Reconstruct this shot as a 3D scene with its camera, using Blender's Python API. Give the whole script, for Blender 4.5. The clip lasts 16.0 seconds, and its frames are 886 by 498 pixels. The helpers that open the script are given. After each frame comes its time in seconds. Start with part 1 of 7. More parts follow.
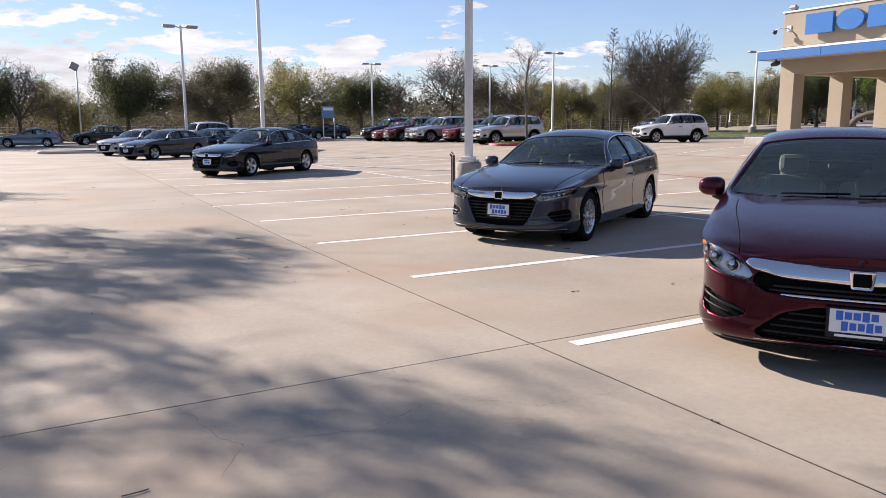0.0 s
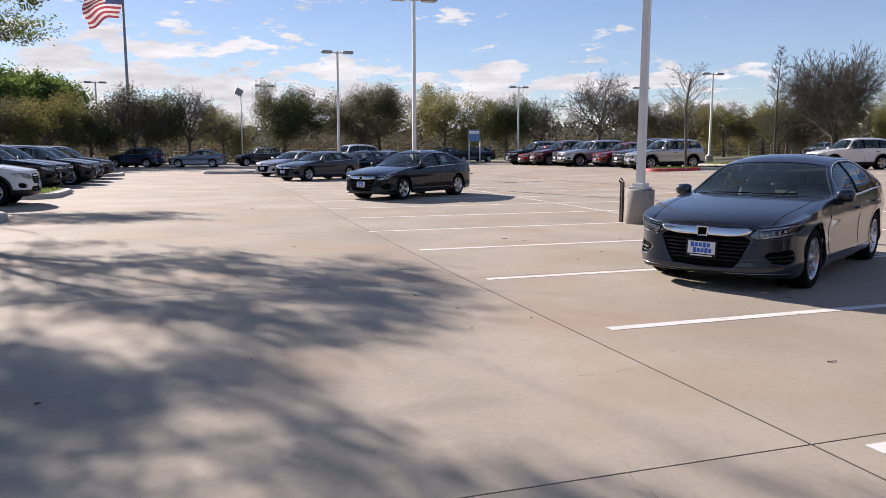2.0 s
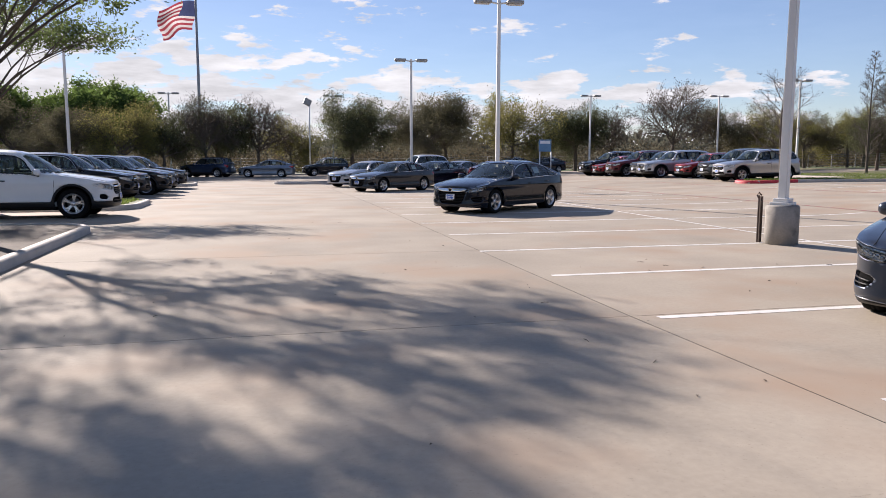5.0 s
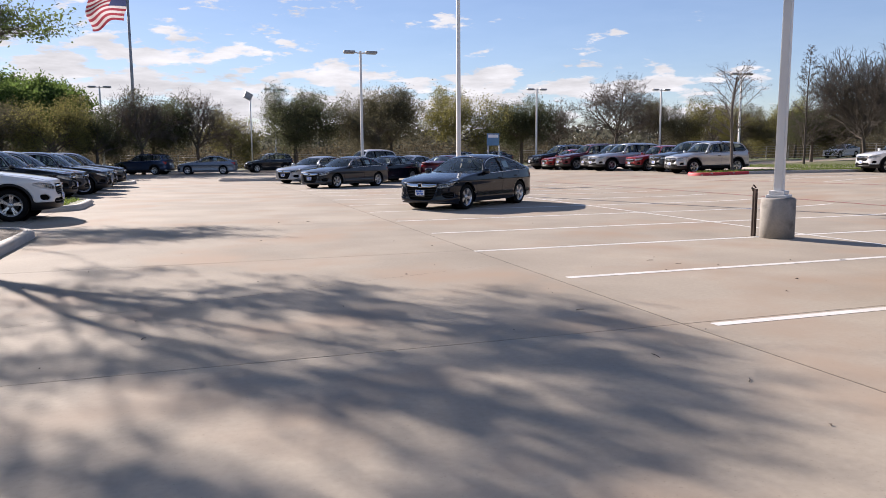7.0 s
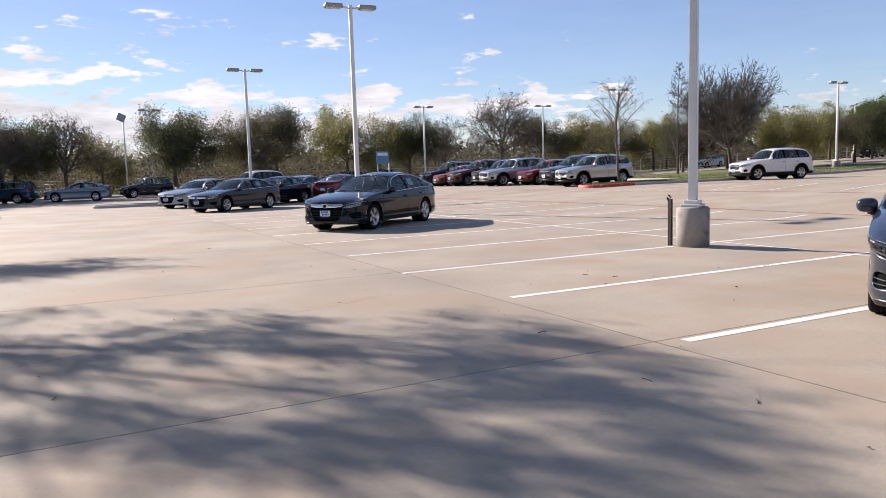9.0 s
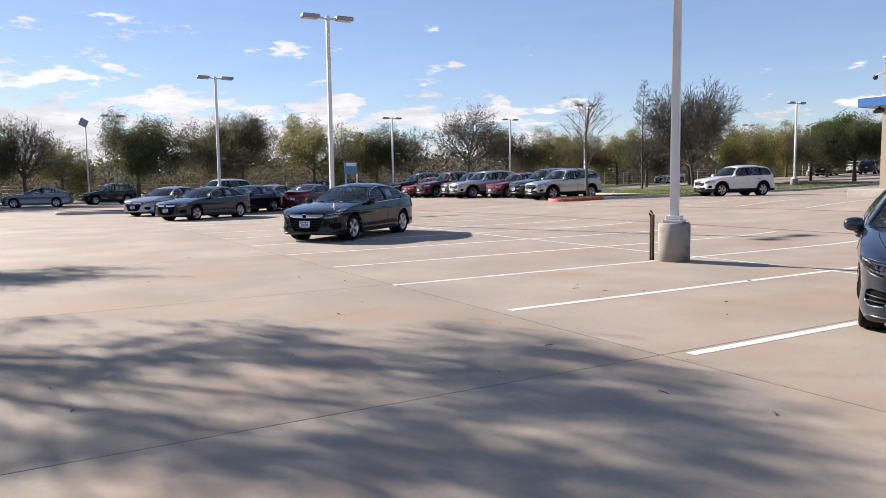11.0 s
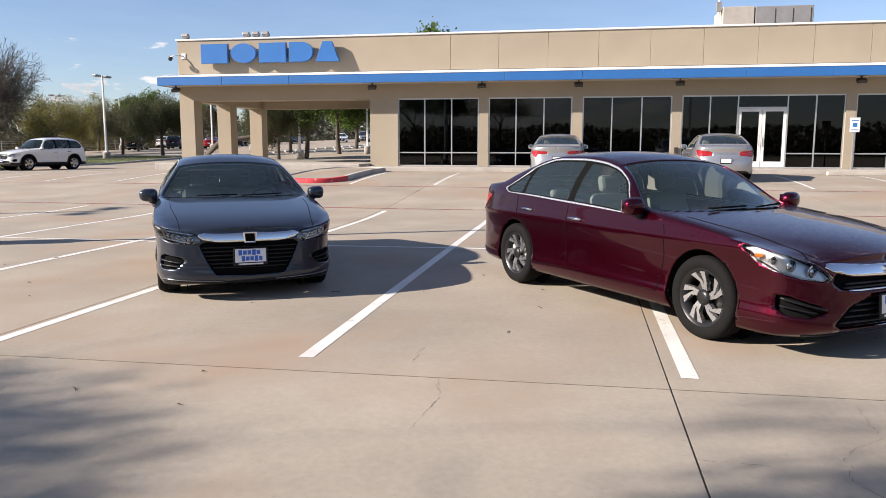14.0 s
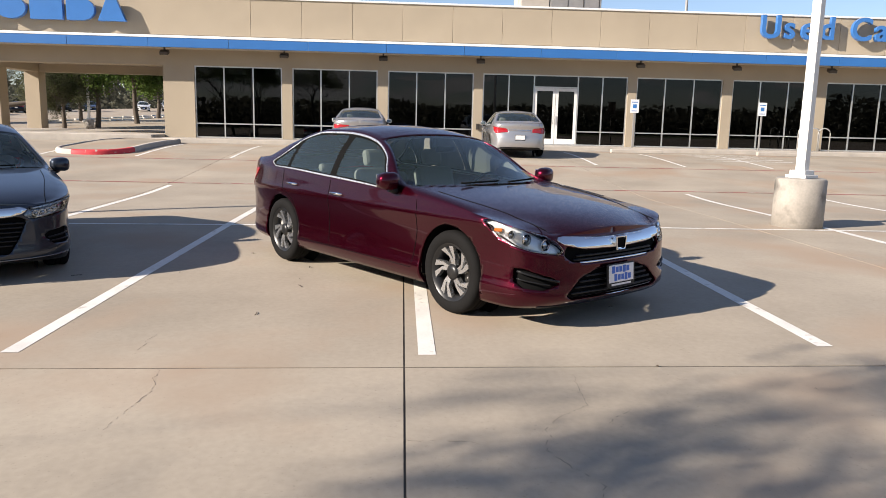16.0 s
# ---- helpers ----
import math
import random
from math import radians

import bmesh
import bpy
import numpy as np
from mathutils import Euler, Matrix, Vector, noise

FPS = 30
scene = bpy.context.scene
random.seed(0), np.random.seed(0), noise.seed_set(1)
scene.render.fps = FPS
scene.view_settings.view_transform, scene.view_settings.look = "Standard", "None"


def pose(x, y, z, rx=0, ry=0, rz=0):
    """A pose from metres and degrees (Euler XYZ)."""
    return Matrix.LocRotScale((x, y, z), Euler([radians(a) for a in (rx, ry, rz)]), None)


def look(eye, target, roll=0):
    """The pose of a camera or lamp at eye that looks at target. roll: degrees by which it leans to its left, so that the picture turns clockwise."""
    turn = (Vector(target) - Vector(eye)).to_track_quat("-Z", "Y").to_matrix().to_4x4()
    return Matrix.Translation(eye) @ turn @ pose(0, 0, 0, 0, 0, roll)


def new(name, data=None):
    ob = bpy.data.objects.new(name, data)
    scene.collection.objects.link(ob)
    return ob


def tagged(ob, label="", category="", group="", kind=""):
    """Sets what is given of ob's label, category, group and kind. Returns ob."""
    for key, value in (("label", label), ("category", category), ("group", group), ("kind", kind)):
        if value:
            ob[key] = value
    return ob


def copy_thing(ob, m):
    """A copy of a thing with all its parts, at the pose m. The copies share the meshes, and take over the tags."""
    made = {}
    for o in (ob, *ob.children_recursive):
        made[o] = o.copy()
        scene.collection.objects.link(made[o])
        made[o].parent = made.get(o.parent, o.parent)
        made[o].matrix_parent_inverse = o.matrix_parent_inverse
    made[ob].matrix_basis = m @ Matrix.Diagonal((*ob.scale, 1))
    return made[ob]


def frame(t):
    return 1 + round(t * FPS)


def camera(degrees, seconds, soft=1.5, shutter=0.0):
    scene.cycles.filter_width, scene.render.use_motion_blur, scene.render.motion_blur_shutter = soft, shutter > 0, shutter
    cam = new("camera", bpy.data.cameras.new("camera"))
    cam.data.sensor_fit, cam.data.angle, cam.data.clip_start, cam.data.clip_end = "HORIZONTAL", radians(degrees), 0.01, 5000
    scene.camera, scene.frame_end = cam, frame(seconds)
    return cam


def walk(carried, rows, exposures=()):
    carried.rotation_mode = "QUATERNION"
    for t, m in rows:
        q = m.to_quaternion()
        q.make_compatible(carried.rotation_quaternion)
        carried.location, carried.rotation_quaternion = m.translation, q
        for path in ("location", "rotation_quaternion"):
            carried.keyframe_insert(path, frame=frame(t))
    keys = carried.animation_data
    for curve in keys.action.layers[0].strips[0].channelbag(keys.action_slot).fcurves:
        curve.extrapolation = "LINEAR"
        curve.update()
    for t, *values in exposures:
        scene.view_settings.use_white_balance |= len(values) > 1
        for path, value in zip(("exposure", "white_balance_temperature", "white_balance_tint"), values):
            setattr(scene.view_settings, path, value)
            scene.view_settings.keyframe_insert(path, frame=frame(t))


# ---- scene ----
cam = camera(61.7, 16.0, soft=0.6)
# seconds, eye, then degrees of turn to the left, of lift and of lean
ROWS = [
    (0, -0.036, -0.033, 1.563, -28.55, -9.66, -0.28),
    (0.5, 0.016, 0.276, 1.570, -25.31, -9.09, -0.26),
    (1, -0.017, 0.580, 1.556, -22.40, -8.63, -0.26),
    (1.5, -0.074, 0.876, 1.562, -19.94, -8.24, -0.12),
    (2, -0.021, 1.187, 1.549, -17.91, -7.85, 0.02),
    (2.5, -0.015, 1.421, 1.565, -16.93, -7.67, 0.14),
    (3, -0.094, 1.716, 1.546, -16.46, -7.54, 0.22),
    (3.5, -0.219, 2.002, 1.539, -16.41, -7.36, 0.30),
    (4, -0.275, 2.320, 1.540, -15.99, -7.14, 0.30),
    (4.5, -0.387, 2.600, 1.542, -14.95, -7.00, 0.19),
    (4.7, -0.465, 2.704, 1.543, -14.33, -7.00, 0.13),
    (5.2, -0.623, 2.969, 1.540, -13.16, -7.12, 0.09),
    (5.75, -0.818, 3.247, 1.530, -12.92, -7.42, 0.17),
    (6.3, -0.990, 3.529, 1.522, -14.15, -7.64, 0.14),
    (6.8, -1.088, 3.801, 1.524, -16.82, -7.58, -0.16),
    (7, -1.142, 3.905, 1.527, -18.23, -7.48, -0.35),
    (7.5, -1.169, 4.200, 1.535, -21.51, -7.10, -0.72),
    (8, -1.214, 4.426, 1.537, -24.53, -6.70, -1.25),
    (8.5, -1.323, 4.634, 1.524, -26.42, -6.47, -1.67),
    (9, -1.480, 4.681, 1.517, -27.08, -6.25, -1.74),
    (9.2, -1.560, 4.667, 1.515, -26.89, -6.14, -1.69),
    (9.8, -1.683, 4.707, 1.521, -26.85, -5.81, -1.46),
    (10.4, -1.814, 4.771, 1.538, -27.95, -5.54, -1.12),
    (10.9, -1.894, 4.816, 1.552, -29.82, -5.46, -0.83),
    (11.3, -1.917, 4.830, 1.556, -31.99, -5.54, -0.64),
    (11.5, -1.953, 4.778, 1.569, -35.74, -5.78, -0.41),
    (12, -1.894, 4.759, 1.563, -46.27, -6.23, -0.32),
    (12.5, -1.847, 4.726, 1.552, -56.53, -6.72, -0.27),
    (13, -1.846, 4.699, 1.551, -65.80, -7.19, -0.01),
    (13.5, -1.798, 4.686, 1.539, -73.41, -7.52, 0.01),
    (14, -1.795, 4.630, 1.544, -79.39, -7.78, 0.09),
    (14.5, -1.727, 4.512, 1.540, -84.18, -7.91, 0.09),
    (15, -1.673, 4.348, 1.555, -88.16, -8.24, 0.34),
    (15.5, -1.644, 4.211, 1.547, -91.35, -8.77, 0.76),
    (16, -1.527, 4.080, 1.535, -93.29, -9.58, 1.32),
]


def aimed(x, y, z, yaw, pitch, roll):
    c = math.cos(radians(pitch))
    return look((x, y, z), (x - math.sin(radians(yaw)) * c, y + math.cos(radians(yaw)) * c, z + math.sin(radians(pitch))), roll)


walk(cam, [(t, aimed(*row)) for t, *row in ROWS],
     exposures=((0.0, 1.04, 6640, 18), (1.0, 1.0, 6645, 18), (2.0, 0.86, 6645, 18), (4.5, 0.90, 6650, 18), (7.0, 0.91, 6655, 18), (8.0, 1.0, 6660, 18), (9.0, 1.0, 6660, 18), (12.5, 1.0, 6580, 16), (14.5, 1.0, 6800, 14), (16.0, 1.0, 6950, 13)))

# ---- light ----
SUN_EL, SUN_X, SUN_Y = 25.5, -0.40, 0.917
world = bpy.data.worlds.new("sky")
scene.world = world
world.use_nodes = True
wn, wl = world.node_tree.nodes, world.node_tree.links
sky = wn.new("ShaderNodeTexSky")
sky.sky_type, sky.sun_disc = "NISHITA", False
sky.sun_elevation, sky.sun_rotation = radians(SUN_EL), math.atan2(SUN_X, SUN_Y)
sky.air_density, sky.dust_density, sky.ozone_density = 1.0, 0.1, 3.0
# a slightly bluer tint, as the cloud-scattered sky has
wtint = wn.new("ShaderNodeMix"); wtint.data_type = "RGBA"; wtint.blend_type = "MULTIPLY"
wtint.inputs[0].default_value = 1.0
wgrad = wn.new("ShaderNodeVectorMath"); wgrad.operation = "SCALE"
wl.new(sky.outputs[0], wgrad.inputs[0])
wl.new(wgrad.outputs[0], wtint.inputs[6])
wtint.inputs[7].default_value = (0.93, 0.965, 1.10, 1)
# heaped cloud in a bank low over the horizon, small puffs above
wgeo = wn.new("ShaderNodeTexCoord")
wsep = wn.new("ShaderNodeSeparateXYZ")
wl.new(wgeo.outputs["Generated"], wsep.inputs[0])


def wmath(op, a, b):
    m = wn.new("ShaderNodeMath"); m.operation = op
    for k, v in enumerate((a, b)):
        if isinstance(v, (int, float)):
            m.inputs[k].default_value = v
        else:
            wl.new(v, m.inputs[k])
    return m.outputs[0]


def wrange(v, a, b, c, d, smooth=False):
    m = wn.new("ShaderNodeMapRange")
    if smooth:
        m.interpolation_type = "SMOOTHSTEP"
    for k, q in enumerate((a, b, c, d)):
        m.inputs[k + 1].default_value = q
    wl.new(v, m.inputs[0])
    return m.outputs[0]


def wcloud(sx, sz, detail, rough, seed):
    mp = wn.new("ShaderNodeMapping")
    mp.inputs["Scale"].default_value, mp.inputs["Location"].default_value = (sx, sx, sz), (seed, seed * 0.7, 0)
    wl.new(wgeo.outputs["Generated"], mp.inputs["Vector"])
    t = wn.new("ShaderNodeTexNoise")
    t.inputs["Scale"].default_value, t.inputs["Detail"].default_value, t.inputs["Roughness"].default_value = 1.0, detail, rough
    wl.new(mp.outputs[0], t.inputs["Vector"])
    return t.outputs["Fac"]


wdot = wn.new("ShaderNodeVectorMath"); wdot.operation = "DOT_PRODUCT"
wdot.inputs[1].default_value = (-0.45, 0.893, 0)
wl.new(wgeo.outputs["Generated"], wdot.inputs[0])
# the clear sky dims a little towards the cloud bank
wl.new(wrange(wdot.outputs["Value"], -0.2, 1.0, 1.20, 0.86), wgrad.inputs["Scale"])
wside = wrange(wdot.outputs["Value"], 0.2, 1.0, -0.050, 0.080)
wlow = wrange(wsep.outputs["Z"], 0.07, 0.22, 0.060, -0.11)
heap = wmath("ADD", wmath("MULTIPLY", wcloud(13, 44, 9, 0.58, 3.1), 0.75), wmath("MULTIPLY", wcloud(2.6, 13, 2, 0.5, 8.4), 0.25))
cover = wmath("ADD", wmath("ADD", heap, wside), wlow)
wramp = wrange(cover, 0.55, 0.605, 0.07, 1.0, True)
shade = wrange(wcloud(12, 60, 5, 0.6, 5.0), 0.3, 0.7, 6.0, 9.2)
wgrey = wn.new("ShaderNodeCombineXYZ")
for k, q in enumerate((0.94, 0.98, 1.02)):
    wl.new(wmath("MULTIPLY", shade, q), wgrey.inputs[k])
wmix = wn.new("ShaderNodeMix"); wmix.data_type = "RGBA"
wl.new(wramp, wmix.inputs[0])
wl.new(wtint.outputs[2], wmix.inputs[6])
wl.new(wgrey.outputs[0], wmix.inputs[7])
bg = wn["Background"]
bg.inputs["Strength"].default_value = 0.06
wl.new(wmix.outputs[2], bg.inputs["Color"])

sun = new("sun", bpy.data.lights.new("sun", "SUN"))
sun.data.energy, sun.data.angle, sun.data.color = 5.0, radians(0.7), (1.0, 0.945, 0.87)
_c = math.cos(radians(SUN_EL))
sun.matrix_world = look((SUN_X * _c * 100, SUN_Y * _c * 100, math.sin(radians(SUN_EL)) * 100), (0, 0, 0))

# ---- materials ----
def mat(name, color, rough=0.6, metal=0.0, var=0.12, scale=3.0, fine=60.0, bump=0.0, bump_scale=40.0, coat=0.0, per_object=0.0, island=0.0, spec=0.5, stain=None, speck=None, grain=0.5):
    """A surface with blotches at one scale, grain at a finer one, and relief."""
    m = bpy.data.materials.new(name)
    m.use_nodes = True
    n, l = m.node_tree.nodes, m.node_tree.links
    b = n["Principled BSDF"]
    b.inputs["Roughness"].default_value, b.inputs["Metallic"].default_value = rough, metal
    b.inputs["Coat Weight"].default_value = coat
    b.inputs["Coat Roughness"].default_value = 0.03
    b.inputs["Specular IOR Level"].default_value = spec
    co = n.new("ShaderNodeTexCoord")
    geo = n.new("ShaderNodeNewGeometry")
    base = None
    if var > 0:
        big = n.new("ShaderNodeTexNoise"); big.inputs["Scale"].default_value, big.inputs["Detail"].default_value = scale, 5
        small = n.new("ShaderNodeTexNoise"); small.inputs["Scale"].default_value, small.inputs["Detail"].default_value = fine, 3
        l.new(geo.outputs["Position"], big.inputs["Vector"]); l.new(geo.outputs["Position"], small.inputs["Vector"])
        add = n.new("ShaderNodeMath"); add.operation = "MULTIPLY_ADD"; add.inputs[1].default_value = grain
        l.new(small.outputs["Fac"], add.inputs[0]); l.new(big.outputs["Fac"], add.inputs[2])
        rng = n.new("ShaderNodeMapRange")
        rng.inputs[1].default_value, rng.inputs[2].default_value = 0.2 + 0.5 * grain, 0.8 + 0.5 * grain
        rng.inputs[3].default_value, rng.inputs[4].default_value = 1 - var, 1 + var
        l.new(add.outputs[0], rng.inputs[0])
        val = rng.outputs[0]
        for amount, src in ((per_object, "object"), (island, "island")):
            if amount > 0:
                node = n.new("ShaderNodeObjectInfo") if src == "object" else geo
                out = node.outputs["Random"] if src == "object" else node.outputs["Random Per Island"]
                r2 = n.new("ShaderNodeMapRange"); r2.inputs[3].default_value, r2.inputs[4].default_value = 1 - amount, 1 + amount
                l.new(out, r2.inputs[0])
                mul = n.new("ShaderNodeMath"); mul.operation = "MULTIPLY"
                l.new(val, mul.inputs[0]); l.new(r2.outputs[0], mul.inputs[1])
                val = mul.outputs[0]
        sc = n.new("ShaderNodeVectorMath"); sc.operation = "SCALE"
        sc.inputs[0].default_value = color
        l.new(val, sc.inputs["Scale"])
        base = sc.outputs[0]
        if stain:
            st = n.new("ShaderNodeTexNoise"); st.inputs["Scale"].default_value, st.inputs["Detail"].default_value = stain[1], 6
            l.new(geo.outputs["Position"], st.inputs["Vector"])
            sr = n.new("ShaderNodeMapRange"); sr.inputs[1].default_value, sr.inputs[2].default_value = stain[2], stain[3]
            l.new(st.outputs["Fac"], sr.inputs[0])
            mx = n.new("ShaderNodeMix"); mx.data_type = "RGBA"
            l.new(sr.outputs[0], mx.inputs[0]); l.new(base, mx.inputs[6]); mx.inputs[7].default_value = (*stain[0], 1)
            base = mx.outputs[2]
        if speck:
            st = n.new("ShaderNodeTexNoise"); st.inputs["Scale"].default_value, st.inputs["Detail"].default_value = speck[1], 2
            l.new(geo.outputs["Position"], st.inputs["Vector"])
            sr = n.new("ShaderNodeMapRange"); sr.inputs[1].default_value, sr.inputs[2].default_value = speck[2], speck[3]
            sr.inputs[4].default_value = speck[4]
            l.new(st.outputs["Fac"], sr.inputs[0])
            mx = n.new("ShaderNodeMix"); mx.data_type = "RGBA"
            l.new(sr.outputs[0], mx.inputs[0]); l.new(base, mx.inputs[6]); mx.inputs[7].default_value = (*speck[0], 1)
            base = mx.outputs[2]
        l.new(base, b.inputs["Base Color"])
        rr = n.new("ShaderNodeMapRange"); rr.inputs[3].default_value, rr.inputs[4].default_value = max(0.0, rough - 0.06), min(1.0, rough + 0.06)
        l.new(small.outputs["Fac"], rr.inputs[0]); l.new(rr.outputs[0], b.inputs["Roughness"])
    else:
        b.inputs["Base Color"].default_value = (*color, 1)
    if bump > 0:
        bn = n.new("ShaderNodeTexNoise"); bn.inputs["Scale"].default_value, bn.inputs["Detail"].default_value = bump_scale, 6
        l.new(geo.outputs["Position"], bn.inputs["Vector"])
        bp = n.new("ShaderNodeBump"); bp.inputs["Strength"].default_value, bp.inputs["Distance"].default_value = bump, 0.01
        l.new(bn.outputs["Fac"], bp.inputs["Height"]); l.new(bp.outputs[0], b.inputs["Normal"])
    return m


def glass(name, tint, ior=1.5, veil=0.0, film=(0.50, 0.56, 0.53)):
    """Thin pane: what lies behind shows through its tint, gloss by Fresnel."""
    m = bpy.data.materials.new(name)
    m.use_nodes = True
    n, l = m.node_tree.nodes, m.node_tree.links
    n.remove(n["Principled BSDF"])
    t, g, f, x = n.new("ShaderNodeBsdfTransparent"), n.new("ShaderNodeBsdfGlossy"), n.new("ShaderNodeFresnel"), n.new("ShaderNodeMixShader")
    t.inputs[0].default_value, g.inputs["Roughness"].default_value, f.inputs[0].default_value = (*tint, 1), 0.01, ior
    l.new(f.outputs[0], x.inputs[0]); l.new(t.outputs[0], x.inputs[1]); l.new(g.outputs[0], x.inputs[2])
    last = x.outputs[0]
    # pale diffuse veil, put in for reflected sky and haze as well as dust
    if veil > 0:
        d, y = n.new("ShaderNodeBsdfDiffuse"), n.new("ShaderNodeMixShader")
        d.inputs[0].default_value, y.inputs[0].default_value = (*film, 1), veil
        l.new(last, y.inputs[1]); l.new(d.outputs[0], y.inputs[2])
        last = y.outputs[0]
    l.new(last, n["Material Output"].inputs[0])
    return m


CONCRETE = mat("concrete_paving", (0.352, 0.303, 0.240), 0.85, var=0.22, scale=0.55, fine=22, bump=0.07, bump_scale=150, per_object=0.05, spec=0.2, grain=0.35, stain=((0.355, 0.268, 0.196), 0.45, 0.50, 0.68), speck=((0.15, 0.125, 0.10), 60, 0.66, 0.74, 0.30))
SUBSOIL = mat("joint_filler", (0.035, 0.03, 0.026), 0.9)
KERB = mat("kerb_concrete", (0.42, 0.38, 0.33), 0.8, var=0.2, scale=2, bump=0.2)
KERB_RED = mat("kerb_red_paint", (0.55, 0.035, 0.045), 0.6, var=0.2, scale=3, stain=((0.42, 0.36, 0.31), 6, 0.60, 0.68))
LINE = mat("line_paint", (0.72, 0.69, 0.635), 0.6, var=0.15, scale=2.5, stain=((0.42, 0.37, 0.31), 9, 0.60, 0.74))
LINE_THIN = mat("worn_line_paint", (0.68, 0.66, 0.61), 0.65, var=0.15, scale=2, stain=((0.42, 0.37, 0.31), 5, 0.56, 0.74))
LINE_RED = mat("red_line_paint", (0.30, 0.10, 0.085), 0.65, var=0.2, scale=2, stain=((0.36, 0.30, 0.25), 5, 0.52, 0.68))
STUCCO = mat("tan_stucco", (0.352, 0.294, 0.217), 0.85, var=0.09, scale=0.6, fine=30, bump=0.25, bump_scale=120)
FASCIA = mat("blue_fascia_metal", (0.027, 0.138, 0.38), 0.4, var=0.06, scale=1.0)
WHITE_METAL = mat("white_painted_metal", (0.72, 0.71, 0.68), 0.45, var=0.06, scale=2)
LETTER = mat("blue_sign_acrylic", (0.036, 0.155, 0.42), 0.3, var=0.05, coat=0.3)
SOFFIT = mat("soffit_board", (0.45, 0.40, 0.33), 0.8, var=0.05)
ALU = mat("anodised_aluminium", (0.62, 0.62, 0.60), 0.35, 0.8, var=0.05)
DARK_METAL = mat("bronze_metal", (0.07, 0.06, 0.05), 0.5, 0.5, var=0.1)
POLE = mat("white_lamp_pole_paint", (0.66, 0.65, 0.62), 0.5, var=0.08, scale=1.5)
LAMP_GREY = mat("lamp_head_grey", (0.30, 0.29, 0.28), 0.5, 0.3)
LENS = mat("lamp_lens", (0.6, 0.6, 0.58), 0.2)
PIER = mat("lamp_base_concrete", (0.30, 0.275, 0.24), 0.85, var=0.22, scale=3.5, fine=30, bump=0.3, bump_scale=50, stain=((0.10, 0.09, 0.075), 2.5, 0.52, 0.70))
GRASS = mat("lawn_grass", (0.115, 0.128, 0.05), 0.85, var=0.35, scale=0.7, fine=25, bump=0.5, stain=((0.20, 0.16, 0.08), 0.4, 0.48, 0.66))
FIELD = mat("dry_field", (0.20, 0.18, 0.10), 0.9, var=0.3, scale=0.08, fine=2, bump=0.4, stain=((0.10, 0.14, 0.045), 0.05, 0.45, 0.6))
SOIL = mat("mulch", (0.10, 0.075, 0.05), 0.95, var=0.3, scale=6, fine=40, bump=0.6)
WIN = glass("tinted_shop_glass", (0.10, 0.12, 0.14), 1.48)
ROOM_WALL = mat("room_wall", (0.35, 0.32, 0.28), 0.8)
ROOM_FLOOR = mat("room_floor", (0.20, 0.18, 0.16), 0.4)
BLACK = mat("black_plastic", (0.015, 0.015, 0.016), 0.5, var=0.1)


def part(name, bm, material, parent, label=""):
    """Links a bmesh as one mesh object under a thing or a part."""
    me = bpy.data.meshes.new(name)
    bm.to_mesh(me)
    bm.free()
    for mm in material if isinstance(material, (list, tuple)) else [material]:
        me.materials.append(mm)
    ob = new(name, me)
    ob.parent = parent
    if label:
        ob["label"] = label
    return ob


def thing(name, label, category, group="", kind="", at=None):
    ob = new(name)
    if at is not None:
        ob.matrix_basis = at
    return tagged(ob, label, category, group, kind)


def add_box(bm, x0, y0, z0, x1, y1, z1, bevel=0.0, m=None):
    r = bmesh.ops.create_cube(bm, size=1.0)
    bmesh.ops.transform(bm, verts=r["verts"], matrix=Matrix.Translation(((x0 + x1) / 2, (y0 + y1) / 2, (z0 + z1) / 2)) @ Matrix.Diagonal((x1 - x0, y1 - y0, z1 - z0, 1)))
    if bevel > 0:
        es = list({e for v in r["verts"] for e in v.link_edges})
        res = bmesh.ops.bevel(bm, geom=es, offset=bevel, segments=2, affect="EDGES", profile=0.5)
    return bm


def box(x0, y0, z0, x1, y1, z1, bevel=0.0):
    return add_box(bmesh.new(), x0, y0, z0, x1, y1, z1, bevel)


def lathe(profile, seg=32, axis="z", bm=None):
    """Turns (radius, height) pairs about an axis."""
    bm = bm or bmesh.new()
    rings = []
    for r, h in profile:
        ring = []
        for k in range(seg):
            a = 2 * math.pi * k / seg
            c, s = r * math.cos(a), r * math.sin(a)
            ring.append(bm.verts.new((c, s, h) if axis == "z" else (c, h, s)))
        rings.append(ring)
    for a, b in zip(rings, rings[1:]):
        for k in range(seg):
            f = bm.faces.new((a[k], a[(k + 1) % seg], b[(k + 1) % seg], b[k]))
            f.smooth = True
    for ring in (rings[0], rings[-1]):
        if (ring[0].co - ring[seg // 2].co).length > 1e-4:
            bm.faces.new(ring)
    bmesh.ops.recalc_face_normals(bm, faces=bm.faces)
    return bm


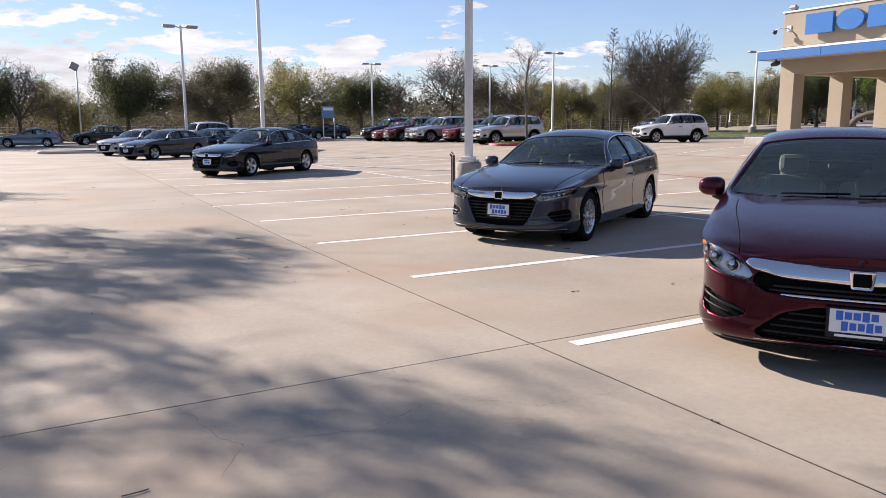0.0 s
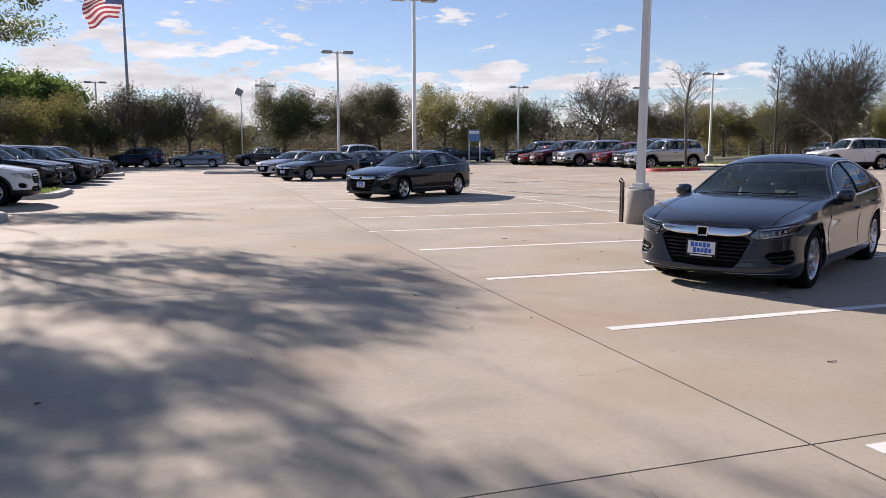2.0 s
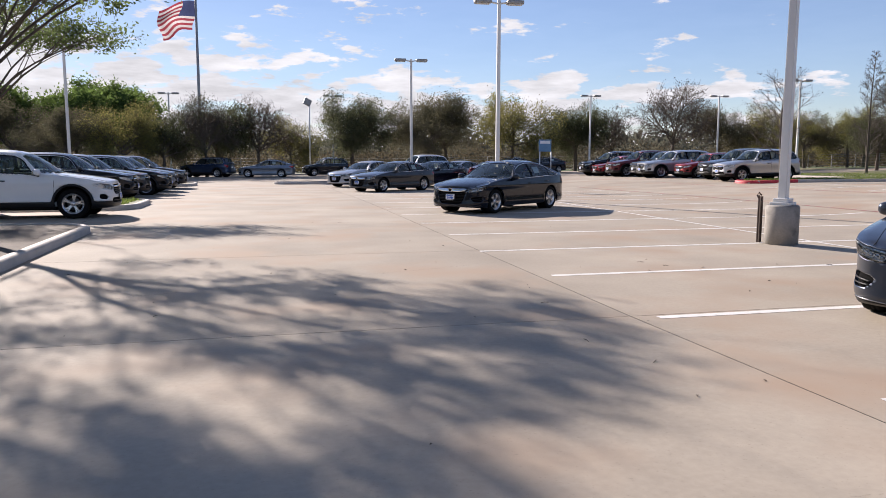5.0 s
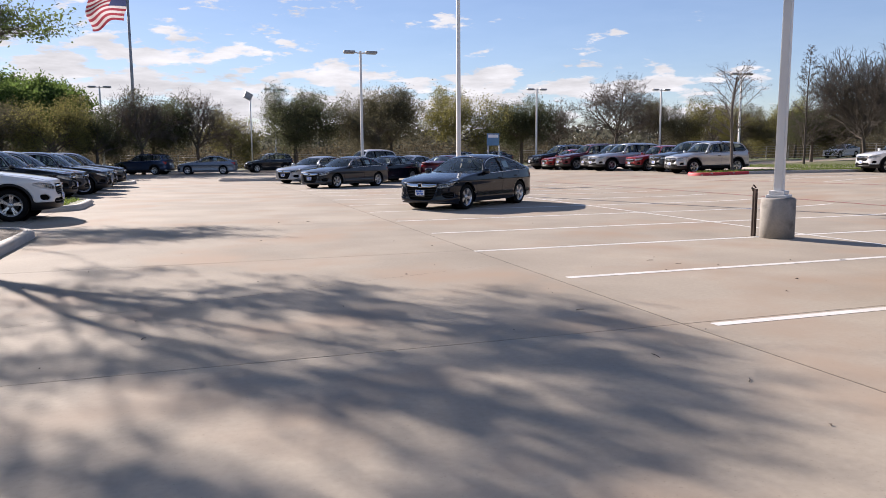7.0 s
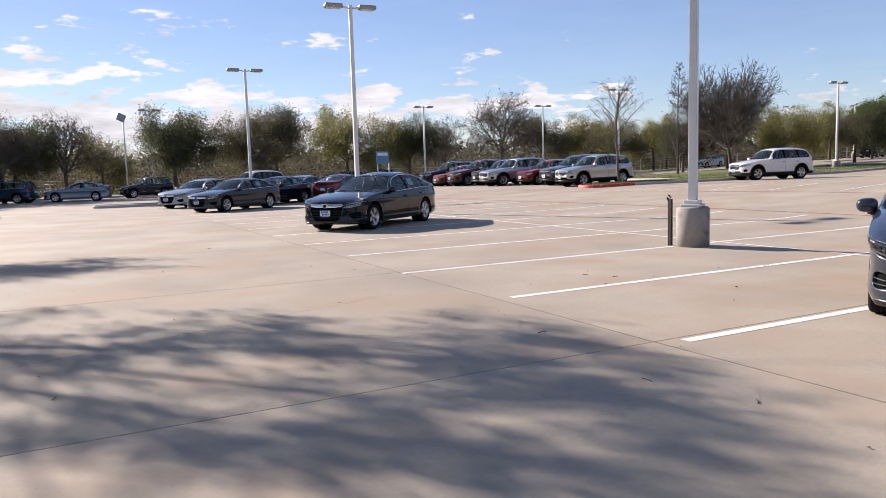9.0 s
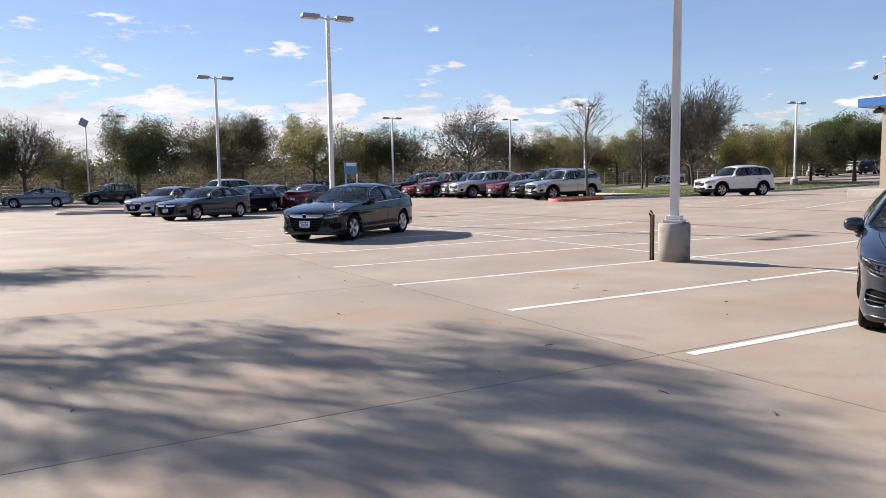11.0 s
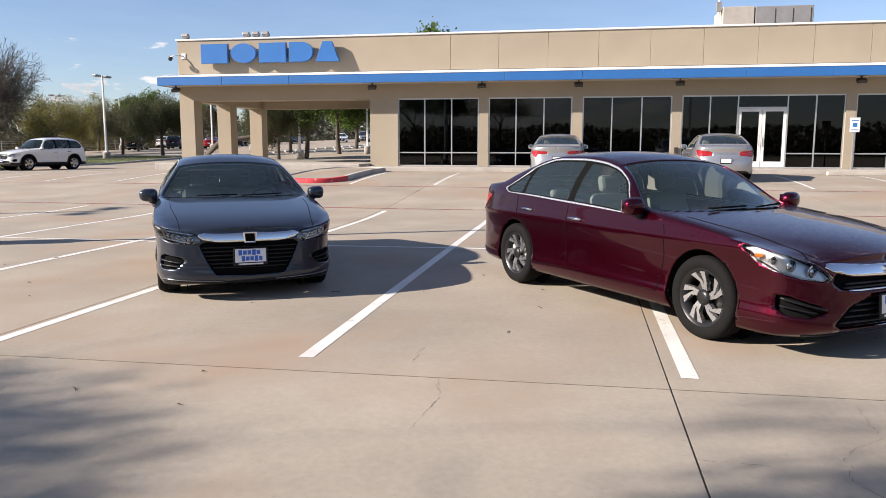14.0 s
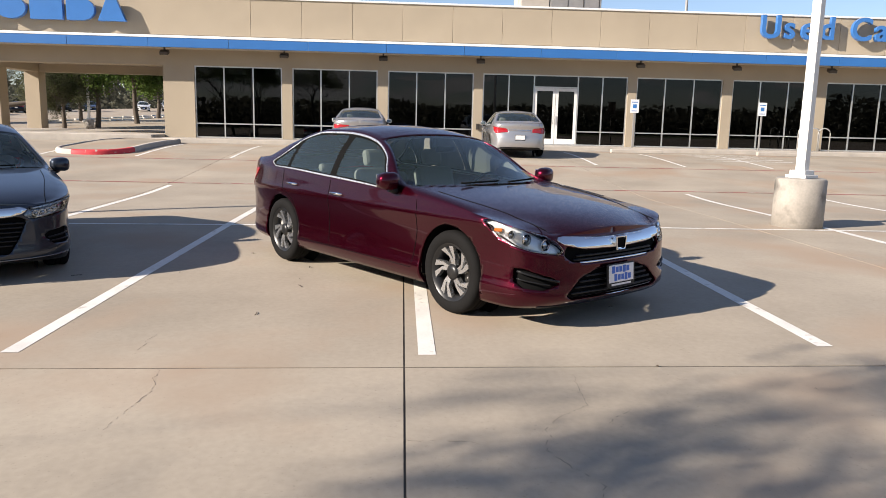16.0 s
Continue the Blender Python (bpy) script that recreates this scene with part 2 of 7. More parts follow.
def tube(bm, points, radii, seg=8):
    """A swept round bar through points."""
    rings, n = [], len(points)
    pts = [Vector(p) for p in points]
    for i, p in enumerate(pts):
        d = (pts[min(i + 1, n - 1)] - pts[max(i - 1, 0)]).normalized()
        u = d.orthogonal().normalized() if abs(d.z) > 0.9 else d.cross(Vector((0, 0, 1))).normalized()
        w = d.cross(u)
        r = radii[i] if isinstance(radii, (list, tuple)) else radii
        rings.append([bm.verts.new(p + (u * math.cos(2 * math.pi * k / seg) + w * math.sin(2 * math.pi * k / seg)) * r) for k in range(seg)])
    for a, b in zip(rings, rings[1:]):
        for k in range(seg):
            bm.faces.new((a[k], a[(k + 1) % seg], b[(k + 1) % seg], b[k])).smooth = True
    bm.faces.new(rings[0]); bm.faces.new(rings[-1])
    bmesh.ops.recalc_face_normals(bm, faces=bm.faces)
    return bm


def sm(t):
    t = min(1.0, max(0.0, t))
    return t * t * (3 - 2 * t)


def ground_z(x, y):
    """Height of the land: the lot rises to the shop and to the far lots in the east."""
    z = 0.6 * sm((x - 13) / 13) * (1 - 0.45 * sm((y - 20) / 14)) * (1 - 0.6 * sm((y - 40) / 20))
    z -= 0.12 * sm((y - 27) / 14) * sm((22 - x) / 10)
    z += 0.030 * max(0.0, x - 46) * sm((110 - y) / 60)
    z += 0.008 * min(9.0, max(0.0, 9.4 - y)) * sm((17 - x) / 8)
    return z

# ---- ground, paving, markings ----
def steps(*spans):
    out = []
    for a, b, n in spans:
        out += [a + (b - a) * k / n for k in range(n)]
    return out + [spans[-1][1]]


def sheet(xs, ys, dz, bm=None):
    bm = bm or bmesh.new()
    g = [[bm.verts.new((x, y, ground_z(x, y) + dz)) for y in ys] for x in xs]
    for i in range(len(xs) - 1):
        for j in range(len(ys) - 1):
            bm.faces.new((g[i][j], g[i + 1][j], g[i + 1][j + 1], g[i][j + 1]))
    return bm


GX = steps((-1500, -120, 4), (-120, -20, 8), (-20, 60, 40), (60, 160, 10), (160, 1800, 5))
GY = steps((-1500, -120, 4), (-120, -40, 6), (-40, 80, 50), (80, 160, 10), (160, 2000, 5))
ground = tagged(part("ground", sheet(GX, GY, -0.10), FIELD, None), "dry grass and bare earth running out to the horizon", "ground", kind="structure")


def lot(name, x0, x1, y0, y1, nx, ny, dz, label):
    bm = sheet(steps((x0, x1, nx)), steps((y0, y1, ny)), dz)
    return tagged(part(name, bm, CONCRETE, None), label, "pavement", kind="structure")


SLAB_X = [-12.4, -4.75, 2.885, 9.34, 15.68, 21.9, 27.69]
SLAB_Y = [4.05 + 5.30 * k for k in range(-4, 10)]
SX0, SX1, SY0, SY1 = SLAB_X[0], SLAB_X[-1], SLAB_Y[0], SLAB_Y[-1]
pavement = tagged(part("pavement", sheet(steps((SX0, SX1, 90)), steps((SY0, SY1, 60)), -0.004), SUBSOIL, None), "pale concrete car park in large sawn slabs with dark joints", "pavement", kind="structure")
for name, x0, x1, y0, y1 in (("pavement_south", -60, 29, -70, SY0), ("pavement_west", -60, SX0, SY0, SY1), ("pavement_north", -60, 45, SY1, 74), ("pavement_east", SX1, 45, 23.1, SY1), ("pavement_far", 45, 150, -20, 66)):
    lot(name, x0, x1, y0, y1, 14, 14, 0, "pale concrete paving of the wider car park")


def strip(bm, x0, y0, x1, y1, w, dz, n=1):
    """A painted line lying on the ground."""
    d = Vector((x1 - x0, y1 - y0, 0)).normalized()
    s = Vector((-d.y, d.x, 0)) * w / 2
    prev = None
    for k in range(n + 1):
        p = Vector((x0 + (x1 - x0) * k / n, y0 + (y1 - y0) * k / n, 0))
        row = []
        for q in (p + s, p - s):
            row.append(bm.verts.new((q.x, q.y, ground_z(q.x, q.y) + dz)))
        if prev:
            bm.faces.new((prev[0], prev[1], row[1], row[0]))
        prev = row
    bmesh.ops.recalc_face_normals(bm, faces=bm.faces)
    return bm


LINE_Y = [-8.0, -5.45, -2.5, 1.12, 3.90] + [6.585 + 2.645 * k for k in range(12)]
LINE_X = {3: 3.30, 4: 3.13, 5: 3.20, 6: 3.12, 7: 3.07, 8: 2.86}
for k, y in enumerate(LINE_Y):
    tagged(part("parking_line", strip(bmesh.new(), LINE_X.get(k, 3.0), y, 15.3, y, 0.115, 0.0025, 30), LINE if k < 8 else LINE_THIN, None), "white painted stall line worn thin on the concrete", "parking line", "stall lines of the double row")
tagged(part("parking_line", strip(bmesh.new(), 9.28, -4.1, 9.28, 36, 0.09, 0.0035, 80), LINE_THIN, None), "thin white line dividing the two rows of stalls", "parking line")
for x in (15.75, 20.4):
    tagged(part("fire_lane_line", strip(bmesh.new(), x, -30, x, 40, 0.09, 0.0035, 140), LINE_RED, None), "faded red fire lane line across the concrete", "red line", "fire lane lines")
for k in range(-9, 6):
    y = 11.9 - 2.75 * k - 5.5
    tagged(part("parking_line", strip(bmesh.new(), 20.9, y, 25.6, y, 0.1, 0.003, 16), LINE_THIN, None), "white stall line in front of the shop", "parking line", "stall lines by the shop")

# ---- shop building ----
FX = 29.5
N_END, BLOCK_N, S_END, BACK = 22.6, 13.7, -34.0, 52.0
FLOOR_Z = 0.76


def wall(name, b, label="tan stucco wall of the shop"):
    return tagged(part(name, b, STUCCO, None), label, "wall", kind="structure")


sidewalk = tagged(part("sidewalk", box(27.7, S_END, 0.2, FX + 0.34, BLOCK_N, FLOOR_Z - 0.004, 0.02), KERB, None), "raised concrete walk along the shop front", "sidewalk", kind="structure")

# window bays: north edge, south edge
BAYS = [(12.47, 8.98), (8.57, 5.12), (4.70, 1.18), (0.80, -5.25), (-5.62, -9.28), (-9.70, -13.33), (-13.75, -17.35), (-17.75, -21.35), (-21.75, -25.35)]
HEAD = 3.62
edges = [BLOCK_N] + [v for b in BAYS for v in b] + [S_END]
wall_front = thing("wall_front", "tan stucco shop front with piers between the windows", "wall", kind="structure")
for k in range(0, len(edges), 2):
    part("pier", box(FX, edges[k + 1], FLOOR_Z, FX + 0.35, edges[k], HEAD), STUCCO, wall_front)
wall("wall_front_head", box(FX, S_END, HEAD, FX + 0.35, BLOCK_N, 4.62))
wall("wall_north_side", box(FX + 0.35, BLOCK_N - 0.35, FLOOR_Z, BACK, BLOCK_N, 4.9))
wall("wall_south_end", box(FX + 0.35, S_END, FLOOR_Z, BACK, S_END + 0.35, 6.3))
wall("wall_back", box(BACK, S_END, FLOOR_Z, BACK + 0.35, BLOCK_N, 6.3))
# portico: front beam, rear beams, ceiling
wall("portico_beam_front", box(FX, BLOCK_N, 3.60, FX + 0.75, N_END, 4.62), "tan stucco beam over the drive-through opening")
wall("portico_beam_side", box(FX + 0.75, N_END - 0.72, 3.60, FX + 7.9, N_END - 0.02, 4.62), "tan stucco beam along the side of the portico")
wall("portico_beam_back", box(FX + 7.2, BLOCK_N, 3.6, FX + 7.9, N_END - 0.74, 4.62), "tan stucco beam at the back of the portico")
tagged(part("portico_ceiling", box(FX + 0.75, BLOCK_N, 4.0, FX + 7.2, N_END - 0.72, 4.1), SOFFIT, None), "plain ceiling of the drive-through portico", "ceiling", kind="structure")
# parapet
parapet = tagged(thing("parapet", "tan stucco parapet with sawn panel joints and pale metal cap", "parapet", kind="structure"))
ys = [N_END - 0.0] + [N_END - 2.02 * k - 0.3 for k in range(6, 29)]
ys = [y for y in ys if y > S_END] + [S_END]
for a, b in zip(ys, ys[1:]):
    part("panel", box(FX, b + 0.006, 4.78, FX + 0.3, a - 0.006, 6.24, 0.008), STUCCO, parapet)
part("backing", box(FX + 0.02, S_END + 0.01, 4.70, FX + 0.28, N_END - 0.02, 6.22), STUCCO, parapet)
part("cap", box(FX - 0.05, S_END - 0.05, 6.235, FX + 0.35, N_END + 0.05, 6.31, 0.01), WHITE_METAL, parapet, "pale metal cap")
part("side", box(FX + 0.3, N_END - 0.3, 4.7, FX + 7.9, N_END, 6.24), STUCCO, parapet)
part("cap", box(FX + 0.36, N_END - 0.33, 6.235, FX + 7.95, N_END + 0.05, 6.31, 0.01), WHITE_METAL, parapet)
roof = tagged(part("roof", box(FX + 0.3, S_END + 0.3, 4.64, BACK, BLOCK_N, 4.75), SOFFIT, None), "flat roof behind the parapet", "roof", kind="structure")
tagged(part("roof_portico", box(FX + 0.3, BLOCK_N, 4.63, FX + 7.85, N_END - 0.3, 4.73), SOFFIT, None), "flat roof over the portico", "roof", kind="structure")
# blue canopy
canopy = thing("canopy", "bright blue metal canopy fascia running along the shop front", "canopy", kind="structure")
CX = 28.46
k, y = 0, N_END + 0.44
while y > S_END:
    y2 = max(S_END, y - 3.05)
    part("fascia_panel", box(CX, y2 + 0.006, 4.21, CX + 0.05, y - 0.006, 4.56, 0.006), FASCIA, canopy)
    y = y2
part("fascia_panel", box(CX + 0.052, N_END + 0.39, 4.21, FX + 6, N_END + 0.44, 4.56), FASCIA, canopy)
part("flashing", box(CX - 0.012, S_END, 4.562, FX + 0.0, N_END + 0.46, 4.60, 0.006), WHITE_METAL, canopy, "pale metal top edge")
part("upstand", box(FX - 0.06, S_END, 4.60, FX - 0.004, N_END, 4.76), WHITE_METAL, canopy)
part("soffit", box(CX + 0.055, S_END, 4.23, FX - 0.004, N_END + 0.38, 4.26), SOFFIT, canopy)


def shop_window(y0, y1, panes, door=None):
    """Aluminium storefront between y0 (north) and y1: mullions, sill band of low panes."""
    w = thing("window_1", "dark tinted storefront glazing in slim pale aluminium frames", "window", kind="structure")
    x0, x1, t = FX + 0.07, FX + 0.16, 0.05
    w.name = "window_1"
    part("window_frame", box(x0, y1, HEAD - t, x1, y0, HEAD), ALU, w)
    part("window_sill", box(x0, y1, FLOOR_Z, x1, y0, FLOOR_Z + t), ALU, w)
    cuts = [y0 + (y1 - y0) * k / panes for k in range(panes + 1)]
    if door:
        cuts = [y0, y0 - 1.08, door[0], door[1], door[1] - 1.03, y1]
    for k, c in enumerate(cuts):
        o = -t if k == 0 else (t if k == len(cuts) - 1 else 0)
        part("mullion", box(x0, c - t / 2 + o / 2, FLOOR_Z + t, x1, c + t / 2 + o / 2, HEAD - t), ALU, w)
    for k, (a, b) in enumerate(zip(cuts, cuts[1:])):
        if door and k == 2:
            part("transom", box(x0, b + t / 2, 3.10, x1, a - t / 2, 3.15), ALU, w)
            part("pane", box(x0 + 0.04, b + t / 2, 3.15, x0 + 0.05, a - t / 2, HEAD - t), WIN, w)
            continue
        part("rail", box(x0, b + t / 2, 1.31, x1, a - t / 2, 1.36), ALU, w)
        part("pane", box(x0 + 0.04, b + t / 2, 1.36, x0 + 0.05, a - t / 2, HEAD - t), WIN, w)
        part("pane", box(x0 + 0.04, b + t / 2, FLOOR_Z + t, x0 + 0.05, a - t / 2, 1.31), WIN, w)
    if door:
        d = thing("door_1", "closed pair of glazed white aluminium entrance doors", "door", kind="structure")
        a, b = door[0] - 0.03, door[1] + 0.03
        mid = (a + b) / 2
        for p, q, hs in ((a, mid + 0.008, -1), (mid - 0.008, b, 1)):
            leaf = part("door_leaf", box(x0 + 0.02, q, FLOOR_Z + 0.012, x0 + 0.07, q + 0.11, 3.09), WHITE_METAL, d)
            part("stile", box(x0 + 0.02, p - 0.11, FLOOR_Z + 0.012, x0 + 0.07, p, 3.09), WHITE_METAL, leaf)
            part("rail", box(x0 + 0.02, q + 0.11, 2.97, x0 + 0.07, p - 0.11, 3.09), WHITE_METAL, leaf)
            part("rail", box(x0 + 0.02, q + 0.11, FLOOR_Z + 0.012, x0 + 0.07, p - 0.11, FLOOR_Z + 0.26), WHITE_METAL, leaf)
            part("pane", box(x0 + 0.04, q + 0.11, FLOOR_Z + 0.26, x0 + 0.05, p - 0.11, 2.97), WIN, leaf)
            hy = mid + (0.09 if hs < 0 else -0.09)
            hb = tube(bmesh.new(), [(x0 + 0.02, hy, 1.65), (x0 - 0.05, hy, 1.68), (x0 - 0.05, hy, 2.02), (x0 + 0.02, hy, 2.05)], 0.016, 8)
            part("door_handle", hb, ALU, leaf)
    return w


for i, (a, b) in enumerate(BAYS):
    wobj = shop_window(a, b, 3, (-1.33, -3.17) if i == 3 else None)
    wobj.name = "window_%d" % (i + 1)
# dim showroom behind the glass
tagged(part("floor", box(FX + 0.36, S_END + 0.35, 0.5, BACK, BLOCK_N - 0.36, FLOOR_Z + 0.006), ROOM_FLOOR, None), "dark showroom floor", "floor", kind="structure")
tagged(part("ceiling", box(FX + 0.36, S_END + 0.36, 3.9, BACK, BLOCK_N - 0.36, 4.0), ROOM_WALL, None), "showroom ceiling", "ceiling", kind="structure")
tagged(part("wall_room_back", box(FX + 11, S_END + 0.36, FLOOR_Z + 0.006, FX + 11.2, BLOCK_N - 0.36, 3.9), ROOM_WALL, None), "inner showroom wall", "wall", kind="structure")

# portico columns
COLS = [(FX, N_END - 0.70), (FX + 3.5, N_END - 0.70), (FX + 7.18, N_END - 0.70)]
for cx, cy in COLS:
    c = tagged(part("portico_column", box(cx, cy, 0.4, cx + 0.72, cy + 0.70, 3.598, 0.01), STUCCO, None), "square tan stucco column carrying the portico", "column", "portico columns")

# ---- lamp posts ----
def lamp_post(x, y, heads, top, base_h=0.68, base_r=0.34, turn=0.0, label="tall white square lamp post on a round concrete base"):
    z0 = ground_z(x, y)
    t = thing("lamp_post", label, "lamp post", "car park lamp posts", at=pose(x, y, z0, 0, 0, turn))
    part("base", lathe([(base_r, -0.15), (base_r, base_h - 0.03), (base_r - 0.03, base_h)], 40), PIER, t, "weathered round concrete base")
    b = box(-0.17, -0.17, base_h, 0.17, 0.17, base_h + 0.05, 0.008)
    add_box(b, -0.13, -0.13, base_h + 0.05, 0.13, 0.13, base_h + 0.12, 0.01)
    part("base_cover", b, POLE, t)
    bm = bmesh.new()
    r = bmesh.ops.create_cone(bm, cap_ends=True, segments=4, radius1=0.105, radius2=0.085, depth=top - base_h - 0.1)
    bmesh.ops.transform(bm, verts=bm.verts, matrix=Matrix.Translation((0, 0, (top + base_h + 0.1) / 2)) @ Matrix.Rotation(math.pi / 4, 4, "Z"))
    bmesh.ops.bevel(bm, geom=[e for e in bm.edges if abs(e.verts[0].co.z - e.verts[1].co.z) > 1], offset=0.012, segments=2, affect="EDGES")
    part("pole", bm, POLE, t)
    for s in heads:
        arm = tube(bmesh.new(), [(0, 0, top - 0.12), (0, s * 0.25, top - 0.08), (0, s * 0.38, top - 0.06)], 0.035)
        part("arm", arm, POLE, t)
        h = bmesh.new()
        add_box(h, -0.17, s * 0.62 - 0.32, top - 0.13, 0.17, s * 0.62 + 0.32, top + 0.02, 0.045)
        head = part("lamp_head", h, LAMP_GREY, t, "grey metal floodlight head")
        part("lens", box(-0.13, s * 0.62 - 0.26, top - 0.145, 0.13, s * 0.62 + 0.26, top - 0.131), LENS, head)
    return t


lamp_a = lamp_post(8.45, 14.34, (1, -1), 7.3, base_h=0.70, base_r=0.285, turn=-60)
lamp_s = lamp_post(9.75, -2.14, (1, -1), 7.3, base_h=0.76, base_r=0.375, turn=-60)

# ---- cars ----
def paint(name, color, metal=0.35, rough=0.32, coat=1.0):
    m = mat(name, color, rough, metal, var=0.04, scale=1.5, fine=900, coat=coat, spec=0.12)
    m.node_tree.nodes["Principled BSDF"].inputs["Coat IOR"].default_value = 1.42
    return m


PAINT = {
    "grey": paint("grey_car_paint", (0.031, 0.038, 0.053), 0.6, 0.30, 1.0),
    "maroon": paint("maroon_car_paint", (0.054, 0.0016, 0.0090), 0.85, 0.26, 0.7),
    "black": paint("black_blue_car_paint", (0.003, 0.0055, 0.012), 0.0, 0.22, 0.8),
    "dark_grey": paint("dark_grey_car_paint", (0.035, 0.037, 0.042), 0.6),
    "silver": paint("silver_car_paint", (0.42, 0.42, 0.43), 0.7),
    "white": paint("white_car_paint", (0.72, 0.72, 0.71), 0.0),
    "red": paint("red_car_paint", (0.24, 0.012, 0.014), 0.3),
    "dark_red": paint("dark_red_car_paint", (0.10, 0.010, 0.016), 0.4),
    "blue": paint("dark_blue_car_paint", (0.018, 0.035, 0.075), 0.5),
    "steel": paint("steel_blue_car_paint", (0.16, 0.18, 0.21), 0.6),
}
# the greenish film colours lend these panes the look of reflected sky
CAR_GLASS = glass("car_glass", (0.86, 0.95, 0.92), 1.7, 0.035, (0.34, 0.48, 0.46))
WINDSHIELD = glass("green_windshield_glass", (0.84, 0.95, 0.91), 1.6, 0.028, (0.30, 0.48, 0.44))
LAMP_GLASS = glass("headlamp_lens", (0.92, 0.94, 0.95), 1.5)
RUBBER = mat("tyre_rubber", (0.0065, 0.0062, 0.006), 0.85, spec=0.15, var=0.2, scale=8, bump=0.15)
TRIM = mat("black_trim", (0.008, 0.008, 0.009), 0.4, var=0.1, spec=0.3)
MATTE = mat("matte_black", (0.005, 0.005, 0.005), 0.95, var=0.1, spec=0.08)
CHROME = mat("chrome", (0.78, 0.78, 0.78), 0.08, 1.0, var=0.03)
BRIGHT = mat("bright_trim", (0.86, 0.86, 0.86), 0.28, 0.8, var=0.03)
RIM = mat("silver_alloy", (0.55, 0.55, 0.55), 0.28, 0.9, var=0.05)
RIM_DARK = mat("black_alloy", (0.02, 0.02, 0.02), 0.35, 0.4, var=0.05)
DISC = mat("brake_disc_iron", (0.10, 0.095, 0.09), 0.5, 0.7)
HOUSING = mat("lamp_housing", (0.80, 0.81, 0.82), 0.30, 0.45, var=0.05)
BEZEL = mat("lamp_bezel", (0.22, 0.22, 0.23), 0.25, 0.8, var=0.05)
AMBER = mat("amber_reflector", (0.65, 0.16, 0.02), 0.25, var=0.05)
TAIL = mat("tail_lamp_red", (0.32, 0.008, 0.012), 0.15, var=0.08, coat=0.8)
SEAT_DARK = mat("dark_seat_fabric", (0.055, 0.053, 0.052), 0.85, var=0.1)
SEAT_PALE = mat("pale_seat_fabric", (0.17, 0.165, 0.155), 0.85, var=0.1)
SEAT_GREY = mat("grey_seat_fabric", (0.12, 0.12, 0.118), 0.85, var=0.1)
DASH = mat("dashboard_vinyl", (0.12, 0.12, 0.117), 0.7, var=0.1)
LINER = mat("cabin_lining", (0.38, 0.37, 0.34), 0.9, var=0.1)
PLATE = mat("white_plate", (0.72, 0.72, 0.72), 0.4, var=0.04)
# print on the plates
PLATE_BLUE = mat("blue_plate_print", (0.03, 0.13, 0.50), 0.4, var=0.04)
PAPER = mat("white_paper", (0.75, 0.75, 0.74), 0.7, var=0.04)


def curve_through(points, t):
    """Smooth monotone-ish interpolation of (position, value) pairs, positions falling or rising."""
    pts = sorted(points)
    xs = [p[0] for p in pts]
    ys_ = [p[1] for p in pts]
    n = len(xs)
    if t <= xs[0]:
        return ys_[0]
    if t >= xs[-1]:
        return ys_[-1]
    i = max(k for k in range(n - 1) if xs[k] <= t)
    d = [(ys_[k + 1] - ys_[k]) / (xs[k + 1] - xs[k]) for k in range(n - 1)]

    def slope(k):
        if k == 0:
            return d[0]
        if k == n - 1:
            return d[-1]
        if d[k - 1] * d[k] <= 0:
            return 0.0
        w1, w2 = 2 * (xs[k + 1] - xs[k]) + (xs[k] - xs[k - 1]), (xs[k + 1] - xs[k]) + 2 * (xs[k] - xs[k - 1])
        return (w1 + w2) / (w1 / d[k - 1] + w2 / d[k])
    h = xs[i + 1] - xs[i]
    u = (t - xs[i]) / h
    m0, m1 = slope(i) * h, slope(i + 1) * h
    return (2 * u**3 - 3 * u**2 + 1) * ys_[i] + (u**3 - 2 * u**2 + u) * m0 + (-2 * u**3 + 3 * u**2) * ys_[i + 1] + (u**3 - u**2) * m1


def sd_poly(px, pz, poly):
    """Signed distance to a polygon, negative inside."""
    best, inside = 1e9, False
    n = len(poly)
    for i in range(n):
        ax, az = poly[i]
        bx, bz = poly[(i + 1) % n]
        ex, ez, wx, wz = bx - ax, bz - az, px - ax, pz - az
        t = max(0.0, min(1.0, (wx * ex + wz * ez) / (ex * ex + ez * ez + 1e-12)))
        dx, dz = wx - ex * t, wz - ez * t
        best = min(best, dx * dx + dz * dz)
        if (az > pz) != (bz > pz) and px < (bx - ax) * (pz - az) / (bz - az) + ax:
            inside = not inside
    return -math.sqrt(best) if inside else math.sqrt(best)


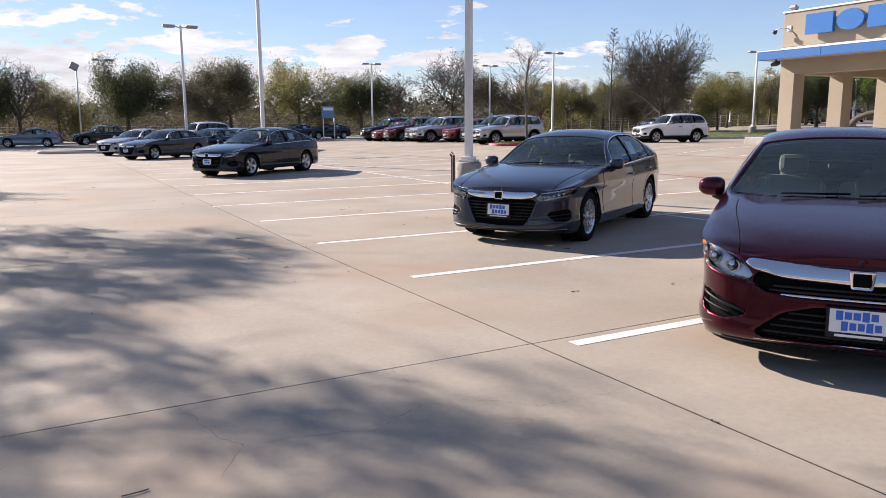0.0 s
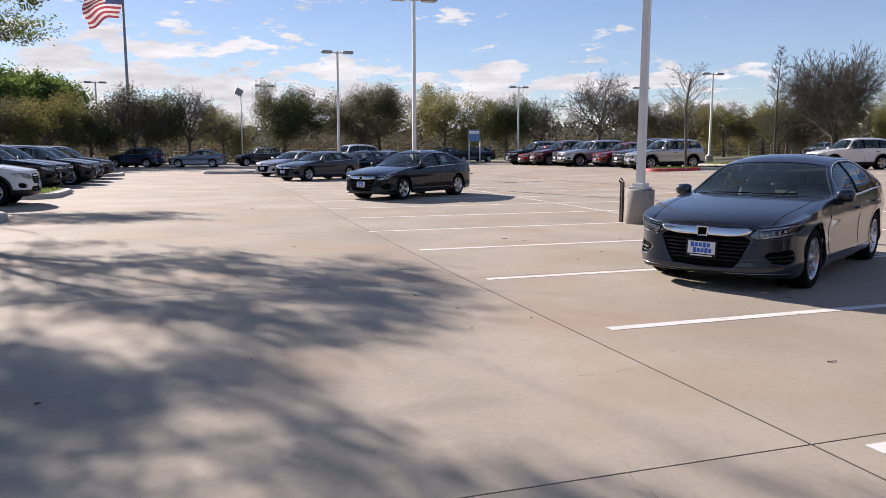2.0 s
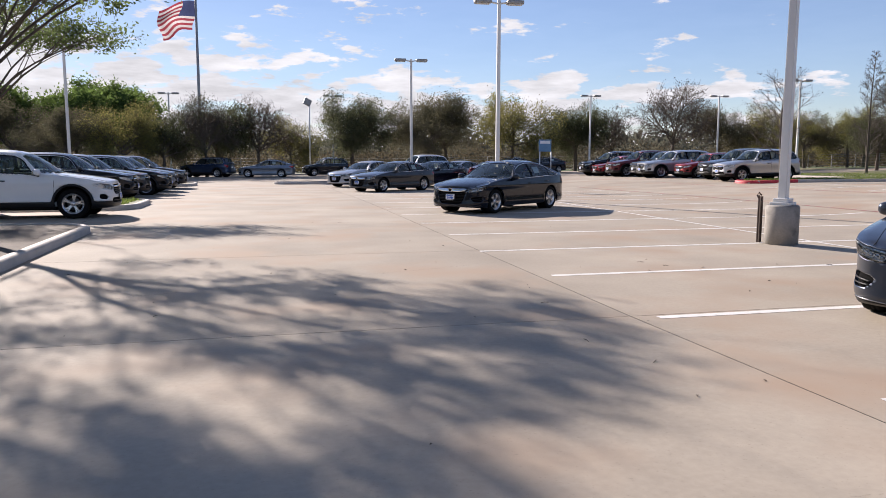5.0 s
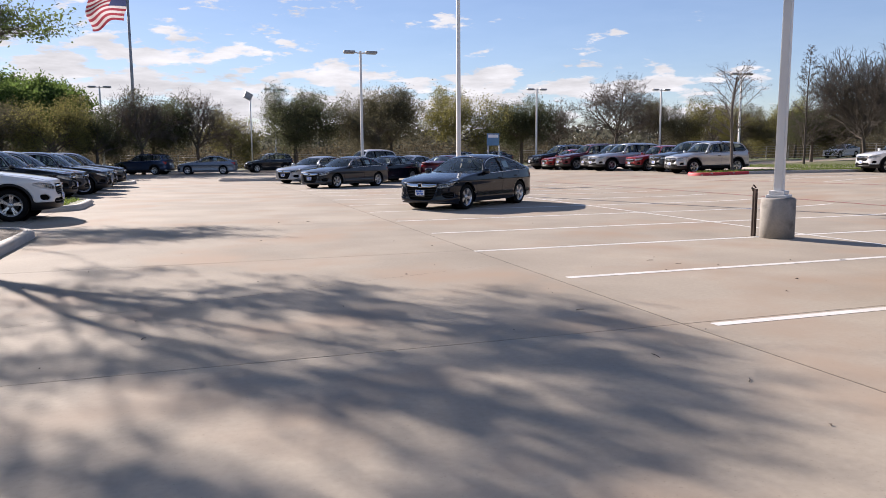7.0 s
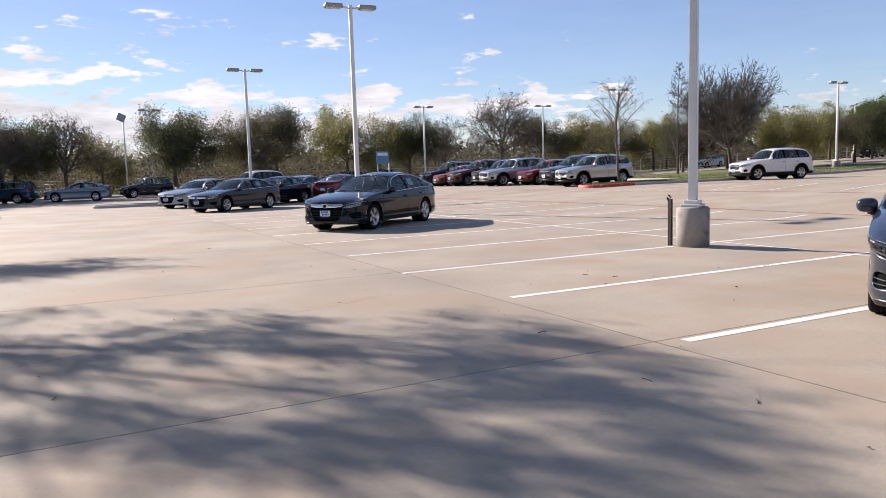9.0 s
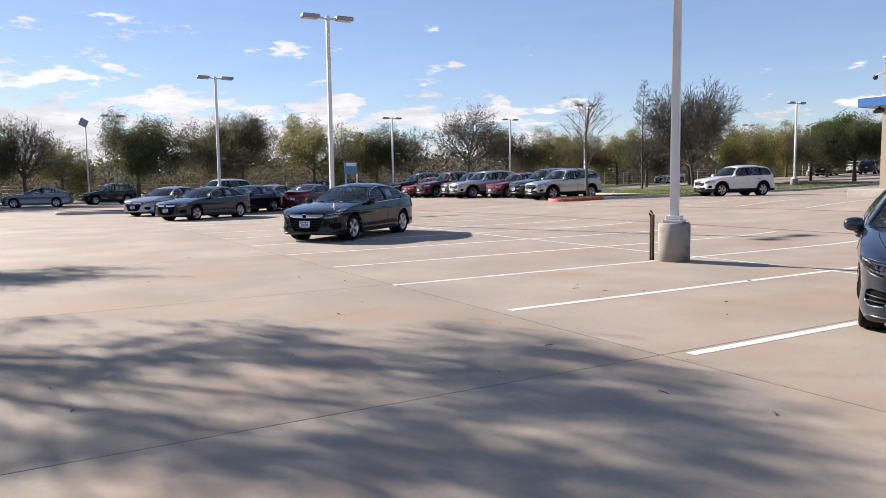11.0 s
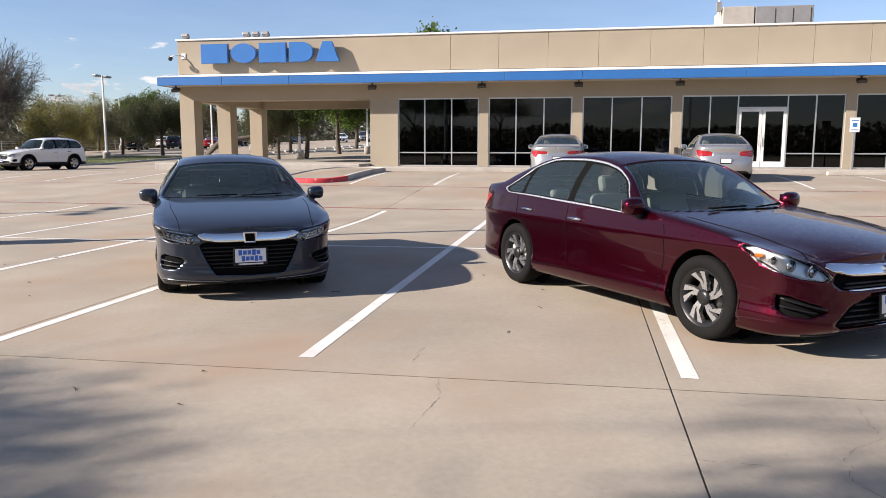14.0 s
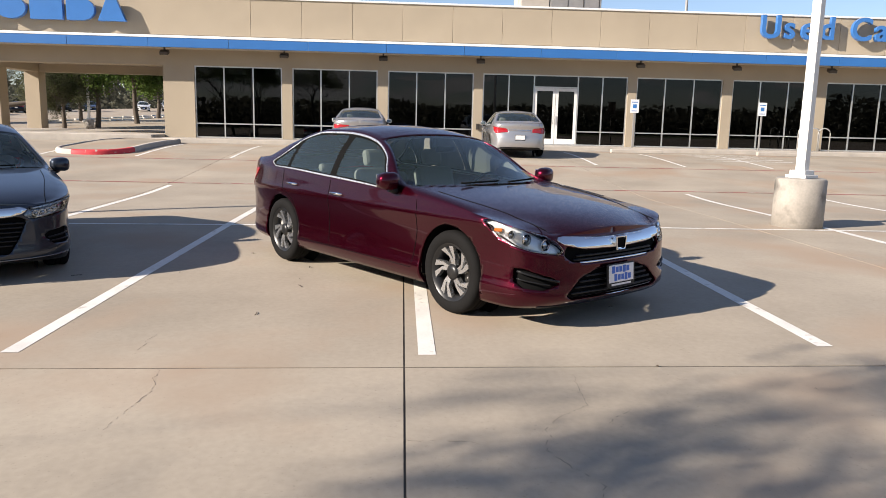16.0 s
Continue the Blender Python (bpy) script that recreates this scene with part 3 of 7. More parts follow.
class Shell:
    """Half of a car's skin, lofted round a plan outline and over the roof, from which regions are cut."""

    def __init__(self, c):
        self.c = c
        half = [Vector((x, y)) for x, y in c["plan"]]
        dense = []
        for i in range(len(half) - 1):
            p0 = half[i - 1] if i else Vector((half[1].x, -half[1].y))
            p1, p2 = half[i], half[i + 1]
            p3 = half[i + 2] if i + 2 < len(half) else Vector((half[-2].x, -half[-2].y))
            for k in range(24):
                u = k / 24
                dense.append(0.5 * (2 * p1 + (p2 - p0) * u + (2 * p0 - 5 * p1 + 4 * p2 - p3) * u * u + (3 * p1 - p0 - 3 * p2 + p3) * u**3))
        dense.append(half[-1])
        cum = [0.0]
        for a, b in zip(dense, dense[1:]):
            cum.append(cum[-1] + (b - a).length)
        self.total = cum[-1]
        n = c.get("stations", 150)
        self.s, self.p, j = [], [], 0
        for k in range(n + 1):
            t = self.total * k / n
            while j < len(cum) - 2 and cum[j + 1] < t:
                j += 1
            f = (t - cum[j]) / (cum[j + 1] - cum[j])
            self.s.append(t)
            self.p.append(dense[j].lerp(dense[j + 1], f))
        self.p[0].y = self.p[-1].y = 0.0
        self.nrm = []
        for k in range(n + 1):
            a = self.p[k - 1] if k else Vector((self.p[1].x, -self.p[1].y))
            b = self.p[k + 1] if k < n else Vector((self.p[n - 1].x, -self.p[n - 1].y))
            d = (b - a).normalized()
            nv = Vector((-d.y, d.x))
            self.nrm.append(-nv if nv.dot(self.p[k]) < 0 else nv)
        self.build()

    def inset(self, n, x, z):
        c = self.c
        wf, wr = max(0.0, n.x) ** 2, max(0.0, -n.x) ** 2
        ws = max(0.0, 1 - wf - wr)
        return ws * curve_through(c["side"], z) + wf * curve_through(c["front"], z) + wr * curve_through(c["rear"], z)

    def edge_z(self, x):
        return curve_through(self.c["edge"], x)

    def low(self, k, z):
        """Point of the lower body at station k and height z."""
        p, n = self.p[k], self.nrm[k]
        d = self.inset(n, p.x, z)
        y = max(0.0, p.y - n.y * d)
        return Vector((p.x - n.x * d, 0.0 if k in (0, len(self.p) - 1) else y, z))

    def at(self, s, z, out=0.0):
        """Point at arc length s and height z, moved out."""
        u = s / self.total * (len(self.p) - 1)
        k = min(len(self.p) - 2, int(u))
        a, b = self.low(k, z), self.low(k + 1, z)
        n = self.nrm[k].lerp(self.nrm[k + 1], u - k).normalized()
        q = a.lerp(b, u - k)
        return Vector((q.x + n.x * out, q.y + n.y * out, z))

    def at_x(self, x, z):
        """Point on the flank at x and height z."""
        lo = self.s_of_x(x)
        s0 = self.s[lo]
        for _ in range(4):
            s0 = min(self.total, max(0.0, s0 + self.at(s0, z).x - x))
        return self.at(s0, z)

    def top(self, x, y):
        """Point on the bonnet, roof or boot at x and y."""
        c, ze = self.c, self.edge_z(x)
        kk = c["bow_front"] * sm((x - 0.1) / 0.5) - c["bow_rear"] * sm((-x - 0.9) / 0.5)
        ye = self.at_x(x, ze).y
        hh = max(0.0, curve_through(c["centre"], x + kk * y * y) - ze)
        yr = max(0.05, ye - c["tumble"] * 0.88 * hh)
        q = min(1.0, abs(y) / yr)
        return Vector((x, y, ze + hh * (0.88 + 0.12 * (1 - q**2.5))))

    def s_of_x(self, x):
        return min(range(len(self.p)), key=lambda k: abs(self.p[k].x - x) + (0 if self.p[k].y > 0.5 else 9))

    def build(self):
        c = self.c
        NZ, NA, NB = c.get("rows", (16, 9, 9))
        self.v, self.info, rows = [], [], []
        for k in range(len(self.p)):
            px = self.p[k].x
            ze, zb = self.edge_z(px), curve_through(c["bottom"], px)
            col = []
            for j in range(NZ + 1):
                z = zb + (ze - zb) * j / NZ
                col.append((self.low(k, z), 0, 0.0, 0.0, px))
            e = col[-1][0]
            x, ye = e.x, e.y
            kk = c["bow_front"] * sm((x - 0.1) / 0.5) - c["bow_rear"] * sm((-x - 0.9) / 0.5)
            zc = lambda y: curve_through(c["centre"], x + kk * y * y)
            yr = ye
            for _ in range(4):
                h = max(0.0, zc(yr) - ze)
                yr = max(ye * 0.5, ye - c["tumble"] * 0.88 * h)
            h = max(0.0, zc(yr) - ze)
            for j in range(1, NA + 1):
                r = j / NA
                y = ye + (yr - ye) * r + 0.035 * math.sin(math.pi * r) * min(1.0, h / 0.45)
                col.append((Vector((x, y, ze + 0.88 * h * r)), 1, r, yr, x))
            for j in range(1, NB + 1):
                q = 1 - j / NB
                y = yr * q
                hh = max(0.0, zc(y) - ze)
                z = ze + hh * (0.88 + 0.12 * (1 - q**2.5))
                col.append((Vector((x, y, z)), 2, 1.0, yr, x + kk * y * y))
            rows.append(col)
        self.bm = bm = bmesh.new()
        self.lr, self.ly, self.lb = (bm.verts.layers.float.new(nm) for nm in ("r", "yr", "xb"))
        self.ls = bm.verts.layers.float.new("s")
        self.zone = bm.faces.layers.int.new("zone")
        self.lab = bm.faces.layers.int.new("label")
        grid = []
        for k, col in enumerate(rows):
            g = []
            for co, zn, r, yr, xb in col:
                v = bm.verts.new(co)
                v[self.lr], v[self.ly], v[self.lb], v[self.ls] = r, yr, xb, self.s[k]
                g.append(v)
            grid.append(g)
        for k in range(len(grid) - 1):
            for j in range(len(grid[k]) - 1):
                q = [grid[k][j], grid[k + 1][j], grid[k + 1][j + 1], grid[k][j + 1]]
                try:
                    f = bm.faces.new(q)
                except ValueError:
                    continue
                f[self.zone] = 0 if j < NZ else (1 if j < NZ + NA else 2)
                f.smooth = True
        bmesh.ops.recalc_face_normals(bm, faces=bm.faces)
        if sum(f.normal.y for f in bm.faces if f[self.zone] == 0) < 0:
            bmesh.ops.reverse_faces(bm, faces=bm.faces)
        self.names = {0: "body"}

    def cut(self, name, zones, d, only=("body",), remove=False):
        """Cuts the skin where d(vert) is zero; faces inside (d below 0) take the name."""
        bm = self.bm
        num = None
        for k, v in self.names.items():
            if v == name:
                num = k
        if num is None:
            num = len(self.names)
            self.names[num] = name
        ok = {k for k, v in self.names.items() if v in only}
        faces = [f for f in bm.faces if f[self.zone] in zones and f[self.lab] in ok]
        val = {}
        for f in faces:
            for v in f.verts:
                if v not in val:
                    val[v] = d(v)
        live = [f for f in faces if min(val[v] for v in f.verts) < 0]
        edges = {e for f in live for e in f.edges if val[e.verts[0]] * val[e.verts[1]] < 0}
        for e in edges:
            a, b = e.verts
            if val[a] * val[b] >= 0:
                continue
            t = val[a] / (val[a] - val[b])
            if t < 0.03:
                val[a] = 0.0
            elif t > 0.97:
                val[b] = 0.0
        for e in list(edges):
            a, b = e.verts
            if val[a] * val[b] >= 0:
                continue
            t = val[a] / (val[a] - val[b])
            _, nv = bmesh.utils.edge_split(e, a, t)
            val[nv] = 0.0
        for f in live:
            zs = [v for v in f.verts if val.get(v, 1) == 0.0]
            if len(zs) == 2 and min(val.get(v, 0) for v in f.verts) < 0 < max(val.get(v, 0) for v in f.verts):
                try:
                    bmesh.utils.face_split(f, zs[0], zs[1])
                except ValueError:
                    pass
        dead = []
        for f in bm.faces:
            if f[self.zone] in zones and f[self.lab] in ok and all(v in val for v in f.verts):
                m = sum(val[v] for v in f.verts)
                if m < 0 and max(val[v] for v in f.verts) <= 1e-6:
                    f[self.lab] = num
                    if remove:
                        dead.append(f)
        if dead:
            bmesh.ops.delete(bm, geom=dead, context="FACES")

    def take(self, name, offset=0.0, lip=0.0, sides=(1, -1), where=None):
        """The faces of a name as a mesh of its own, on both sides or one, with a lip turned inwards."""
        num = [k for k, v in self.names.items() if v == name]
        out = bmesh.new()
        if not num:
            return out
        faces = [f for f in self.bm.faces if f[self.lab] == num[0] and (where is None or where(f))]
        self.bm.normal_update()
        for sgn in sides:
            mp = {}
            for f in faces:
                for v in f.verts:
                    if v not in mp:
                        co = v.co + v.normal * offset
                        if abs(v.co.y) < 1e-5:
                            co.y = 0.0
                        mp[v] = out.verts.new((co.x, co.y * sgn, co.z))
                vs = [mp[v] for v in f.verts]
                try:
                    nf = out.faces.new(vs if sgn > 0 else vs[::-1])
                    nf.smooth = True
                except ValueError:
                    pass
        bmesh.ops.remove_doubles(out, verts=[v for v in out.verts if abs(v.co.y) < 1e-4], dist=1e-4)
        out.normal_update()
        if lip > 0:
            be = [e for e in out.edges if len(e.link_faces) == 1 and not (abs(e.verts[0].co.y) < 1e-4 and abs(e.verts[1].co.y) < 1e-4)]
            inner = {}
            for e in be:
                for v in e.verts:
                    if v not in inner:
                        inner[v] = out.verts.new(v.co - v.normal * lip)
            for e in be:
                a, b = e.verts
                try:
                    lp = e.link_loops[0]
                    a, b = lp.vert, lp.link_loop_next.vert
                    out.faces.new((b, a, inner[a], inner[b]))
                except (ValueError, IndexError):
                    pass
        return out


def make_wheel(r, w, rim_r, spokes, style, parent, at, side):
    """Tyre, alloy rim with spokes, disc; the wheel's face looks along side."""
    wheel = new("wheel")
    wheel.parent = parent
    wheel.matrix_basis = at
    h = w / 2
    prof = [(rim_r - 0.005, -h * 0.75), (rim_r + 0.012, -h * 0.95), (r * 0.88, -h), (r * 0.965, -h * 0.88), (r, -h * 0.66), (r, -h * 0.22), (r - 0.008, -h * 0.2), (r - 0.008, -h * 0.16), (r, -h * 0.14),
            (r, h * 0.14), (r - 0.008, h * 0.16), (r - 0.008, h * 0.2), (r, h * 0.22), (r, h * 0.66), (r * 0.965, h * 0.88), (r * 0.88, h), (rim_r + 0.012, h * 0.95), (rim_r - 0.005, h * 0.75)]
    bm = lathe(prof[:], 40, "y")
    bmesh.ops.delete(bm, geom=[f for f in bm.faces if len(f.verts) > 4], context="FACES")
    part("tyre", bm, RUBBER, wheel)
    rim = lathe([(rim_r - 0.004, side * -h * 0.8), (rim_r - 0.035, side * -h * 0.3), (rim_r - 0.04, side * h * 0.4), (rim_r - 0.022, side * h * 0.72), (rim_r + 0.002, side * h * 0.86), (rim_r + 0.014, side * h * 0.93)], 40, "y")
    bmesh.ops.delete(rim, geom=[f for f in rim.faces if len(f.verts) > 4], context="FACES")
    part("rim", rim, RIM if style != "dark" else RIM_DARK, wheel)
    y0 = side * h * 0.72
    b = bmesh.new()
    for k in range(spokes):
        a = 2 * math.pi * k / spokes
        twist = 0.5 if style == "dark" else 0.0
        for off in ((-0.10, 0.10) if style == "split" else ((-0.18, 0.14) if style == "dark" else (0.0,))):
            w0, w1 = {"split": (0.018, 0.017), "dark": (0.014, 0.025)}.get(style, (0.012, 0.015))
            pts = []
            for rr, ww, yy, aa in ((0.045, w0 * 1.3, -0.012, a + off * 0.5), (rim_r * 0.55, w0, -0.002, a + off + twist * 0.4), (rim_r - 0.02, w1, 0.004, a + off * 1.5 + twist)):
                c, s = math.cos(aa), math.sin(aa)
                for sg in (-1, 1):
                    pts.append((Vector((c * rr - s * ww * sg, y0 + side * yy, s * rr + c * ww * sg)), Vector((c * rr - s * ww * sg * 1.25, y0 + side * (yy - 0.035), s * rr + c * ww * sg * 1.25))))
            f = [(b.verts.new(p), b.verts.new(q)) for p, q in pts]
            for i in (0, 2):
                b.faces.new((f[i][0], f[i + 1][0], f[i + 3][0], f[i + 2][0]))
                b.faces.new((f[i][0], f[i + 2][0], f[i + 2][1], f[i][1]))
                b.faces.new((f[i + 1][0], f[i + 1][1], f[i + 3][1], f[i + 3][0]))
    bmesh.ops.recalc_face_normals(b, faces=b.faces)
    part("spokes", b, RIM, wheel)
    part("hub_cap", lathe([(0.0005, y0 + side * 0.012), (0.03, y0 + side * 0.010), (0.062, y0), (0.066, y0 - side * 0.04)], 24, "y"), RIM if style != "dark" else RIM_DARK, wheel)
    part("brake_disc", lathe([(0.06, side * h * 0.05), (rim_r * 0.62, side * h * 0.05), (rim_r * 0.62, side * -h * 0.05), (0.06, -side * h * 0.05)], 28, "y"), DISC, wheel)
    part("backing", lathe([(0.001, -side * h * 0.3), (rim_r - 0.04, -side * h * 0.3)], 24, "y"), MATTE, wheel)
    return wheel


def soft_box(x0, y0, z0, x1, y1, z1, r):
    return box(x0, y0, z0, x1, y1, z1, r)


def make_car(c, body_paint, label, at):
    """A whole car from its figures c: skin regions, glass, lamps, cabin, wheels."""
    sh = Shell(c)
    wb, rw = c["wheelbase"], c["tyre"]
    car = thing(c["name"], label, c["category"], c.get("group", ""), at=at)
    LS = sh.ls
    lower = (0,)
    arch = c["arch"]
    for ax in (wb / 2, -wb / 2):
        sh.cut("arch", lower, lambda v: math.hypot(v.co.x - ax, v.co.z - rw - 0.01) - arch if v.co.y > 0.4 else 1.0, remove=True)
    if c.get("cladding"):
        cl = c["cladding"]
        def clad(v):
            d = v.co.z - cl
            for ax in (wb / 2, -wb / 2):
                d = min(d, math.hypot(v.co.x - ax, v.co.z - rw - 0.01) - arch - 0.06)
            return d
        sh.cut("cladding", lower, clad)
    for name, poly in c["front_cuts"]:
        sh.cut(name, lower, lambda v: sd_poly(v[LS], v.co.z, poly) if v.co.x > 0 else 1.0, only=("body", "cladding"))
    for name, poly in c["rear_cuts"]:
        sh.cut(name, lower, lambda v: sd_poly(sh.total - v[LS], v.co.z, poly) if v.co.x < 0 else 1.0, only=("body", "cladding"))
    # glass
    def side_pane(poly):
        sc = [(px, pr * 0.42) for px, pr in poly]
        return lambda v: sd_poly(v.co.x, v[sh.lr] * 0.42, sc)
    full = side_pane(c["daylight"])
    panes = [side_pane(p) for p in c["panes"]]
    for nm, f in zip(("front_door_glass", "rear_door_glass", "quarter_glass"), panes):
        sh.cut(nm, (1,), f)
    sh.cut("pillar_trim", (1,), full)
    if c.get("chrome_line", True):
        sh.cut("window_trim", (1,), lambda v: full(v) - 0.016)
    xc, xt = c["windshield"]
    sh.cut("windshield", (1, 2), lambda v: max(v[sh.lb] - xc, xt - v[sh.lb], abs(v.co.y) - v[sh.ly] + 0.035, 0.5 - v[sh.lr]) if v[sh.lr] > 0.4 else 1.0)
    xt2, xb2 = c["backlight"]
    sh.cut("rear_glass", (1, 2), lambda v: max(v[sh.lb] - xt2, xb2 - v[sh.lb], abs(v.co.y) - v[sh.ly] + 0.06, 0.5 - v[sh.lr]) if v[sh.lr] > 0.4 else 1.0)
    sh.cut("cowl", (1, 2), lambda v: max(xc - v[sh.lb], v[sh.lb] - xc - 0.07, abs(v.co.y) - v[sh.ly] + 0.03) if v[sh.lr] > 0.4 else 1.0)
    body = part("body", sh.take("body", 0, 0.025), body_paint, car)
    def skin_line(nm, pts, r=0.0035):
        for sgn in (1, -1):
            part(nm, tube(bmesh.new(), [(p.x, p.y * sgn, p.z) for p in pts], r, 5), MATTE, body)
    for line in c["seams"]:
        pts = []
        for (ax, az), (bx, bz) in zip(line, line[1:]):
            n = max(2, int(math.hypot(bx - ax, bz - az) / 0.05))
            pts += [sh.at_x(ax + (bx - ax) * k / n, az + (bz - az) * k / n) for k in range(n)]
        pts.append(sh.at_x(*line[-1]))
        skin_line("door_seam", pts)
    hx, hw = c["hood_tip"], c["hood_half"]
    skin_line("bonnet_seam", [sh.top(hx - (hx - xc - 0.03) * k / 16, hw(hx - (hx - xc - 0.03) * k / 16)) for k in range(17)])
    if c.get("deck", True):
        dx0, dx1 = xb2 - 0.05, c["rear_x"] + 0.1
        skin_line("boot_seam", [sh.top(dx0 + (dx1 - dx0) * k / 8, c["deck_half"]) for k in range(9)])
    if c.get("cladding"):
        part("cladding", sh.take("cladding", 0.004, 0.03), TRIM, car, "unpainted black plastic cladding")
    for nm in ("front_door_glass", "rear_door_glass", "quarter_glass"):
        for sgn in (1, -1):
            part("window", sh.take(nm, -0.006, 0, (sgn,)), CAR_GLASS, car)
    for sgn in (1, -1):
        part("pillar_trim", sh.take("pillar_trim", -0.004, 0, (sgn,)), MATTE, body)
        if c.get("chrome_line", True):
            part("window_trim", sh.take("window_trim", 0.003, 0.01, (sgn,)), c.get("trim_mat", BRIGHT), body)
    part("windshield", sh.take("windshield", -0.005), WINDSHIELD, car)
    part("rear_window", sh.take("rear_glass", -0.005), CAR_GLASS, car)
    part("cowl", sh.take("cowl", -0.012), MATTE, car)
    # cabin lining just under the skin
    lin = sh.take("body", -0.03, 0, where=lambda f: f[sh.zone] >= 1 and f.calc_center_median().x < xc - 0.02 and f.calc_center_median().x > xb2 - 0.05)
    part("headlining", lin, LINER, car)
    # lamps and grilles
    for nm, m, off, lip in c["skins"]:
        both = nm in ("grille", "lower_grille", "chrome_bar", "lip", "valance", "rear_bar")
        for sides in (((1, -1),) if both else ((1,), (-1,))):
            bmx = sh.take(nm, off, lip, sides)
            if len(bmx.faces):
                p = part({"chrome_bar": "grille_bar"}.get(nm, nm), bmx, m, car)
            else:
                bmx.free()
    for sgn in (1, -1):
        hl = part("headlight", sh.take("headlight", 0.002, 0.02, (sgn,)), LAMP_GLASS, car)
        part("reflector", sh.take("headlight", -0.045, 0, (sgn,)), c.get("housing", HOUSING), hl)
        for s, z, r in c["projectors"]:
            q = sh.at(s, z, -0.03)
            bb = lathe([(r, 0.012), (r * 1.05, 0.0), (r * 0.9, 0.004), (r * 0.6, 0.02), (0.002, 0.026)], 20)
            ob = part("projector", bb, CHROME, hl)
            ob.matrix_basis = Matrix.Translation((q.x, q.y * sgn, q.z)) @ Matrix.Rotation(math.pi / 2, 4, "Y")
        if c.get("amber"):
            s, z = c["amber"]
            q = sh.at(s, z, -0.02)
            ob = part("turn_signal", soft_box(-0.03, -0.008, -0.013, 0.03, 0.008, 0.013, 0.005), AMBER, hl)
            ob.matrix_basis = Matrix.Translation((q.x, q.y * sgn, q.z)) @ Matrix.Rotation(sgn * -0.5, 4, "Z")
        for s0, s1, z0, z1 in c["drl"]:
            bb = tube(bmesh.new(), [[(p := sh.at(s0 + (s1 - s0) * k / 8, z0 + (z1 - z0) * k / 8, -0.012)).x, p.y * sgn, p.z] for k in range(9)], 0.010, 6)
            part("light_strip", bb, BRIGHT, hl)
        part("tail_light", sh.take("tail_light", 0.004, 0.02, (sgn,)), TAIL, car)
        # mirror
        mx, mz = c["mirror"]
        k = sh.s_of_x(mx)
        e = sh.low(k, sh.edge_z(mx) - 0.01)
        mb = bmesh.new()
        bmesh.ops.create_uvsphere(mb, u_segments=20, v_segments=12, radius=1)
        for v in mb.verts:
            x, y, z = v.co
            f = lambda q: math.copysign(abs(q) ** 0.7, q)
            v.co = Vector((f(x) * 0.085 * (1.0 if x > 0 else 0.55), f(y) * 0.100, f(z) * 0.076 * (1 + 0.12 * y)))
        for f in mb.faces:
            f.smooth = True
        mo = part("mirror", mb, body_paint, car)
        mo.matrix_basis = Matrix.Translation((mx - 0.02, (e.y + 0.075) * sgn, mz)) @ Matrix.Rotation(sgn * 0.15, 4, "Z")
        part("mirror_glass", soft_box(-0.052, -0.080, -0.055, -0.045, 0.080, 0.055, 0.003), CHROME, mo)
        part("mirror_arm", tube(bmesh.new(), [(0.0, -0.02 * sgn, -0.06), (0.005, -0.07 * sgn, -0.085), (0.01, -0.12 * sgn, -0.085)], [0.035, 0.028, 0.03], 8), TRIM, mo)
        for hx2, hz in c["handles"]:
            kk = sh.s_of_x(hx2)
            q = sh.low(kk, hz)
            hb = bmesh.new()
            tube(hb, [(-0.095, -0.012, 0), (-0.08, 0.022, 0.002), (0.0, 0.030, 0.004), (0.08, 0.022, 0.002), (0.095, -0.012, 0)], [0.012, 0.015, 0.014, 0.015, 0.012], 8)
            if sgn < 0:
                bmesh.ops.scale(hb, vec=(1, -1, 1), verts=hb.verts)
                bmesh.ops.reverse_faces(hb, faces=hb.faces)
            ho = part("door_handle", hb, c.get("handle_mat", body_paint), car)
            ho.matrix_basis = Matrix.Translation((q.x, q.y * sgn, hz))
    for z, s0, s1, r, m in c["bars"]:
        pts = [sh.at(s1 + (s0 - s1) * k / 10, z if not isinstance(z, tuple) else z[1] + (z[0] - z[1]) * k / 10, 0.0) for k in range(11)]
        if s0 == 0:
            pts = pts + [Vector((p.x, -p.y, p.z)) for p in pts[-2::-1]]
            part("grille_slat", tube(bmesh.new(), [(p.x - c.get("slat_in", 0.012), p.y, p.z) for p in pts], r, 6), m, car)
        else:
            for sgn in (1, -1):
                part("trim_bar", tube(bmesh.new(), [(p.x + 0.004, p.y * sgn, p.z) for p in pts], r, 6), m, car)
    # badge: a plain chrome frame round a dark field
    bz, bw, bh = c["badge"]
    q = sh.at(0, bz, c.get("badge_out", 0.02))
    bb = bmesh.new()
    outer = [(-0.5, 0.46), (-0.42, 0.5), (0.42, 0.5), (0.5, 0.46), (0.40, -0.44), (0.34, -0.5), (-0.34, -0.5), (-0.40, -0.44)]
    ring = []
    for sc, xx in ((1.0, -0.02), (1.0, 0.008), (0.9, 0.014), (0.80, 0.012), (0.78, -0.004)):
        ring.append([bb.verts.new((xx, a * bw * sc, b * bh * sc)) for a, b in outer])
    for a, b in zip(ring, ring[1:]):
        for k in range(8):
            bb.faces.new((a[k], a[(k + 1) % 8], b[(k + 1) % 8], b[k]))
    bb.faces.new(ring[0]); bb.faces.new(ring[-1])
    bmesh.ops.recalc_face_normals(bb, faces=bb.faces)
    bo = part("badge", bb, CHROME, car, "plain chrome badge frame")
    bo.matrix_basis = Matrix.Translation(q)
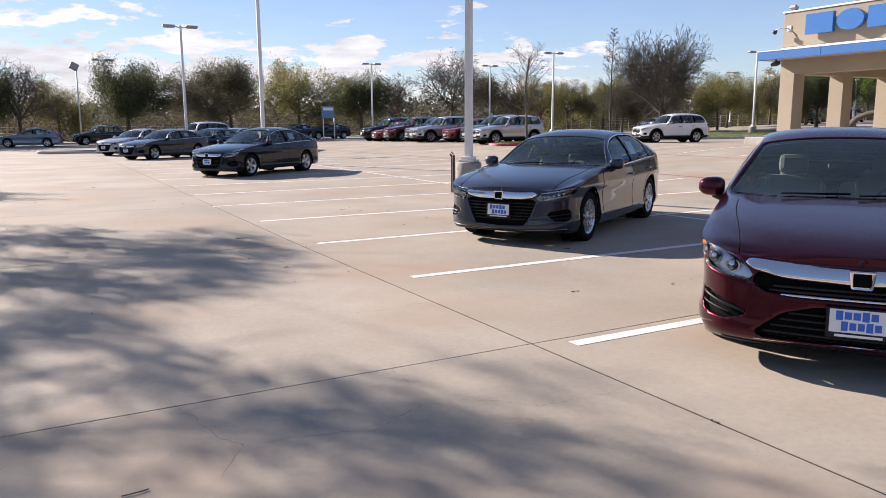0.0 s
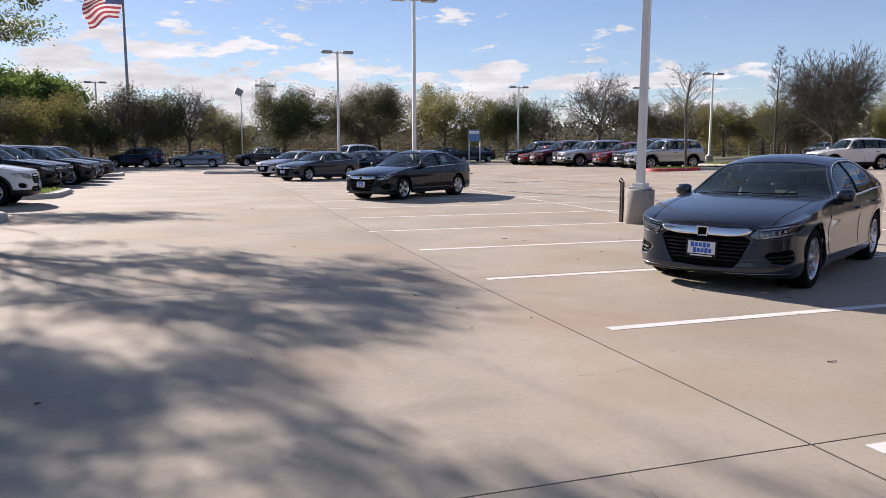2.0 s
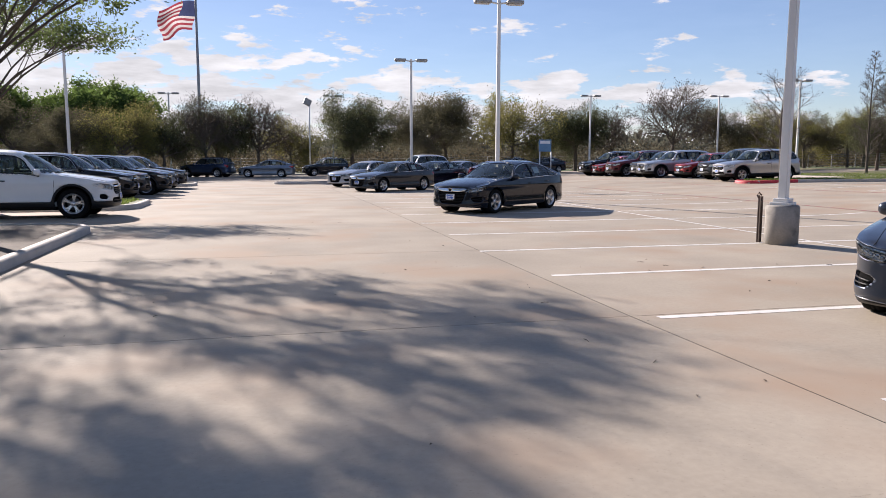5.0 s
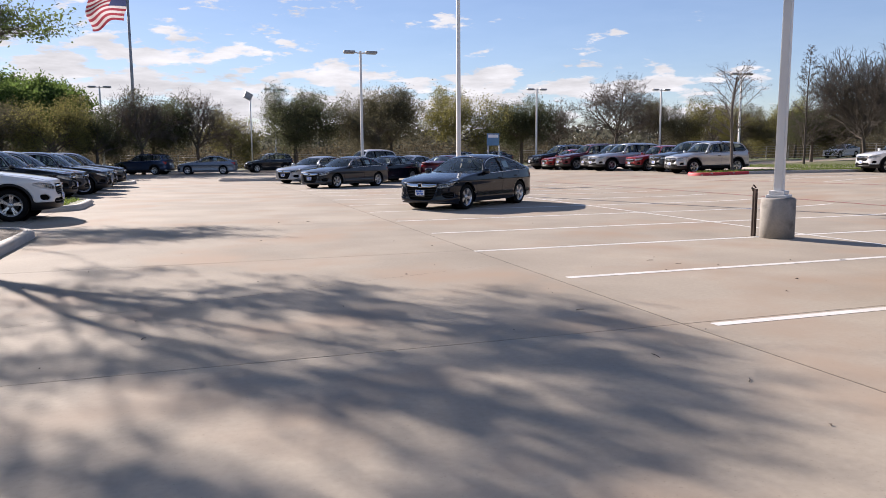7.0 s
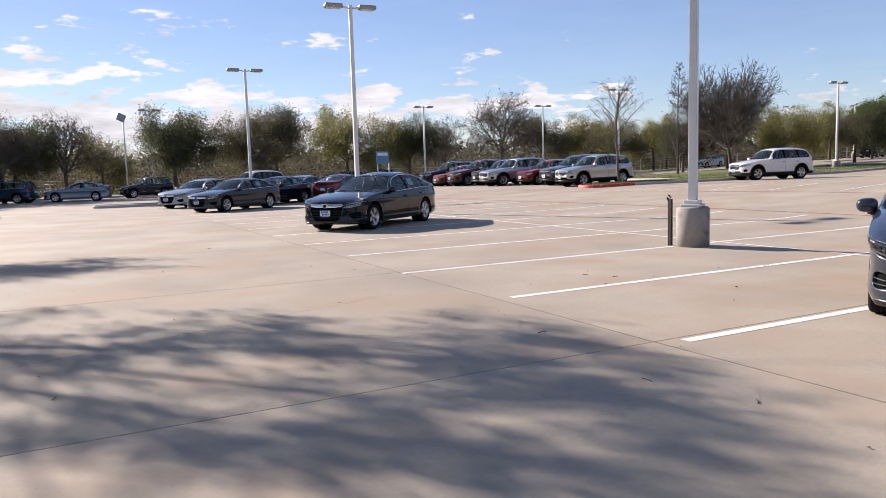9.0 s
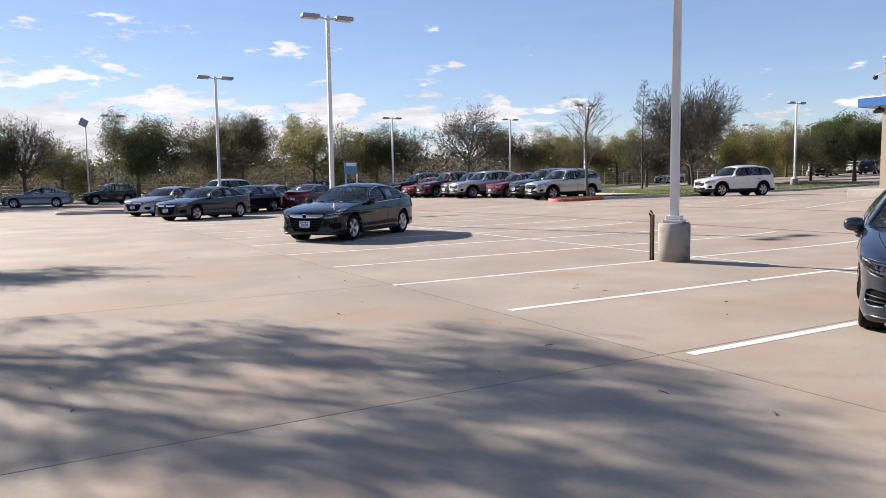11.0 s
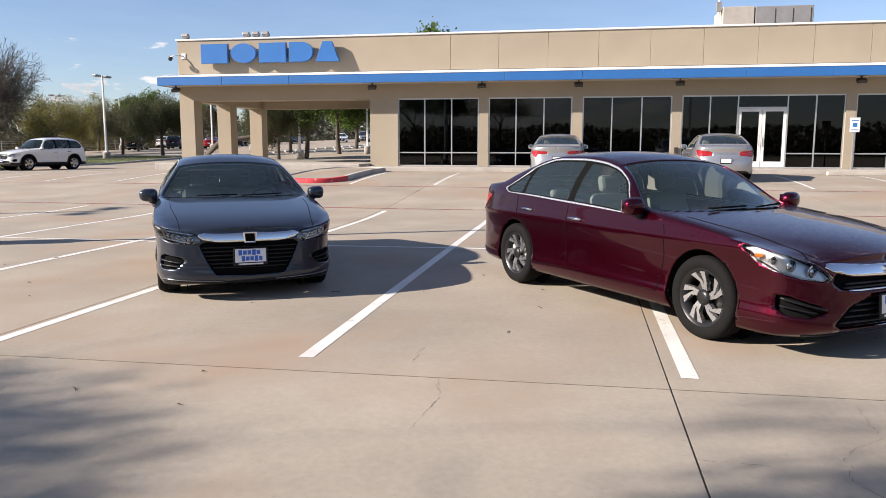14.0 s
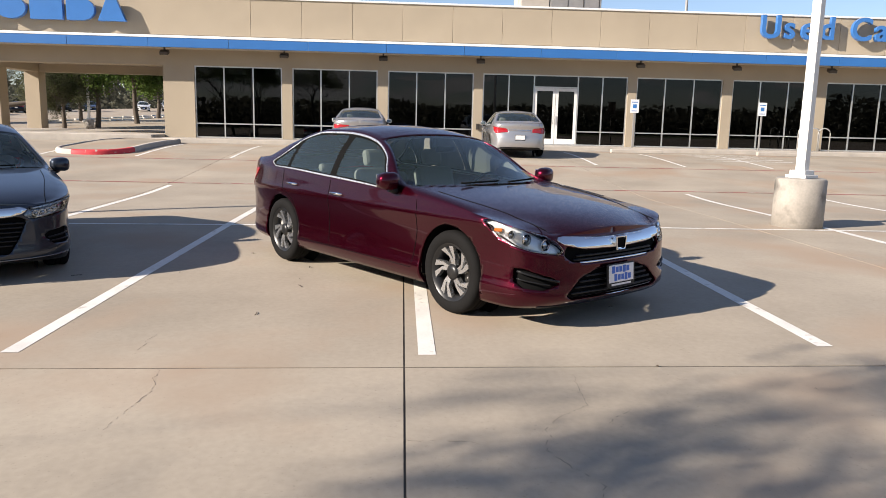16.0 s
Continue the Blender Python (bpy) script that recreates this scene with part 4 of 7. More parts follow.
    part("badge_field", soft_box(-0.01, -bw * 0.34, -bh * 0.34, 0.004, bw * 0.34, bh * 0.34, 0.004), MATTE, bo)
    # plates with plain blue bars
    for xx, zz, sg in ((sh.at(0, c["plate_z"], 0).x + c.get("plate_out", 0.015), c["plate_z"], 1), (sh.at(sh.total, c["rear_plate_z"], 0).x - 0.008, c["rear_plate_z"], -1)):
        po = part("licence_plate", soft_box(-0.008, -0.168, -0.088, 0.008, 0.168, 0.088, 0.006), TRIM, car, "white plate with blue bars in a black frame")
        po.matrix_basis = pose(xx, 0, zz, 0, -4 * sg, 0 if sg > 0 else 180)
        part("plate_face", soft_box(0.0085, -0.150, -0.055, 0.011, 0.150, 0.078, 0.001), PLATE, po)
        if sg > 0:
            for k, (w, zc2) in enumerate(((0.22, 0.042), (0.21, -0.018))):
                n = 5
                for i in range(n):
                    wy = w / n
                    y0 = -w / 2 + i * wy + (0.012 if k else -0.012)
                    hgt = 0.021 if i not in (0, 3) else 0.027
                    part("bar", box(0.0112, y0 + 0.004, zc2 - hgt, 0.0125, y0 + wy - 0.004, zc2 + hgt), PLATE_BLUE, po)
            part("bar", box(0.0085, -0.12, -0.080, 0.0095, 0.12, -0.066), PLATE, po)
    # floor pan, wheel housings
    W = c["plan_half"]
    part("underbody", soft_box(c["rear_x"] + 0.35, -W + 0.36, 0.20, c["front_x"] - 0.40, W - 0.36, 0.32, 0.04), MATTE, car)
    for ax in (wb / 2, -wb / 2):
        for sgn in (1, -1):
            hb = lathe([(arch + 0.012, sgn * (W - 0.06)), (arch + 0.012, sgn * (W - 0.33))], 28, "y")
            bmesh.ops.delete(hb, geom=[f for f in hb.faces if f.calc_center_median().z < -0.12 and len(f.verts) == 4], context="FACES")
            bmesh.ops.delete(hb, geom=[f for f in hb.faces if len(f.verts) > 4 and abs(f.calc_center_median().y) > W - 0.1], context="FACES")
            ho = part("wheel_housing", hb, MATTE, car)
            ho.matrix_basis = Matrix.Translation((ax, 0, rw + 0.01))
            make_wheel(rw, c["tyre_w"], c["rim"], c["spokes"], c["rim_style"], car, Matrix.Translation((ax, sgn * (W - 0.035 - c["tyre_w"] / 2), rw)) @ Matrix.Rotation(0.3 * sgn + ax, 4, "Y"), sgn)
    # cabin
    S = c.get("seat_mat", SEAT_DARK)
    fz = c.get("seat_z", 0.0)
    part("cabin_floor", soft_box(xb2 - 0.05, -W + 0.12, 0.30, xc + 0.05, W - 0.12, 0.42, 0.02), LINER, car)
    part("dashboard", soft_box(xc - 0.55, -W + 0.17, 0.58 + fz, xc - 0.0, W - 0.17, 0.90 + fz, 0.10), DASH, car)
    part("parcel_shelf", soft_box(xb2 - 0.1, -W + 0.2, 0.86 + fz, xb2 + 0.45, W - 0.2, 0.93 + fz, 0.02), SEAT_DARK, car)
    seats = [(0.0, 0.37), (0.0, -0.37), (-0.92, 0.36), (-0.92, -0.36)]
    for sx, sy in seats:
        w = 0.26 if sx == 0 else 0.33
        so = part("seat", soft_box(-0.28, -w, 0.38, 0.26, w, 0.56, 0.06), S, car)
        so.matrix_basis = pose(sx + c.get("seat_x", 0.0), sy, fz)
        tall = 0.56 if sx == 0 else 0.44
        bo2 = part("backrest", soft_box(-0.07, -w * 0.92, 0.0, 0.07, w * 0.92, tall, 0.06), S, so)
        bo2.matrix_basis = pose(-0.25, 0, 0.50, 0, -17, 0)
        ho2 = part("headrest", soft_box(-0.045, -0.12, 0.0, 0.045, 0.12, 0.17 if sx == 0 else 0.10, 0.04), S, so)
        ho2.matrix_basis = pose(-0.25 - tall * 0.29, 0, 0.52 + tall * 0.95, 0, -12, 0)
    sw = bmesh.new()
    ring = [(0.0, 0.18 * math.cos(2 * math.pi * k / 24), 0.18 * math.sin(2 * math.pi * k / 24)) for k in range(25)]
    tube(sw, ring, 0.014, 6)
    add_box(sw, -0.02, -0.16, -0.02, 0.01, 0.16, 0.03, 0.01)
    add_box(sw, -0.02, -0.05, -0.07, 0.015, 0.05, 0.05, 0.02)
    so = part("steering_wheel", sw, BLACK, car)
    so.matrix_basis = pose(xc - 0.62, 0.37, 0.86 + fz, 0, 25, 0)
    # wipers, rear-view mirror
    for y0, y1 in ((0.05, 0.52), (-0.45, 0.0)):
        k0 = curve_through(c["centre"], xc - 0.02) + 0.012
        wp = tube(bmesh.new(), [(xc + 0.04 - 0.3 * y0 * y0, y0, k0 - 0.005), (xc - 0.03 - 0.3 * y1 * y1, y1, k0 + 0.0)], 0.008, 5)
        part("wiper", wp, MATTE, car)
    mr = part("rear_view_mirror", soft_box(-0.02, -0.11, -0.03, 0.02, 0.11, 0.03, 0.015), BLACK, car)
    mr.matrix_basis = pose(xt + 0.16, 0, curve_through(c["centre"], xt) - 0.13)
    return car


def repaint(car, new_paint, label, m, old):
    """A copy of a car in another colour."""
    o = copy_thing(car, m)
    o["label"] = label
    for q in o.children_recursive:
        for sl in q.material_slots:
            if sl.material == old:
                sl.link = "OBJECT"
                sl.material = new_paint
    return o


def sedan_hood(x):
    return 0.66 + 0.08 * sm((2.2 - x) / 1.0)


ACCORD_NEW = dict(
    name="sedan", category="car", wheelbase=2.83, tyre=0.332, tyre_w=0.225, rim=0.225, spokes=10, rim_style="plain", arch=0.375, front_x=2.33, rear_x=-2.53, plan_half=0.93,
    plan=[(2.33, 0), (2.315, 0.28), (2.26, 0.57), (2.14, 0.775), (1.92, 0.89), (1.45, 0.93), (0.6, 0.93), (-0.6, 0.93), (-1.5, 0.925), (-2.05, 0.875), (-2.32, 0.77), (-2.45, 0.58), (-2.515, 0.30), (-2.53, 0)],
    rows=(24, 9, 9),
    side=[(0.16, 0.06), (0.22, 0.035), (0.29, 0.014), (0.33, 0.012), (0.40, 0.022), (0.5, 0.028), (0.62, 0.026), (0.70, 0.012), (0.74, 0.002), (0.755, 0.0), (0.77, 0.006), (0.82, 0.018), (0.9, 0.035), (1.05, 0.075)],
    front=[(0.16, 0.14), (0.20, 0.06), (0.25, 0.02), (0.36, 0.03), (0.48, 0.035), (0.56, 0.04), (0.62, 0.06), (0.68, 0.13), (0.75, 0.22), (0.9, 0.3)],
    rear=[(0.2, 0.12), (0.3, 0.04), (0.45, 0.0), (0.6, 0.01), (0.75, 0.06), (0.88, 0.08), (1.0, 0.06), (1.1, 0.09)],
    edge=[(2.4, 0.625), (2.2, 0.645), (2.0, 0.70), (1.7, 0.775), (1.2, 0.85), (0.6, 0.90), (-0.6, 0.945), (-1.6, 0.985), (-2.2, 0.99), (-2.55, 0.985)],
    bottom=[(2.4, 0.19), (1.9, 0.17), (1.0, 0.19), (-1.0, 0.19), (-1.9, 0.21), (-2.55, 0.26)],
    centre=[(2.33, 0.625), (2.29, 0.655), (2.2, 0.70), (2.0, 0.765), (1.6, 0.855), (1.2, 0.925), (0.98, 0.955), (0.90, 0.975), (0.6, 1.12), (0.3, 1.255), (0.0, 1.365), (-0.2, 1.415), (-0.5, 1.445), (-0.85, 1.442), (-1.2, 1.395), (-1.5, 1.315), (-1.85, 1.195), (-2.15, 1.10), (-2.3, 1.068), (-2.47, 1.055), (-2.53, 0.985)],
    tumble=0.66, bow_front=0.42, bow_rear=0.30,
    windshield=(0.95, 0.06), backlight=(-1.28, -2.02), mirror=(0.62, 0.985), hood_tip=2.16, hood_half=sedan_hood, deck_half=0.62,
    daylight=[(0.62, 0.05), (-1.72, 0.08), (-1.93, 0.30), (-1.35, 0.90), (-1.0, 0.93), (0.05, 0.93), (0.30, 0.88)],
    panes=[[(0.58, 0.09), (-0.36, 0.09), (-0.36, 0.90), (0.05, 0.90), (0.28, 0.85)], [(-0.46, 0.09), (-1.33, 0.10), (-1.31, 0.87), (-1.0, 0.90), (-0.46, 0.90)], [(-1.38, 0.10), (-1.70, 0.12), (-1.86, 0.28), (-1.36, 0.83)]],
    seams=[[(0.98, 0.80), (0.97, 0.6), (0.93, 0.42), (0.90, 0.30)], [(-0.40, 0.93), (-0.41, 0.6), (-0.41, 0.30)], [(-1.36, 0.98), (-1.34, 0.80), (-1.14, 0.68), (-1.03, 0.5), (-0.98, 0.30)], [(0.90, 0.30), (-0.98, 0.30)], [(0.98, 0.80), (0.95, 0.87)]],
    front_cuts=[
        ("chrome_bar", [(-0.2, 0.55), (-0.2, 0.612), (0.30, 0.612), (0.52, 0.622), (0.60, 0.618), (0.50, 0.575), (0.30, 0.55)]),
        ("headlight", [(0.50, 0.535), (0.60, 0.515), (0.80, 0.545), (1.02, 0.60), (1.14, 0.665), (1.10, 0.678), (0.90, 0.645), (0.62, 0.606), (0.545, 0.595)]),
        ("grille", [(-0.2, 0.545), (0.30, 0.545), (0.49, 0.565), (0.535, 0.525), (0.44, 0.36), (0.36, 0.275), (-0.2, 0.265)]),
        ("fog_recess", [(0.64, 0.40), (0.68, 0.43), (0.90, 0.455), (0.99, 0.44), (1.00, 0.36), (0.92, 0.325), (0.74, 0.33)]),
        ("lip", [(-0.2, 0.1), (-0.2, 0.205), (0.4, 0.205), (0.9, 0.225), (1.05, 0.21), (1.05, 0.1)])],
    rear_cuts=[("tail_light", [(0.32, 0.83), (0.34, 0.90), (0.70, 0.925), (1.02, 0.93), (1.08, 0.89), (0.95, 0.81), (0.76, 0.72), (0.70, 0.74), (0.66, 0.82)]),
               ("valance", [(-0.2, 0.15), (-0.2, 0.34), (0.6, 0.34), (0.75, 0.30), (0.75, 0.15)])],
    skins=[("chrome_bar", CHROME, 0.014, 0.03), ("grille", MATTE, -0.035, 0.0), ("fog_recess", MATTE, -0.03, 0.0), ("lip", TRIM, 0.004, 0.01), ("valance", TRIM, 0.0, 0.01)],
    bars=[(0.515, 0, 0.50, 0.008, TRIM), (0.475, 0, 0.49, 0.008, TRIM), (0.435, 0, 0.46, 0.008, TRIM), (0.395, 0, 0.44, 0.008, TRIM), (0.355, 0, 0.41, 0.008, TRIM), (0.315, 0, 0.37, 0.008, TRIM), ((0.40, 0.425), 0.68, 0.97, 0.008, TRIM), ((0.365, 0.375), 0.70, 0.97, 0.007, TRIM), ((0.215, 0.235), 0.25, 0.95, 0.006, BEZEL)],
    drl=[(0.56, 1.06, 0.565, 0.655)], projectors=[(0.60, 0.555, 0.024), (0.67, 0.563, 0.024), (0.74, 0.572, 0.024), (0.81, 0.585, 0.024), (0.88, 0.60, 0.022)], housing=BEZEL,
    badge=(0.575, 0.125, 0.10), badge_out=0.028, plate_z=0.425, plate_out=0.02, rear_plate_z=0.66,
    handles=[(-0.25, 0.80), (-1.18, 0.835)], seat_mat=SEAT_GREY,
)

def lift(poly):
    return [(s, z + 0.045 * sm((z - 0.22) / 0.4)) for s, z in poly]


ACCORD_OLD = dict(ACCORD_NEW)
ACCORD_NEW["front_cuts"] = [
    ("chrome_bar", [(-0.2, 0.605), (-0.2, 0.685), (0.30, 0.685), (0.46, 0.690), (0.52, 0.680), (0.47, 0.632), (0.30, 0.607)]),
    ("headlight", [(0.47, 0.612), (0.56, 0.580), (0.80, 0.600), (1.02, 0.655), (1.17, 0.725), (1.15, 0.765), (0.92, 0.742), (0.66, 0.705), (0.53, 0.690)]),
    ("grille", [(-0.2, 0.600), (0.30, 0.602), (0.44, 0.612), (0.50, 0.575), (0.42, 0.40), (0.34, 0.275), (-0.2, 0.262)]),
] + [(n, lift(p)) for n, p in ACCORD_NEW["front_cuts"] if n in ("fog_recess", "lip")]
ACCORD_NEW.update(
    edge=[(2.4, 0.70), (2.2, 0.722), (2.0, 0.768), (1.7, 0.822), (1.2, 0.872), (0.6, 0.908), (-0.6, 0.945), (-1.6, 0.985), (-2.2, 0.99), (-2.55, 0.985)],
    centre=[(2.33, 0.70), (2.29, 0.73), (2.2, 0.772), (2.0, 0.828), (1.6, 0.897), (1.2, 0.95), (0.98, 0.972), (0.90, 0.99), (0.6, 1.128), (0.3, 1.257), (0.0, 1.367), (-0.2, 1.417), (-0.5, 1.447), (-0.85, 1.444), (-1.2, 1.397), (-1.5, 1.317), (-1.85, 1.195), (-2.15, 1.10), (-2.3, 1.068), (-2.47, 1.055), (-2.53, 0.985)],
    front=[(0.16, 0.14), (0.20, 0.06), (0.25, 0.02), (0.36, 0.03), (0.50, 0.035), (0.62, 0.04), (0.69, 0.06), (0.75, 0.13), (0.82, 0.22), (0.95, 0.3)],
    badge=(0.648, 0.135, 0.112), plate_z=0.455,
    bars=[(z if isinstance(z, tuple) else z + 0.035, a, b, r, m) for z, a, b, r, m in ACCORD_NEW["bars"]],
    drl=[(0.55, 1.10, 0.675, 0.745), (0.58, 1.06, 0.598, 0.665)], projectors=[(s, z + 0.075, r * 1.15) for s, z, r in ACCORD_NEW["projectors"]])

ACCORD_OLD.update(
    wheelbase=2.776, front=[(0.16, 0.14), (0.20, 0.06), (0.25, 0.02), (0.36, 0.03), (0.50, 0.035), (0.58, 0.038), (0.64, 0.055), (0.69, 0.09), (0.75, 0.17), (0.9, 0.28)], front_x=2.36, rear_x=-2.50, tyre=0.332, tyre_w=0.215, rim=0.226, spokes=5, rim_style="dark", arch=0.37,
    plan=[(2.36, 0), (2.35, 0.30), (2.31, 0.60), (2.215, 0.79), (2.0, 0.90), (1.45, 0.922), (0.6, 0.922), (-0.6, 0.925), (-1.5, 0.915), (-2.05, 0.865), (-2.32, 0.76), (-2.43, 0.58), (-2.485, 0.30), (-2.50, 0)],
    rows=(26, 9, 9),
    side=[(0.16, 0.06), (0.22, 0.035), (0.27, 0.012), (0.31, 0.010), (0.38, 0.024), (0.5, 0.030), (0.62, 0.026), (0.70, 0.015), (0.755, 0.003), (0.77, 0.0), (0.785, 0.006), (0.84, 0.020), (0.93, 0.038), (1.08, 0.07)],
    edge=[(2.4, 0.685), (2.2, 0.737), (2.0, 0.786), (1.7, 0.828), (1.2, 0.875), (0.6, 0.915), (-0.6, 0.955), (-1.6, 0.99), (-2.2, 1.0), (-2.55, 0.99)],
    centre=[(2.36, 0.685), (2.32, 0.715), (2.2, 0.772), (2.0, 0.832), (1.6, 0.90), (1.3, 0.938), (1.06, 0.97), (0.98, 0.99), (0.6, 1.165), (0.3, 1.295), (0.05, 1.385), (-0.2, 1.44), (-0.5, 1.463), (-0.85, 1.458), (-1.2, 1.41), (-1.5, 1.325), (-1.8, 1.21), (-2.02, 1.115), (-2.15, 1.09), (-2.4, 1.07), (-2.5, 0.99)],
    windshield=(1.02, 0.08), backlight=(-1.25, -1.95), mirror=(0.66, 1.0), hood_tip=2.18, tumble=0.62,
    daylight=[(0.66, 0.04), (-1.58, 0.07), (-1.68, 0.30), (-1.28, 0.88), (-1.0, 0.93), (0.05, 0.93), (0.32, 0.88)],
    panes=[[(0.60, 0.08), (-0.34, 0.08), (-0.34, 0.89), (0.05, 0.90), (0.28, 0.85)], [(-0.44, 0.08), (-1.25, 0.09), (-1.22, 0.87), (-1.0, 0.90), (-0.44, 0.90)], [(-1.30, 0.10), (-1.56, 0.12), (-1.63, 0.28), (-1.28, 0.81)]],
    front_cuts=[
        ("chrome_bar", [(-0.2, 0.590), (-0.2, 0.674), (0.30, 0.678), (0.58, 0.692), (0.66, 0.688), (0.60, 0.645), (0.40, 0.607)]),
        ("headlight", [(0.575, 0.60), (0.62, 0.575), (0.82, 0.595), (1.02, 0.635), (1.16, 0.69), (1.30, 0.80), (1.22, 0.81), (0.98, 0.765), (0.72, 0.705), (0.63, 0.66)]),
        ("grille", [(-0.2, 0.586), (0.38, 0.602), (0.57, 0.635), (0.58, 0.56), (0.50, 0.515), (0.32, 0.495), (-0.2, 0.49)]),
        ("lower_grille", [(-0.2, 0.45), (0.22, 0.45), (0.40, 0.40), (0.56, 0.27), (0.50, 0.235), (-0.2, 0.235)]),
        ("fog_recess", [(0.60, 0.36), (0.66, 0.405), (0.92, 0.475), (1.00, 0.475), (1.00, 0.38), (0.92, 0.335), (0.74, 0.32)]),
        ("lip", [(-0.2, 0.1), (-0.2, 0.19), (0.4, 0.19), (0.8, 0.2), (0.8, 0.1)])],
    rear_cuts=[("tail_light", [(0.40, 0.79), (0.42, 0.90), (0.72, 0.93), (1.02, 0.955), (1.14, 0.96), (1.02, 0.86), (0.85, 0.75), (0.72, 0.76)]),
               ("rear_bar", [(-0.2, 0.83), (-0.2, 0.87), (0.38, 0.87), (0.38, 0.83)]),
               ("valance", [(-0.2, 0.15), (-0.2, 0.32), (0.6, 0.32), (0.75, 0.28), (0.75, 0.15)])],
    skins=[("chrome_bar", CHROME, 0.016, 0.03), ("grille", MATTE, -0.03, 0.0), ("lower_grille", MATTE, -0.03, 0.0), ("fog_recess", MATTE, -0.035, 0.0), ("lip", TRIM, 0.004, 0.01), ("rear_bar", CHROME, 0.006, 0.01), ("valance", TRIM, 0.0, 0.01)],
    bars=[(0.555, 0, 0.46, 0.009, TRIM), (0.528, 0, 0.48, 0.009, TRIM), (0.503, 0, 0.42, 0.011, CHROME), (0.40, 0, 0.36, 0.008, TRIM), (0.36, 0, 0.41, 0.008, TRIM), (0.32, 0, 0.46, 0.008, TRIM), (0.28, 0, 0.50, 0.008, TRIM), ((0.235, 0.225), 0, 0.55, 0.010, CHROME), ((0.38, 0.455), 0.62, 0.97, 0.009, TRIM), ((0.36, 0.40), 0.70, 0.97, 0.006, TRIM)],
    drl=[(0.64, 1.05, 0.57, 0.63)], projectors=[(0.74, 0.645, 0.042), (0.91, 0.68, 0.040), (1.04, 0.71, 0.032)], housing=HOUSING, amber=(1.15, 0.735),
    badge=(0.628, 0.135, 0.110), badge_out=0.03, plate_z=0.385, plate_out=0.03, rear_plate_z=0.62, seat_mat=SEAT_PALE, handle_mat=CHROME,
    handles=[(-0.23, 0.815), (-1.12, 0.845)],
)


